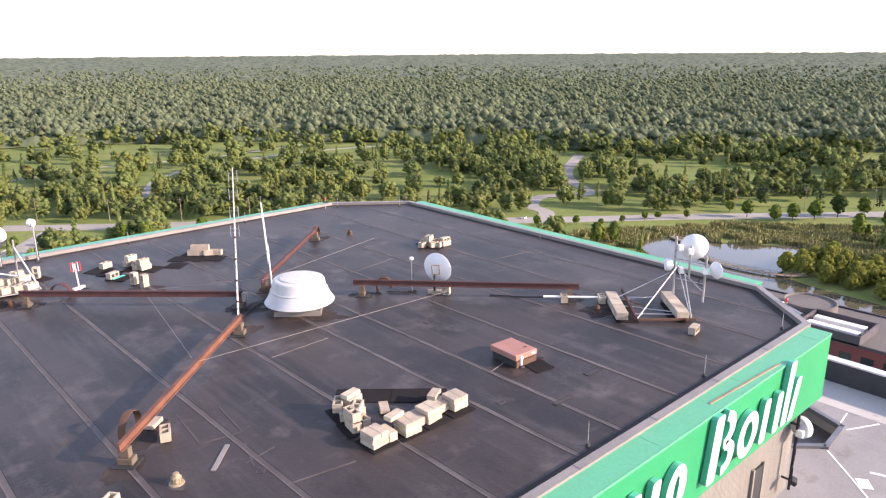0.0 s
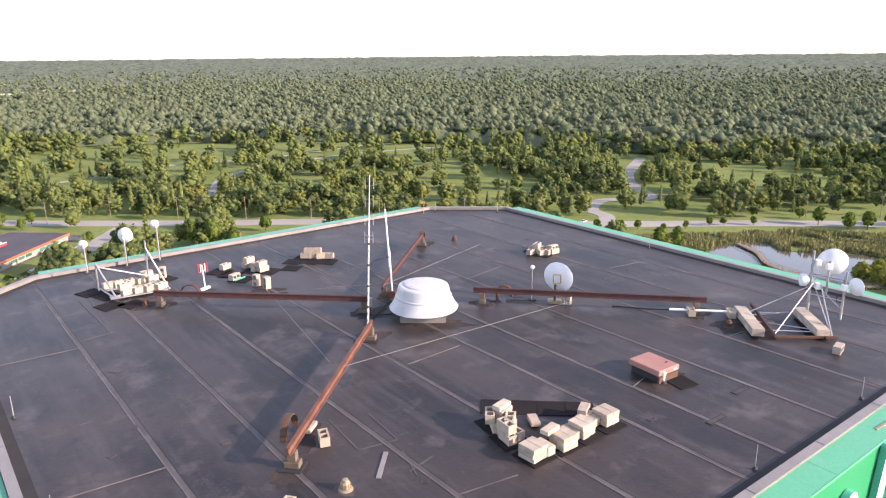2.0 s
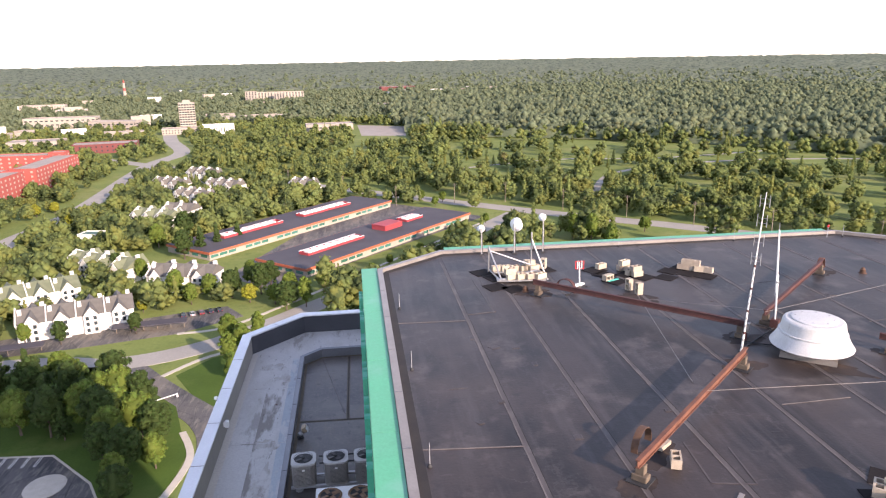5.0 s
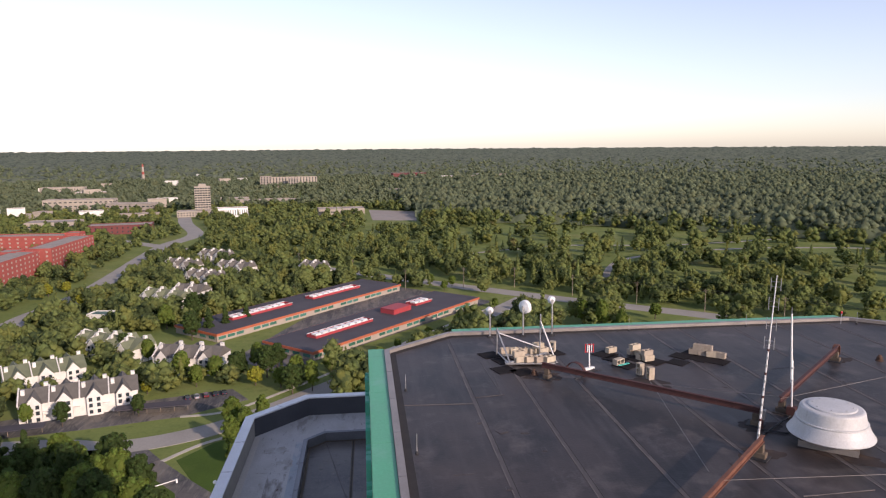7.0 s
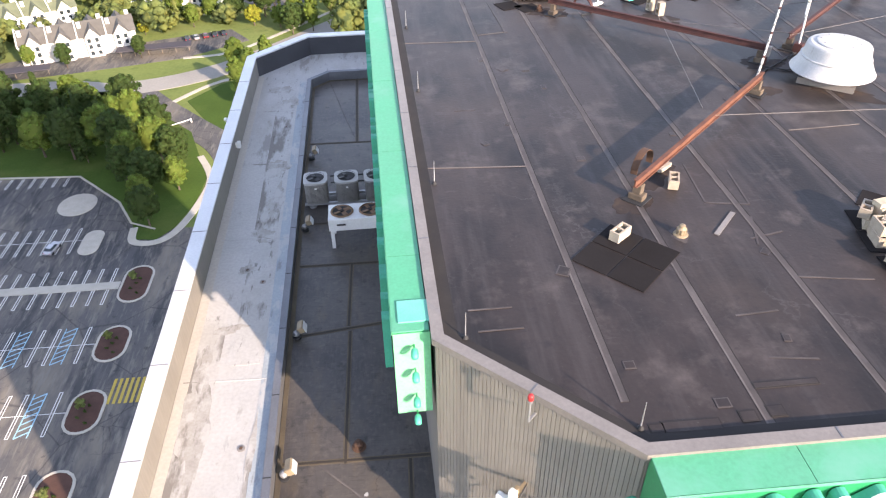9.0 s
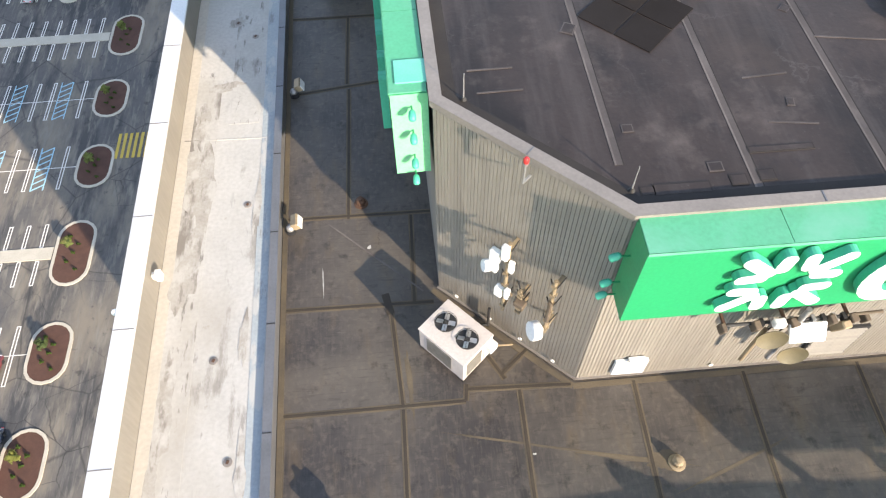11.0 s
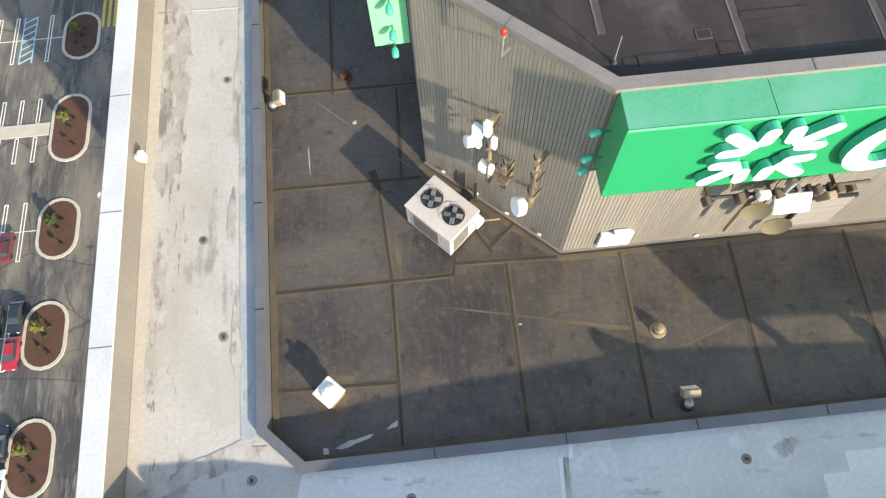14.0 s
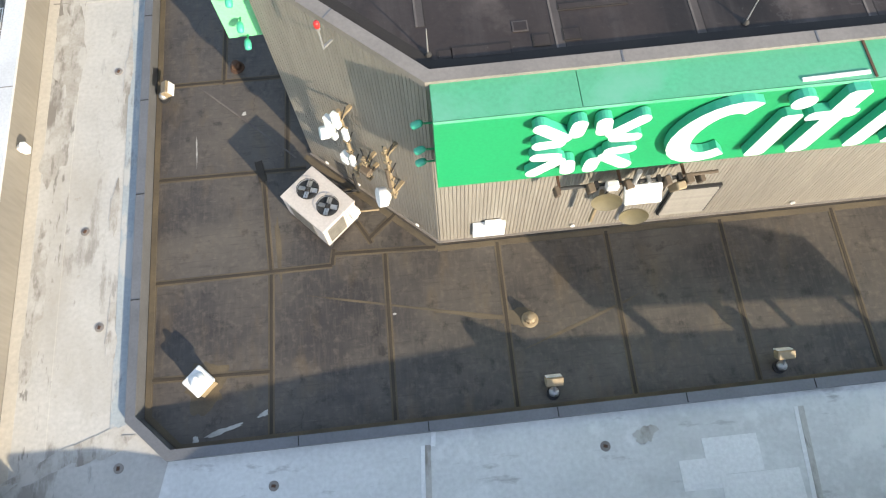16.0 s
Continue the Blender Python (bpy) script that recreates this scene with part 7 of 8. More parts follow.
def mall(x, y, w, d, rz, screens):
    ob = thing("mall_building", "long low mall with dark flat roof and orange fascia", "commercial building", (x, y, GROUND_Z), rz)
    h = 3.4
    part("wall", B((0, 0, h / 2 - 0.5), (w - 1.2, d - 1.2, h + 1)), M["cream"], ob)
    part("fascia", B((0, 0, h + 0.1), (w, d, 1.1)), M["orange"], ob)
    part("stripe", B((0, 0, h - 0.55), (w - 0.3, d - 0.3, 0.22)), M["cream"], ob)
    part("roof", B((0, 0, h + 0.66), (w - 0.5, d - 0.5, 0.04)), M["roof_dark"], ob)
    src = None
    for side in (-1, 1):
        for k in range(int(w / 5.2)):
            if k % 4 == 3:
                continue
            u = -w / 2 + 3.5 + 5.2 * k
            if src is None:
                src = o = part("window", B((0, 0, 0), (4.2, 0.2, 1.3)), M["glass_green"], ob)
            else:
                o = src.copy()
                scene.collection.objects.link(o)
            o.location = (u, side * (d / 2 - 0.58), 1.75)
    for k in range(4):
        o = src.copy()
        scene.collection.objects.link(o)
        o.matrix_basis = pose(-w / 2 + 0.58, -d / 2 + 4.5 + k * 6.5, 1.75, 0, 0, 90)
    for u, v, sw, sd, full in screens:
        if full:
            part("penthouse", B((u, v, h + 1.9), (sw, sd, 2.5)), M["crimson"], ob)
            part("penthouse_roof", B((u, v, h + 3.2), (sw + 0.3, sd + 0.3, 0.15)), M["crimson"], ob)
            continue
        for s in (-1, 1):
            part("screen", B((u, v + s * sd / 2, h + 1.3), (sw, 0.25, 1.3)), M["crimson"], ob)
            part("screen", B((u + s * sw / 2, v, h + 1.3), (0.25, sd, 1.3)), M["crimson"], ob)
            part("cap", B((u, v + s * sd / 2, h + 1.98), (sw + 0.4, 0.5, 0.12)), M["white"], ob)
        for k in range(int(sw / 4.5)):
            part("roof_unit", B((u - sw / 2 + 3 + 4.5 * k, v, h + 1.5), (3.2, sd * 0.5, 1.4), bevel=0.1), M["white"], ob)
    clear_box(x, y, w, d, rz, 6)
    return ob


mall(-45.5, 380, 139, 32, 50.4, [(-28, 2, 40, 6, False), (28, 2, 40, 6, False)])
mall(-0.4, 341.4, 129, 32, 48.9, [(-30, 1, 38, 6, False), (12, 2, 14, 9, True), (34, 4, 14, 7, False)])


def gable_roof(bm, w, d, z0, z1, x=0.0, y=0.0, over=0.4, along="x"):
    """A pitched roof solid; its ridge runs along x or y."""
    w, d = w + 2 * over, d + 2 * over
    if along == "x":
        pts = [(-w / 2, -d / 2, z0), (w / 2, -d / 2, z0), (w / 2, d / 2, z0), (-w / 2, d / 2, z0), (-w / 2, 0, z1), (w / 2, 0, z1)]
        fs = [(0, 1, 5, 4), (2, 3, 4, 5), (1, 2, 5), (3, 0, 4), (3, 2, 1, 0)]
    else:
        pts = [(-w / 2, -d / 2, z0), (w / 2, -d / 2, z0), (w / 2, d / 2, z0), (-w / 2, d / 2, z0), (0, -d / 2, z1), (0, d / 2, z1)]
        fs = [(0, 4, 5, 3), (1, 2, 5, 4), (0, 1, 4), (2, 3, 5), (3, 2, 1, 0)]
    vs = [bm.verts.new((px + x, py + y, pz)) for px, py, pz in pts]
    for f in fs:
        bm.faces.new([vs[k] for k in f])
    return bm


def condo(x, y, rz, n, roof, label):
    """A row of white apartments with cross gables and chimneys."""
    ob = thing("apartment_house", label, "apartment house", (x, y, GROUND_Z), rz)
    uw, d, h = 9.0, 13.0, 6.4
    w = n * uw
    body = part("wall", B((0, 0, h / 2 - 0.5), (w, d, h + 1)), M["house_white"], ob)
    top = part("roof", gable_roof(bmesh.new(), w, d, h, h + 3.6), roof, ob)
    wsrc = None
    for k in range(n):
        u = -w / 2 + uw * (k + 0.5)
        for s in (-1, 1):
            part("bay", B((u, s * (d / 2 + 0.7), h / 2 - 0.5), (4.8, 1.6, h + 1.0)), M["house_white"], ob)
            bm = bmesh.new()
            vs = [bm.verts.new((u + a, s * (d / 2 + b), c)) for a, b, c in ((-2.4, 1.5, h), (2.4, 1.5, h), (0, 1.5, h + 3.0), (-2.4, 1.3, h), (2.4, 1.3, h), (0, 1.3, h + 3.0))]
            for f in ((0, 1, 2), (5, 4, 3), (0, 3, 4, 1), (1, 4, 5, 2), (2, 5, 3, 0)):
                bm.faces.new([vs[i] for i in f])
            bmesh.ops.recalc_face_normals(bm, faces=bm.faces)
            part("gable", bm, M["house_white"], ob)
            part("gable_roof", gable_roof(bmesh.new(), 5.0, d / 2 + 1.2, h + 0.05, h + 3.3, u, s * (d / 4 + 0.5), 0.25, "y"), roof, ob)
            for fz in (1.4, 3.6, 5.6):
                for du in (-1.2, 1.2):
                    if wsrc is None:
                        wsrc = o = part("window", B((0, 0, 0), (1.1, 0.14, 1.3)), M["glass"], body)
                    else:
                        o = wsrc.copy()
                        scene.collection.objects.link(o)
                    o.location = (u + du, s * (d / 2 + 1.52), fz)
            part("balcony", B((u + 3.5, s * (d / 2 + 0.6), 3.2), (2.0, 1.2, 0.9)), M["house_white"], body)
        bm = bmesh.new()
        vs = [bm.verts.new((u - uw / 2 + a, b, c)) for a in (-0.2, 0.2) for b, c in ((-d / 2 - 0.5, h - 0.2), (d / 2 + 0.5, h - 0.2), (d / 2 + 0.5, h + 0.45), (0, h + 4.2), (-d / 2 - 0.5, h + 0.45))]
        bm.faces.new(vs[:5][::-1])
        bm.faces.new(vs[5:])
        for q in range(5):
            bm.faces.new((vs[q], vs[(q + 1) % 5], vs[5 + (q + 1) % 5], vs[5 + q]))
        bmesh.ops.recalc_face_normals(bm, faces=bm.faces)
        part("party_wall", bm, M["house_white"], ob)
        part("chimney", B((u + 3.4, 1.8, h + 3.0), (1.3, 1.3, 3.0)), M["house_white"], top)
        part("chimney", B((u - 3.2, -2.2, h + 2.6), (1.2, 1.2, 2.6)), M["house_white"], top)
    clear_box(x, y, w, d + 3, rz, 4.5)
    return ob


wl = "white clapboard apartment row with %s gable roofs and chimneys"
for x, y, rz, n, roof in ((-106, 237, 20, 4, 0), (-130, 264, 31, 3, 1), (-117, 300, -31, 4, 1), (-79, 279, -14, 3, 0), (-122, 396, -30, 3, 1), (-112, 411, -21, 2, 0), (-115, 457, -40, 3, 0), (-142, 506, -35, 3, 0),
                          (-128, 549, -37, 3, 0), (-102, 492, -35, 3, 0), (-47, 484, -44, 2, 0), (-168, 268, 30, 2, 1)):
    condo(x, y, rz, n, M["shingle_grey"] if roof == 0 else M["shingle_green"], wl % ("grey" if roof == 0 else "green-grey"))
block_house("club_house", "small low pavilion with a teal roof", -145, 366, 15, 9, 4, -10, M["house_white"], mat("teal_roof", (0.09, 0.17, 0.15), rough=0.7))
for x, y, w, d, rz in ((-80, 231, 24, 5, 8), (-122, 215, 26, 5, 12)):
    ob = thing("carport", "long dark flat carport roof on posts", "carport", (x, y, GROUND_Z), rz)
    part("roof", B((0, 0, 2.6), (w, d, 0.25)), M["roof_dark"], ob)
    for k in range(6):
        part("post", B((-w / 2 + 1 + k * (w - 2) / 5, 0, 1.25), (0.15, 0.15, 2.5)), M["wood"], ob)

# red brick dormitory wings
for x, y, w, d, h, rz, c, sc in ((-247.5, 560, 18, 78, 17, 0, 3, 14), (-251, 484, 18, 52, 17, 0, 3, 9), (-263, 514, 14, 16, 17, 0, 2, 2), (-308, 607, 102, 18, 17, 0, 16, 3), (-336, 560, 18, 60, 24, 0, 3, 10), (-256, 606, 12, 12, 19, 0, 2, 2)):
    ob = block_house("brick_hall", "six-storey red brick hall with white-framed windows", x, y, w, d, h, rz, M["brick"], M["roof_tan"], 5, c, sc, M["cream"], ww=1.6, wh=1.4)
block_house("brick_school", "low red brick building with a pale roof", -272, 760, 62, 26, 9, 12, M["brick_dark"], M["roof_tan"], 2, 12, 5)
# offices and towers in the distance
ob = block_house("office_tower", "cream concrete office tower with rows of windows", -234, 957, 20, 19, 37, 12, M["cream"], M["roof_tan"], 11, 6, 6, M["glass"], ww=2.6, wh=1.7, z0=3)
part("penthouse", B((0, 0, 38.9), (9, 8, 4)), M["cream"], ob)
block_house("office_podium", "low cream podium beside the office tower", -236, 934, 50, 24, 7, 12, M["cream"], M["roof_tan"], 2, 14, 6)
block_house("white_office", "white office block with tall window strips", -190, 922, 40, 20, 11, 12, M["white"], M["roof_tan"], 1, 14, 6, M["glass"], ww=0.9, wh=7.0, z0=2)
block_house("cream_office", "long cream office block on a slope", -420, 1030, 92, 26, 17, 6, M["cream"], M["roof_tan"], 3, 14, 4, ww=3.5)
block_house("brown_office", "long tan office block", -340, 1000, 62, 26, 13, -8, M["roof_tan"], M["cream"], 2, 10, 4, ww=3.5)
block_house("grey_office", "long low pale grey building", -620, 1450, 80, 24, 12, 10, M["cream"], M["roof_tan"], 2, 16, 5)
for x, y, w, h in ((-240, 1545, 24, 25), (-182, 1545, 22, 21), (-186, 1580, 104, 22)):
    block_house("apartment_tower", "brown and cream apartment slab in the trees", x, y, w, 18, h, 8, M["roof_tan"] if w < 30 else M["cream"], M["roof_tan"], 7, 4 if w < 30 else 16, 3, M["glass"], ww=2.4, wh=2.2)
flat_label = "low pale flat-roofed building among the trees"
for x, y, w, d, h, rz in ((44, 1320, 70, 30, 8, 10), (100, 1330, 70, 26, 8, 12), (330, 1310, 80, 40, 8, -8), (385, 1290, 40, 16, 7, -8), (-50, 930, 60, 26, 8, 8), (-138, 1118, 60, 24, 7, 14), (-200, 1100, 40, 22, 8, 10), (-160, 1130, 40, 16, 7, 10),
                          (-362, 812, 54, 30, 8, 10), (85, 1890, 90, 40, 16, 8), (250, 1880, 60, 30, 9, 0), (185, 1760, 50, 26, 8, 5), (-45, 2030, 90, 30, 8, 6), (-230, 1150, 44, 22, 8, 10), (925, 755, 34, 18, 11, -40), (322, 1350, 100, 44, 9, -10),
                          (392, 1325, 50, 20, 8, -12), (505, 1990, 60, 30, 10, -10), (424, 1960, 60, 26, 9, -10), (472, 1725, 40, 20, 8, -10), (150, 1800, 50, 30, 9, 6), (215, 1820, 60, 26, 8, 4), (-520, 1340, 60, 26, 9, 10), (-300, 905, 46, 18, 7, 12)):
    block_house("low_building", flat_label, x, y, w, d, h, rz, M["brick_dark"] if h == 16 else M["cream"], M["house_white"] if h == 9 else M["roof_tan"], 1, 5, 2, M["glass"], ww=4.0, wh=1.6)
slab("far_lot", [(-8, 845), (45, 832), (50, 950), (-14, 985)], 0.06, M["roof_tan"], "wide pale gravel lot before the woods", "parking lot")
CLEAR.append([(-16, 735), (44, 720), (56, 955), (-20, 992)])
hr = np.random.default_rng(21)
for k in range(34):
    x, y = (hr.uniform(-760, -330), hr.uniform(900, 2050)) if k % 3 else (hr.uniform(60, 330), hr.uniform(1650, 2000))
    block_house("far_house", "small distant pale-walled house among the trees", x, y, hr.uniform(14, 34), hr.uniform(10, 18), hr.uniform(8, 15), hr.uniform(0, 90), M["cream"] if k % 2 else M["house_white"], M["roof_tan"] if k % 3 else M["brick_dark"])
ob = thing("water_tower", "tall striped tower far off in the woods", "tower", (-606, 1891, GROUND_Z))
part("shaft", lathe(bmesh.new(), [(5, 0), (3, 24), (2.5, 38), (2, 40)], seg=16), M["cream"], ob)
part("band", lathe(bmesh.new(), [(3.6, 20), (3.3, 26), (2.9, 27)], seg=16), M["brick"], ob)
part("head", lathe(bmesh.new(), [(2, 39), (2.4, 41), (2, 44), (1, 46)], seg=16), M["brick"], ob)

# ---------------------------------------------------------------- brick annex by the pond
AZ = -55.0
ANNEX = [(159, -60), (182, -60), (182, 78), (159, 78)]
ob = thing("brick_annex", "dark red brick annex with a grey-brown flat roof", "office building")
part("wall", prism(bmesh.new(), ANNEX, GROUND_Z - 1, AZ - 0.4), M["brick_dark"], ob)
part("roof", prism(bmesh.new(), offset_poly(ANNEX, -0.5), AZ - 0.4, AZ - 0.1), M["roof_grey"], ob)
n_ = len(ANNEX)
for k in range(n_):
    a, b = ANNEX[k], ANNEX[(k + 1) % n_]
    part("parapet", strip(bmesh.new(), a, b, 0.5, AZ - 0.4, AZ + 0.25), M["roof_dark"], ob)
wsrc = None
for k in (3, 2):
    a, b = Vector(ANNEX[k]), Vector(ANNEX[(k + 1) % n_])
    d = (b - a).normalized()
    nn = Vector((d.y, -d.x))
    m = int((b - a).length / 4.4)
    for f in range(6):
        for c in range(m):
            p = a.lerp(b, (c + 0.5) / m) + nn * 0.02
            if wsrc is None:
                wsrc = o = part("window", B((0, 0, 0), (2.5, 0.2, 1.9)), M["glass"], ob)
            else:
                o = wsrc.copy()
                scene.collection.objects.link(o)
            o.matrix_basis = pose(p.x, p.y, AZ - 3.2 - 4.1 * f, 0, 0, math.degrees(math.atan2(d.y, d.x)))
part("rotunda", lathe(bmesh.new(), [(6.2, AZ - 0.3), (6.2, AZ + 1.9), (5.8, AZ + 1.95), (5.6, AZ + 1.5), (1.0, AZ + 1.52)], (175.5, 54.5, 0), 40), M["roof_grey"], ob)
for c, s in (((158.9, 44.4), (0.3, 13.4)), ((170.3, 44.4), (0.3, 13.4)), ((164.6, 37.8), (11.2, 0.3)), ((164.6, 51.0), (11.2, 0.3))):
    part("screen_wall", B((*c, AZ + 1.0), (*s, 2.2)), M["roof_dark"], ob, "dark metal equipment screen")
for x in (162.2, 166.6):
    part("chiller", B((x, 44.4, AZ + 0.9), (2.2, 11.0, 1.7), bevel=0.12), M["house_white"], ob)
    for k in range(4):
        part("seam_strip", B((x, 40.6 + 2.5 * k, AZ + 1.76), (2.1, 0.08, 0.04)), M["cap_grey"], ob)
part("air_handler", B((169, 62, AZ + 0.9), (2.6, 7.0, 1.9), bevel=0.12), M["house_white"], ob)
part("duct", tube(bmesh.new(), (166, 52.5, AZ + 0.8), (170, 58.5, AZ + 0.8), 0.7, seg=12), M["galv"], ob)
part("duct", tube(bmesh.new(), (172.5, 64, AZ + 0.7), (176, 68, AZ + 0.7), 0.6, seg=12), M["galv"], ob)

# boardwalk
ob = thing("boardwalk", "grey timber boardwalk on posts across the pond", "boardwalk")
bl = smooth_line([(304, 166), (296, 152), (284, 141), (279, 130), (278, 116), (281, 102), (288, 96)], 5)
for p, q in zip(bl, bl[1:]):
    part("deck", beam(bmesh.new(), (*p, GROUND_Z + 0.8), (*q, GROUND_Z + 0.8), 2.4, 0.25), M["wood"], ob)
    d = (Vector(q) - Vector(p)).normalized()
    s = Vector((-d.y, d.x)) * 1.15
    for sg in (-1, 1):
        a, b = Vector(p) + s * sg, Vector(q) + s * sg
        part("rail", beam(bmesh.new(), (*a, GROUND_Z + 1.9), (*b, GROUND_Z + 1.9), 0.12, 0.12), M["wood"], ob)
        part("post", beam(bmesh.new(), (*a, GROUND_Z - 0.5), (*a, GROUND_Z + 1.95), 0.18, 0.18), M["wood"], ob)

# ---------------------------------------------------------------- parking lot
M["paint_white"] = mat("white_road_paint", (0.70, 0.68, 0.64), (0.56, 0.54, 0.51), 0.8, scale=0.5, fine=4, bump=0)
M["paint_blue"] = mat("blue_road_paint", (0.26, 0.46, 0.56), (0.32, 0.50, 0.58), 0.8, scale=0.5, fine=4, bump=0)
M["paint_yellow"] = mat("yellow_road_paint", (0.50, 0.36, 0.06), (0.42, 0.31, 0.07), 0.8, scale=0.5, fine=4, bump=0)
M["lawn"] = mat("watered_lawn", (0.062, 0.105, 0.02), (0.045, 0.08, 0.016), 0.95, scale=0.08, fine=2.0, bump=0.3, spec=0.1, bump_dist=0.1, layers=(dict(c=(0.10, 0.125, 0.032), s=0.06, lo=0.52, hi=0.66, a=0.6),))
M["kerb"] = mat("kerb_concrete", (0.46, 0.42, 0.35), (0.38, 0.35, 0.29), 0.85, scale=0.5, fine=5, bump=0.1)
M["mulch"] = mat("brown_mulch", (0.085, 0.04, 0.028), (0.06, 0.028, 0.02), 0.95, scale=0.8, fine=6, bump=0.5)
LZ = GROUND_Z + 0.06
lot_ob = bpy.data.objects["parking_lot"]


def hairpin(l, w=0.46, t=0.15):
    bm = bmesh.new()
    for s in (-1, 1):
        box(bm, (s * w / 2, 0, 0), (t, l, 0.02))
        box(bm, (0, s * (l / 2 - t / 2), 0), (w - t, t, 0.02))
    return bm


def lay(proto, x, y, rz=0):
    o = proto.copy()
    scene.collection.objects.link(o)
    o.matrix_basis = pose(x, y, LZ + 0.012, 0, 0, rz)
    return o


long_, short_ = part("stall_line", hairpin(9.2), M["paint_white"], lot_ob), part("stall_line", hairpin(4.4), M["paint_white"], lot_ob)
long_.matrix_basis = pose(-61, 9, LZ + 0.012)
short_.matrix_basis = pose(-61, 149, LZ + 0.012)
hatch = bmesh.new()
for k in range(7):
    box(hatch, (0, -4 + 1.33 * k, 0), (2.4, 0.22, 0.02), 30)
for s in (-1, 1):
    box(hatch, (s * 1.0, 0, 0), (0.16, 9.2, 0.02))
hatch_ = part("hatched_bay", hatch, M["paint_blue"], lot_ob)
hatch_.matrix_basis = pose(-64, 74.7, LZ + 0.014)
for y, lots, walkway in ((9, 28, 0), (25, 28, 0), (40.6, 28, 0), (57.5, 28, 1), (74.7, 28, 0), (90.5, 28, 0), (107, 28, 1), (123.5, 22, 0), (-7, 28, 0)):
    x0 = -60.6 if y < 115 else -72.5
    for k in range(lots):
        x = x0 - 2.75 * k
        if y in (74.7, 90.5) and k in (1, 4, 7):
            lay(hatch_, x - 0.6, y)
        elif walkway:
            lay(short_, x, y + 3.4)
            lay(short_, x, y - 3.4)
        else:
            lay(long_, x, y)
    if walkway:
        ob = link_bm("walkway", B((x0 - 36, y, LZ + 0.06), (76, 2.2, 0.14)), M["kerb"])
        tagged(ob, "pale concrete walkway between the parking rows", "walkway", kind="structure")
    else:
        part("row_line", B((x0 - 36, y, LZ + 0.012), (78, 0.12, 0.02)), M["paint_white"], lot_ob)
for k in range(24):
    lay(short_, -82.5 - 2.75 * k, 149)
for k in range(6):
    part("crosswalk_bar", B((-52.2 + 0.95 * k, 78.6, LZ + 0.07), (0.5, 5.6, 0.02)), M["paint_yellow"], lot_ob)


def capsule_plan(cx, cy, w, l, n=8):
    r = w / 2
    pts = []
    for s, a0 in ((1, 0), (-1, math.pi)):
        for k in range(n + 1):
            a = a0 + math.pi * k / n
            pts.append((cx + r * math.cos(a), cy + s * (l / 2 - r) + r * math.sin(a)))
    return pts


def island(x, y, w, l, bed=True):
    ob = thing("parking_island", "rounded kerbed island with brown mulch" if bed else "rounded pale concrete island", "parking island", group="islands in the parking lot")
    if bed:
        o_, i_ = capsule_plan(x, y, w, l), capsule_plan(x, y, w - 0.9, l - 0.9)
        bm = bmesh.new()
        rings = [[bm.verts.new((px, py, z)) for px, py in pl] for pl, z in ((o_, LZ - 0.1), (o_, LZ + 0.16), (i_, LZ + 0.16), (i_, LZ - 0.1))]
        n = len(o_)
        for a, b in zip(rings, rings[1:]):
            for k in range(n):
                bm.faces.new((a[k], a[(k + 1) % n], b[(k + 1) % n], b[k]))
        part("kerb", bm, M["kerb"], ob)
        part("mulch", prism(bmesh.new(), i_, LZ - 0.1, LZ + 0.12), M["mulch"], ob)
        V, F = crown(8, 16, 0.75, 2.4, 0.5, 0.16)
        sh = tri_mesh("sapling", V, F, M["leaf"], ob)
        sh.location = (x - 0.6, y + l * 0.08, LZ + 0.1)
        for k in range(5):
            V, F = crown(3, 8, 0.3, 0.5, 0.1, 0.12)
            sh = tri_mesh("shrub", V, F, M["wood_floor"], ob)
            sh.location = (x + 0.9 * math.cos(k * 2.4), y + l * (-0.28 + 0.13 * k), LZ + 0.1)
    else:
        part("slab", prism(bmesh.new(), capsule_plan(x, y, w, l), LZ - 0.1, LZ + 0.16), M["kerb"], ob)


for y, l in ((107.2, 11.6), (90.3, 9.4), (74.6, 9.4), (57.4, 12.0), (40.6, 9.6), (24.9, 9.6), (8.9, 10.0), (-7.2, 10.0)):
    island(-55.4, y, 6.0, l)
island(-68.7, 122.4, 4.2, 9.0, False)
island(-76.5, 138.0, 8.5, 7.5 + 2, False)
slab("lawn_drive", [(-62, 192), (-54, 178), (-45.5, 164), (-38, 170), (-34, 205), (-40, 213), (-54, 203)], 0.1, M["lawn"], "mown lawn beside the curving drive", "lawn")
slab("lawn_tip", [(-140, 153.5), (-80, 151.5), (-67, 138.5), (-62, 129.5), (-59.2, 122.5), (-55, 122), (-52, 126), (-49, 137), (-48.5, 147), (-57, 172), (-84, 202), (-140, 200)], 0.14, M["lawn"], "mown lawn under the dark trees", "lawn")
ribbon("sidewalk", smooth_line([(-60.8, 127), (-59.8, 121.8), (-55, 121), (-51.2, 125), (-48.2, 136), (-47.6, 147), (-52, 158)]), 1.7, 0.2, M["kerb"], "pale curved sidewalk round the lawn tip", "sidewalk")
ribbon("sidewalk_road", smooth_line([(-70, 226), (-54, 230), (-36, 250), (-16, 275), (25, 327), (60, 372)]), 1.6, 0.12, M["kerb"], "pale sidewalk along the road", "sidewalk")
ribbon("sidewalk_lawn", smooth_line([(-66, 192), (-56, 204), (-40, 214), (-24, 232), (-5, 256)]), 1.6, 0.12, M["kerb"], "pale sidewalk along the road", "sidewalk")
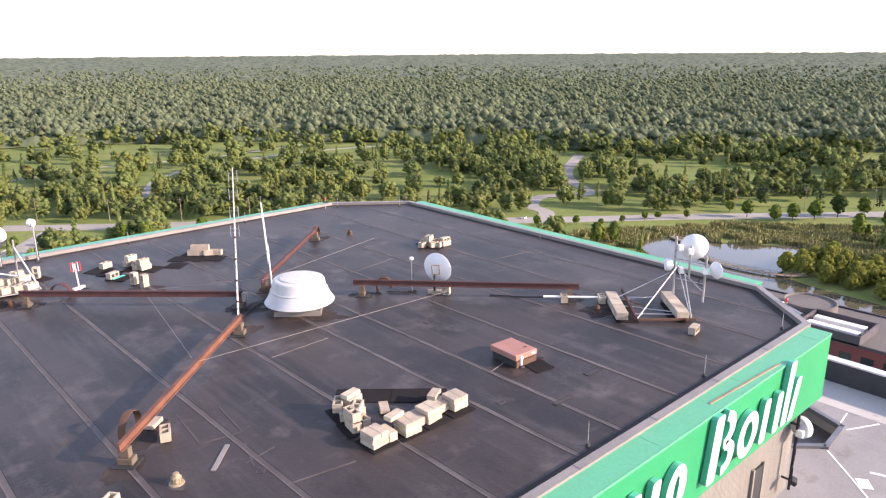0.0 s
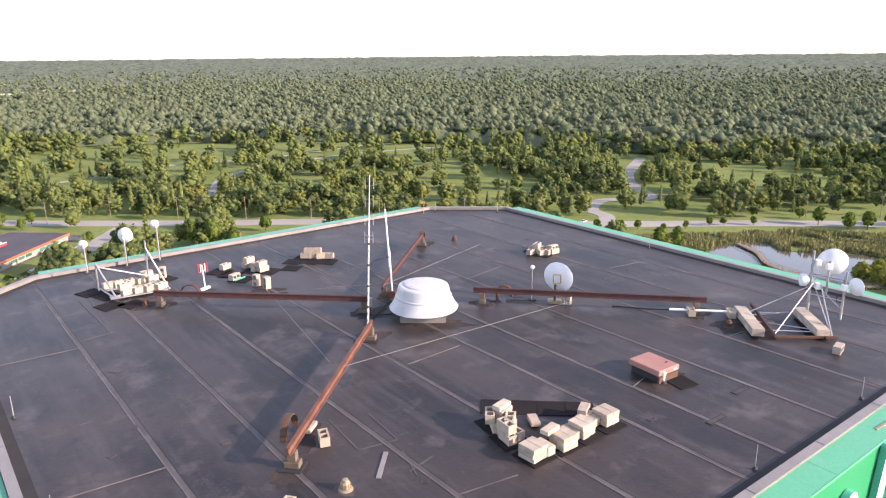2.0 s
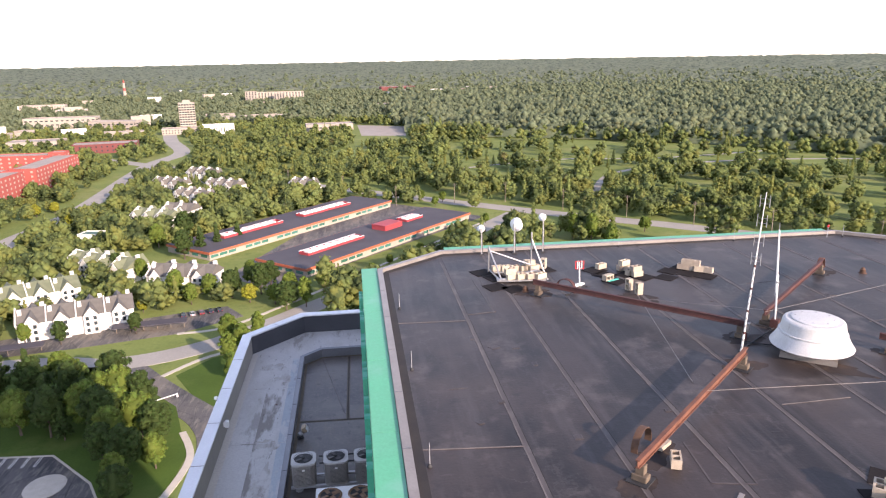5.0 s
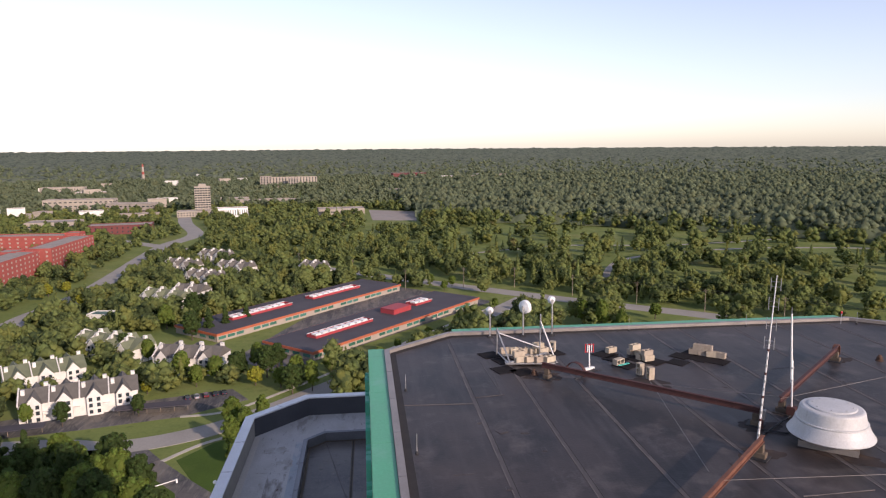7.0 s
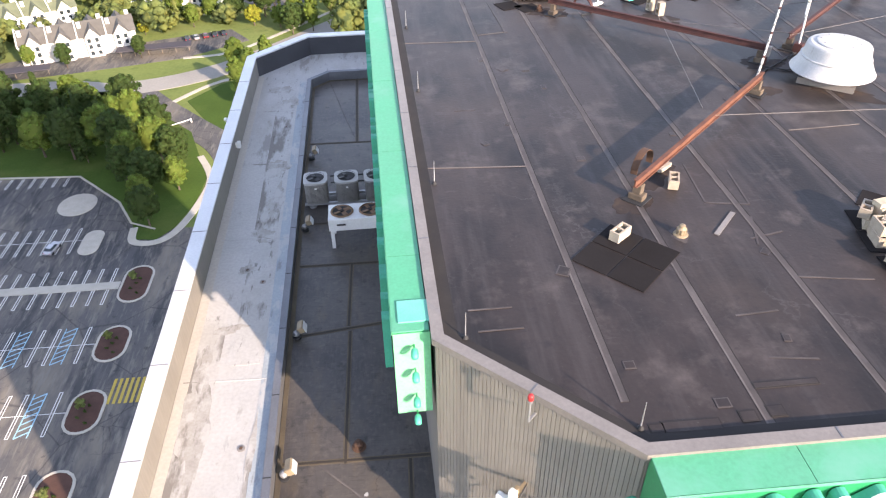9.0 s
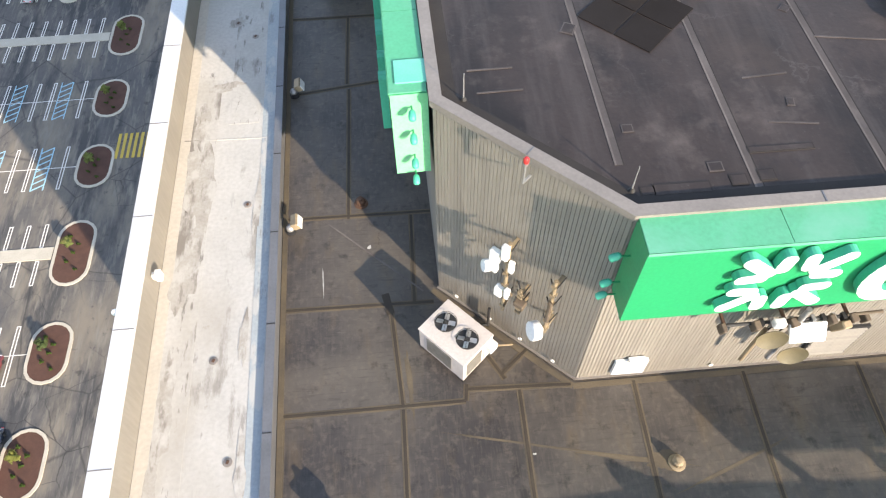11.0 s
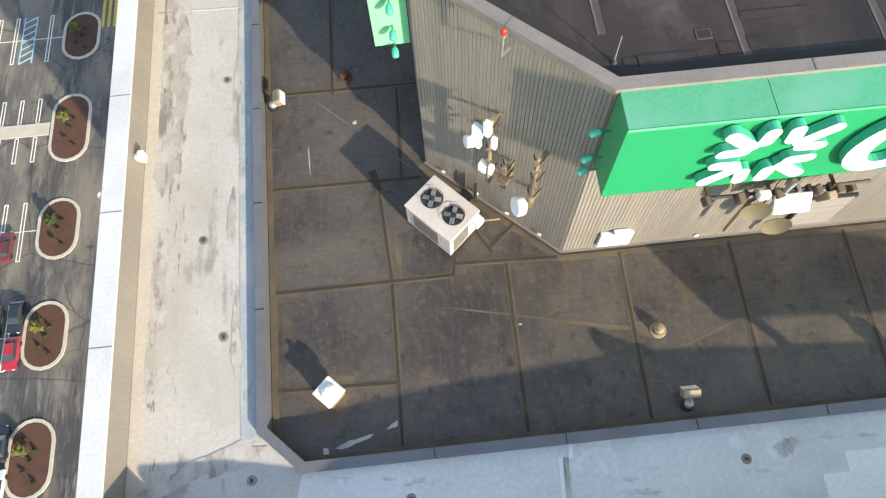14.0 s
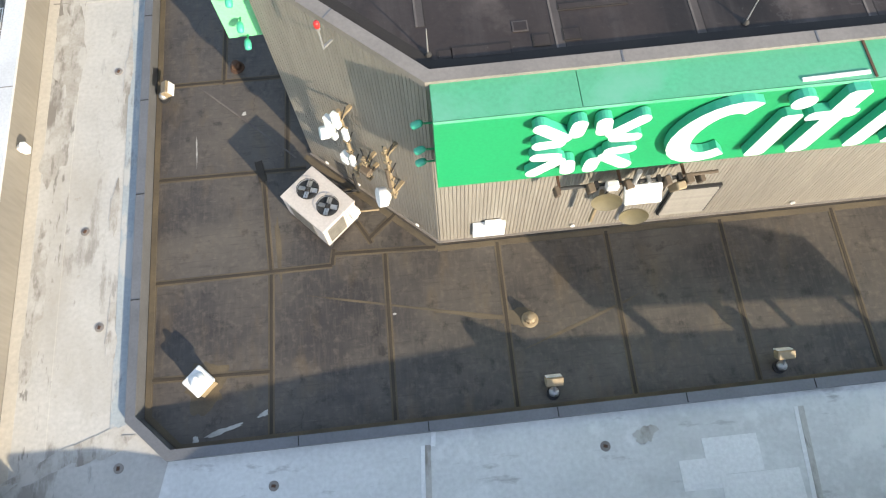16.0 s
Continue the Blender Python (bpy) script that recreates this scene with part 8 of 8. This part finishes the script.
ribbon("kerb_lawn", [(-56, 126), (-62, 129), (-67, 138), (-80, 151), (-100, 152.3), (-140, 153)], 0.5, 0.22, M["kerb"], "pale concrete kerb between the lawn and the parking lot", "kerb")
ob = thing("barrier_gate", "white barrier arm across the drive", "barrier gate", (-61, 176, GROUND_Z), 35)
part("arm", B((0, 0, 1.0), (7, 0.15, 0.2)), M["white"], ob)
part("post", B((3.5, 0, 0.6), (0.4, 0.4, 1.2)), M["white"], ob)
part("post", B((-3.5, 0, 0.5), (0.2, 0.2, 1.0)), M["white"], ob)


def car(x, y, rz, material, label, z=LZ):
    """A parked car."""
    ob = thing("car", label, "car", (x, y, z), rz, group="parked cars")
    bm = bmesh.new()
    prof = [(-2.2, 0.35), (2.2, 0.35), (2.25, 0.75), (1.3, 0.95), (-1.9, 0.98), (-2.25, 0.8)]
    L = [bm.verts.new((px, -0.88, pz)) for px, pz in prof]
    R = [bm.verts.new((px, 0.88, pz)) for px, pz in prof]
    n = len(prof)
    for k in range(n):
        bm.faces.new((L[k], L[(k + 1) % n], R[(k + 1) % n], R[k]))
    bm.faces.new(L[::-1])
    bm.faces.new(R)
    bmesh.ops.recalc_face_normals(bm, faces=bm.faces)
    bmesh.ops.bevel(bm, geom=list(bm.edges), offset=0.07, segments=1, affect="EDGES")
    part("body", bm, material, ob)
    bm = bmesh.new()
    lo = [bm.verts.new(p) for p in ((-1.7, -0.8, 0.95), (1.05, -0.8, 0.93), (1.05, 0.8, 0.93), (-1.7, 0.8, 0.95))]
    hi = [bm.verts.new(p) for p in ((-1.25, -0.64, 1.42), (0.35, -0.64, 1.45), (0.35, 0.64, 1.45), (-1.25, 0.64, 1.42))]
    for k in range(4):
        bm.faces.new((lo[k], lo[(k + 1) % 4], hi[(k + 1) % 4], hi[k]))
    bm.faces.new(hi)
    part("glasshouse", bm, M["glass"], ob)
    part("car_roof", B((-0.45, 0, 1.455), (1.55, 1.24, 0.04), bevel=0.015), material, ob)
    for wx in (-1.4, 1.4):
        for s in (-1, 1):
            part("wheel", tube(bmesh.new(), (wx, s * 0.72, 0.33), (wx, s * 0.92, 0.33), 0.33, seg=14), M["black"], ob)
    for s in (-1, 1):
        part("headlight", B((2.2, s * 0.62, 0.7), (0.1, 0.34, 0.14)), M["white"], ob)
        part("tail_light", B((-2.22, s * 0.65, 0.75), (0.08, 0.3, 0.16)), M["red"], ob)


PAINT = {"red": mat("red_car_paint", (0.36, 0.02, 0.04), rough=0.3, coat=0.5, bump=0), "dark": mat("dark_blue_car_paint", (0.02, 0.025, 0.04), rough=0.25, coat=0.5, bump=0), "maroon": mat("maroon_car_paint", (0.14, 0.02, 0.025), rough=0.3, coat=0.5, bump=0),
         "white": mat("white_car_paint", (0.75, 0.75, 0.75), rough=0.3, coat=0.5, bump=0), "silver": mat("silver_car_paint", (0.5, 0.5, 0.52), rough=0.3, metal=0.4, coat=0.5, bump=0)}
for x, y, rz, c in ((-62.2, 38.2, 90, "maroon"), (-62.2, 27.2, -90, "dark"), (-59.3, 27.6, -90, "dark"), (-59.2, 22.6, -90, "red"), (-59.0, 11.0, 90, "dark"), (-58.8, 5.6, 90, "white"), (-76.0, 120.4, 80, "silver"),
                    (-84, 236, 106, "white"), (-90, 240, 106, "dark"), (-72, 243, 110, "dark"), (-69, 244, 110, "silver"), (-66, 245, 110, "maroon"), (-63, 246, 110, "dark"), (-60, 247, 110, "dark"), (-104, 241, 100, "silver"),
                    (-110, 240, 100, "dark"), (-116, 238, 100, "white"), (-26, 300, 45, "dark"), (-12, 330, 45, "dark"), (-160, 296, 100, "silver"), (-158, 304, 100, "dark"), (-150, 240, 30, "white"), (-146, 236, 30, "white"),
                    (-20, 262, 48, "silver"), (20, 372, 50, "dark"), (282, 243, 20, "white")):
    car(x, y, rz, PAINT[c], "parked " + c.replace("dark", "dark blue") + " car with dark windows", LZ)

# poles along the road
pole_ = thing("utility_pole", "tall wooden utility pole with crossarm", "utility pole", (14, 425, GROUND_Z), -40, group="utility poles along the road")
part("post", tube(bmesh.new(), (0, 0, -0.5), (0, 0, 13), 0.2, 0.13, 8), M["wood"], pole_)
part("crossarm", B((0, 0, 12.2), (2.6, 0.16, 0.2)), M["wood"], pole_)
part("crossarm", B((0, 0, 11.3), (2.0, 0.16, 0.2)), M["wood"], pole_)
for x, y in ((51, 427), (83, 424), (112, 394), (142, 369), (170, 344), (200, 320), (235, 288), (268, 262), (300, 256), (329, 228), (358, 201), (386, 174), (414, 147), (442, 120), (-20, 470), (-60, 505)):
    copy_thing(pole_, pose(x, y, GROUND_Z, 0, 0, -40))
for (x0, y0), (x1, y1) in (((200, 320), (235, 288)), ((235, 288), (268, 262)), ((300, 256), (329, 228)), ((329, 228), (358, 201)), ((358, 201), (386, 174)), ((386, 174), (414, 147)), ((414, 147), (442, 120)), ((112, 394), (142, 369)), ((142, 369), (170, 344)), ((170, 344), (200, 320))):
    for dz in (12.3, 11.4):
        tagged(link_bm("power_line", tube(bmesh.new(), (x0, y0, GROUND_Z + dz), (x1, y1, GROUND_Z + dz), 0.05, seg=4), M["black"]), "thin dark overhead line between poles", "cable")

# ---------------------------------------------------------------- woods


def shapes(n, per, size, core):
    out = []
    for k in range(8):
        r, h = rng.uniform(5.0, 7.4), rng.uniform(10, 15.5)
        out.append(crown(n, per, r, h, rng.uniform(0.8, 2.4), size, core=core))
    for k in range(2):
        out.append(crown(n, per, 3.0, 17, 1.5, size * 0.8, True, core))
    return out


near_, mid, small_ = shapes(24, 14, 0.5, ICO1), shapes(10, 6, 0.8, OCTA), shapes(6, 3, 1.0, OCTA)
X, Y, rad, grow = wild(225, 620, 9.0)
woods_label = "%s of mixed green crowns in summer leaf"
scatter("woods_near", X, Y, rad, near_, 0.7, 1.25, M["leaf"], woods_label % "loose groups and woodland", grow)
X, Y, rad, grow = wild(620, 1050, 10.4)
k = (np.degrees(np.arctan2(X, Y)) < 5) | (rad < np.interp(np.degrees(np.arctan2(X, Y)), [-42, -15, 4, 9, 29, 43, 56, 75, 84], [900, 900, 860, 800, 740, 690, 640, 730, 760]) + 22)
X, Y, rad, grow = X[k], Y[k], rad[k], grow[k]
scatter("woods_middle", X, Y, rad, mid, 0.75, 1.3, M["leaf"], woods_label % "dense woodland", grow)


def edge_of_woods(az):
    """How far off the closed woods begin, by compass direction."""
    return np.interp(az, [-42, -15, 4, 9, 29, 43, 56, 75, 84], [900, 900, 860, 800, 740, 690, 640, 730, 760])


def canopy(X, Y, cell, seed, rise=0.62):
    """Height of a closed canopy: round crowns on a loose grid, each with its own size, and leaf masses on them."""
    def domes(cell, seed, low, high, rise):
        r2 = np.random.default_rng(seed)
        table = r2.random((4, 257, 257))
        ix, iy = np.floor(X / cell).astype(int), np.floor(Y / cell).astype(int)
        best = np.full(X.shape, -1e3)
        for dx in (-1, 0, 1):
            for dy in (-1, 0, 1):
                cx, cy = ix + dx, iy + dy
                jx, jy, hh, rr = (table[q][cx % 257, cy % 257] for q in range(4))
                px, py = (cx + 0.15 + 0.7 * jx) * cell, (cy + 0.15 + 0.7 * jy) * cell
                rad_ = cell * (0.62 + 0.30 * rr)
                d2 = ((X - px) ** 2 + (Y - py) ** 2) / rad_ ** 2
                best = np.maximum(best, low + (high - low) * hh ** 1.3 - rise * cell * d2)
        return best
    return np.maximum(domes(cell, seed, 9.0, 16.5, rise), 4.0) + 0.30 * np.maximum(domes(cell * 0.36, seed + 1, 0.0, 3.0, 0.6), -2.0)


az_ = np.radians(np.arange(3.0, 80.0, 0.26))
rows_ = [0.0]
while rows_[-1] < 1390:
    rows_.append(rows_[-1] + 5.5 + rows_[-1] * 0.0035)
rows_ = np.array(rows_)
start_ = edge_of_woods(np.degrees(az_))
R_ = start_[None, :] + rows_[:, None] * (2010 - start_[None, :]) / rows_[-1]
A_ = np.broadcast_to(az_, R_.shape) + rng.uniform(-0.001, 0.001, R_.shape)
X_, Y_ = R_ * np.sin(A_), R_ * np.cos(A_)
Z_ = ground_z(R_) + 0.84 * canopy(X_, Y_, 11.0, 41) * np.clip((R_ - start_[None, :] + 1.0) / 9.0, 0.0, 1.0)
n_, m_ = R_.shape
i_, j_ = np.meshgrid(np.arange(n_ - 1), np.arange(m_ - 1), indexing="ij")
a_ = (i_ * m_ + j_).ravel()
V, F = np.stack([X_.ravel(), Y_.ravel(), Z_.ravel()], 1), np.stack([a_, a_ + 1, a_ + m_ + 1, a_ + m_], 1)
tagged(tri_mesh("woods_far", V, F, M["leaf_far_haze"]), woods_label % "closed woodland canopy", "trees", kind="stuff")
tiny = [crown(3, 2, rng.uniform(5.5, 7.5), rng.uniform(11, 15.5), 3.0, 1.3, core=OCTA) for k in range(8)]
X, Y, rad, grow = wild(640, 1300, 12.5, 2, 80)
k = rad > edge_of_woods(np.degrees(np.arctan2(X, Y))) + 10
scatter("woods_crowns", X[k], Y[k], rad[k], small_, 0.75, 1.4, M["leaf_far_haze"], woods_label % "single crowns in the closed woodland")
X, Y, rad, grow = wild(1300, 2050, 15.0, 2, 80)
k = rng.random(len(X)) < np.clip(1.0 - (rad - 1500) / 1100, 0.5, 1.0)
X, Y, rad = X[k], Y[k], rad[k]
scatter("woods_far_crowns", X, Y, rad, tiny, 0.75, 1.45, M["leaf_far_haze"], woods_label % "single crowns in the distant woodland")
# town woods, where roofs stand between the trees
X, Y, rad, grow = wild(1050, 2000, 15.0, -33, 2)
scatter("woods_town", X, Y, rad, small_, 0.85, 1.35, M["leaf_far_haze"], woods_label % "town woodland", grow)
# garden trees between the houses, and a belt behind the mall
gx, gy = rng.uniform(-185, 60, 2600), rng.uniform(205, 570, 2600)
k = in_poly(gx, gy, HOMES) & ~near_line(gx, gy, [(-95, 318), (-50, 290), (60, 405)], 34)
for poly in CLEAR:
    k &= ~in_poly(gx, gy, poly)
for line, w in ROADS.values():
    k &= ~near_line(gx, gy, line, w / 2 + 3)
k &= rng.random(len(gx)) < 0.72
k |= near_line(gx, gy, [(-122, 345), (-70, 408), (-28, 462)], 11) & (rng.random(len(gx)) < 0.9)
scatter("garden_trees", gx[k], gy[k], np.hypot(gx[k], gy[k]), shapes(14, 10, 0.7, ICO1), 0.42, 0.85, M["leaf"], woods_label % "garden trees and hedges")
radii = [1985.0]
while radii[-1] < 4950:
    radii.append(radii[-1] + 9 + (radii[-1] - 1985) * 0.004)
V, F = polar_sheet(np.array(radii), np.radians(np.arange(-36, 82, 0.2)), lambda X, Y, R: ground_z(R) + canopy(X, Y, 15.0, 77, 0.5) * np.clip((R - 1985) / 30, 0, 1)
                   + 3 * (smooth_noise(X.ravel(), Y.ravel(), 220, 9).reshape(X.shape) - 0.5))
V[:, :2] += rng.uniform(-3.0, 3.0, (len(V), 2))
X, Y, rad, grow = wild(2000, 3300, 21.0, -33, 80)
k = rng.random(len(X)) < 0.62 * np.clip((3300 - rad) / 1300, 0, 1)
scatter("woods_edge_crowns", X[k], Y[k], rad[k], tiny, 0.9, 1.5, M["leaf_far_haze"], woods_label % "far woodland")
tagged(tri_mesh("woods_horizon", V, F, M["leaf_horizon_haze"]), "woodland canopy that runs to the horizon", "trees", kind="stuff")

M["bark"] = mat("bark", (0.10, 0.075, 0.055), (0.06, 0.045, 0.035), 0.9, scale=2, fine=12, bump=0.5)
M["leaf_near"] = mat("tree_leaves", (0.135, 0.185, 0.032), (0.075, 0.118, 0.024), 0.8, scale=0.35, fine=4.0, bump=0.5, spec=0.2, vary_island=0.3, bump_dist=0.2, leafy=0.3)
M["leaf_dark"] = mat("dark_leaves", (0.055, 0.088, 0.022), (0.032, 0.056, 0.016), 0.8, scale=0.35, fine=4.0, bump=0.5, spec=0.2, vary_island=0.3, bump_dist=0.2, leafy=0.3)
M["leaf_willow"] = mat("willow_leaves", (0.25, 0.26, 0.05), (0.15, 0.175, 0.035), 0.8, scale=0.35, fine=4.0, bump=0.5, spec=0.2, vary_island=0.3, bump_dist=0.2, leafy=0.35)
M["leaf_gold"] = mat("yellow_leaves", (0.27, 0.27, 0.03), (0.18, 0.19, 0.025), 0.8, scale=0.35, fine=4.0, bump=0.5, spec=0.2, vary_island=0.3, bump_dist=0.2, leafy=0.3)


def tree(name, label, material, r, h, low, conic=False):
    """A tree with trunk, limbs and a crown of clumps."""
    ob = thing(name, label, "tree", (0, 0, GROUND_Z))
    bm = tube(bmesh.new(), (0, 0, -0.2), (0, 0, h * 0.6), 0.05 * r + 0.1, 0.06, 7)
    for k in range(5):
        a = k * 1.3
        tube(bm, (0, 0, low * 0.8 + k * 0.5), (0.6 * r * math.cos(a), 0.6 * r * math.sin(a), low + 0.35 * (h - low) + k * 0.3), 0.09, 0.03, 5)
    part("trunk", bm, M["bark"], ob)
    V, F = crown(40, 66, r, h, low, 0.055 * r + 0.07, conic, ICO2, OCTA)
    part_ = tri_mesh("crown", V, F, material, ob, smooth=True)
    return ob


KINDS = [tree("maple_tree", "round broadleaf tree with full mid-green crown", M["leaf_near"], 4.6, 13, 2.6),
         tree("oak_tree", "dark green broadleaf tree with a dense crown", M["leaf_dark"], 5.0, 15, 2.4),
         tree("young_tree", "small bright green tree on a lawn", M["leaf_near"], 2.6, 6.5, 1.4),
         tree("spruce_tree", "slim dark conifer with drooping branches", M["leaf_dark"], 2.8, 14, 1.2, True),
         tree("gold_tree", "small tree with yellow-green leaves", M["leaf_gold"], 3.0, 7.0, 1.4),
         tree("linden_tree", "tall broadleaf tree with light green leaves", M["leaf_near"], 4.0, 16, 3.0),
         tree("willow_tree", "bushy yellow-green willow at the water's edge", M["leaf_willow"], 3.4, 8.5, 0.4)]
for k_, ob_ in enumerate(KINDS):
    ob_.matrix_basis = pose(-75 - 9 * k_, 170 + 4 * (k_ % 3), GROUND_Z, 0, 0, 40 * k_)

KINDS[6].matrix_basis = pose(290, 99, GROUND_Z)


def plant(kind, x, y, s=1.0):
    src = KINDS[kind]
    o = copy_thing(src, pose(x, y, GROUND_Z, 0, 0, rng.uniform(0, 360)))
    o.scale = (s * rng.uniform(0.9, 1.1), s * rng.uniform(0.9, 1.1), s)
    return o


# the clump of dark trees on the lawn beside the parking lot
for x, y, k, s in ((-95, 178, 1, 1.0), (-88, 168, 3, 1.1), (-84, 176, 0, 1.1), (-78, 168, 3, 1.0), (-74, 178, 1, 1.05), (-70, 170, 0, 1.1), (-68, 160, 0, 1.0), (-64, 168, 1, 0.9),
                   (-66, 150, 0, 1.0), (-60, 141, 1, 0.85), (-54, 142, 0, 0.72), (-57.5, 127.5, 1, 0.72), (-60, 134, 0, 0.75), (-61, 156, 0, 1.0), (-56, 152, 1, 0.85), (-70, 156, 1, 1.05), (-76, 162, 0, 1.1), (-84, 160, 1, 1.0), (-92, 162, 0, 1.0), (-66, 144, 1, 0.8), (-100, 186, 3, 1.1), (-106, 178, 1, 1.1), (-112, 188, 1, 1.0),
                   (-118, 176, 3, 1.0), (-92, 188, 0, 0.9), (-104, 166, 3, 1.0), (-80, 158, 3, 0.8), (-110, 168, 1, 1.0), (-124, 184, 0, 1.1),
                   (-47, 196, 5, 0.75), (-45, 206, 0, 0.8), (-50, 214, 0, 0.85), (-44, 186, 0, 0.7), (-41, 215, 5, 0.7), (-40, 198, 1, 0.7)):
    plant(k, x, y, s)

for x, y, k, s in ((-203, 433, 4, 1.2), (-170, 401, 4, 1.2), (-196, 442, 4, 1.1), (-40, 251, 2, 1.3), (-50, 255, 4, 1.1), (31, 440, 2, 1.1), (19, 437, 2, 1.0), (44, 432, 2, 1.1), (-22, 267, 2, 1.1), (-11, 271, 2, 1.1), (46, 350, 2, 1.0),
                   (36, 332, 2, 1.0), (38, 420, 2, 1.0), (5, 296, 2, 0.8), (-3, 284, 2, 0.8), (20, 312, 2, 0.9), (-28, 246, 5, 0.8), (-35, 244, 1, 0.8), (105, 318, 5, 1.0), (98, 326, 5, 0.9), (112, 310, 0, 0.9), (139, 335, 2, 1.3), (75, 360, 2, 0.9), (61, 369, 2, 0.9),
                   (-58, 262, 1, 0.8), (-66, 262, 0, 0.8), (-47, 264, 1, 0.9), (-80, 266, 0, 0.9), (-88, 250, 4, 0.8), (-84, 228, 1, 0.55), (-118, 224, 0, 0.6), (-106, 222, 1, 0.6), (-130, 222, 0, 0.7), (-72, 256, 0, 0.7), (-57, 270, 3, 0.8), (-52, 274, 0, 0.9),
                   (-44, 272, 1, 0.8), (-36, 268, 2, 1.2), (-100, 290, 0, 0.8), (-112, 296, 1, 0.8), (-124, 304, 0, 0.7), (-90, 322, 1, 1.0), (-84, 330, 3, 1.1), (-78, 338, 3, 1.0), (-108, 345, 0, 1.0), (-120, 360, 3, 1.1), (-98, 358, 1, 1.1), (-70, 350, 3, 0.9),
                   (270, 185, 4, 1.3), (271, 177, 5, 0.8), (264, 182, 5, 0.8), (371, 145, 0, 0.8), (392, 133, 0, 0.9), (365, 103, 5, 0.9), (373, 161, 0, 0.8), (273, 226, 2, 1.0), (283, 219, 2, 0.9), (292, 215, 2, 0.8),
                   (327, 196, 2, 0.8), (334, 192, 2, 0.7), (381, 140, 0, 0.8), (408, 127, 1, 0.9), (379, 174, 2, 1.0), (300, 205, 2, 0.6), (312, 200, 2, 0.7), (346, 182, 2, 0.8), (420, 118, 0, 0.9), (435, 90, 1, 1.0), (400, 100, 0, 0.9), (420, 70, 5, 1.0),
                   (385, 108, 5, 0.6), (392, 96, 5, 0.6), (370, 100, 5, 0.5), (262, 214, 2, 0.9), (256, 200, 4, 1.0), (250, 214, 2, 1.0), (151, 37, 5, 1.5), (154, 33, 5, 1.25), (140, 40, 5, 0.8), (130, 30, 5, 0.8)):
    plant(k, x, y, s)
# willows at the water's edge
for k in range(60):
    y = 104 - 1.5 * k + rng.uniform(-2, 2)
    x = np.interp(y, [-10, 20, 63, 87, 101], [274, 278, 281, 285, 292]) + (k % 6) * 5.5 + rng.uniform(-1.5, 1.5)
    plant(6, x, y, rng.uniform(0.75, 1.15))
# reeds round the pond
n = 150000
ring = np.array(POND)
c = np.stack([rng.uniform(250, 410, n), rng.uniform(30, 205, n)], 1)
keep = in_poly(c[:, 0], c[:, 1], [(262, 150), (252, 190), (276, 205), (300, 190), (348, 162), (400, 96), (380, 60), (340, 70), (316, 104), (300, 116), (250, 120)]) & ~in_poly(c[:, 0], c[:, 1], [tuple(q) for q in ring])
keep &= smooth_noise(c[:, 0], c[:, 1], 22, 31) > 0.36
for line, w in ROADS.values():
    keep &= ~near_line(c[:, 0], c[:, 1], line, w / 2 + 2)
c = c[keep]
a, h, w = rng.uniform(0, 6.28, len(c)), rng.uniform(1.4, 3.2, len(c)), rng.uniform(0.4, 0.9, len(c))
V = np.zeros((len(c), 3, 3))
V[:, 0] = np.stack([c[:, 0] - w * np.cos(a), c[:, 1] - w * np.sin(a), np.full(len(c), GROUND_Z)], 1)
V[:, 1] = np.stack([c[:, 0] + w * np.cos(a), c[:, 1] + w * np.sin(a), np.full(len(c), GROUND_Z)], 1)
V[:, 2] = np.stack([c[:, 0] + rng.normal(0, 0.4, len(c)), c[:, 1] + rng.normal(0, 0.4, len(c)), GROUND_Z + h], 1)
tagged(tri_mesh("reeds", V.reshape(-1, 3), np.arange(len(c) * 3).reshape(-1, 3), M["reed"]), "tan and green reeds along the shore", "reeds", kind="stuff")
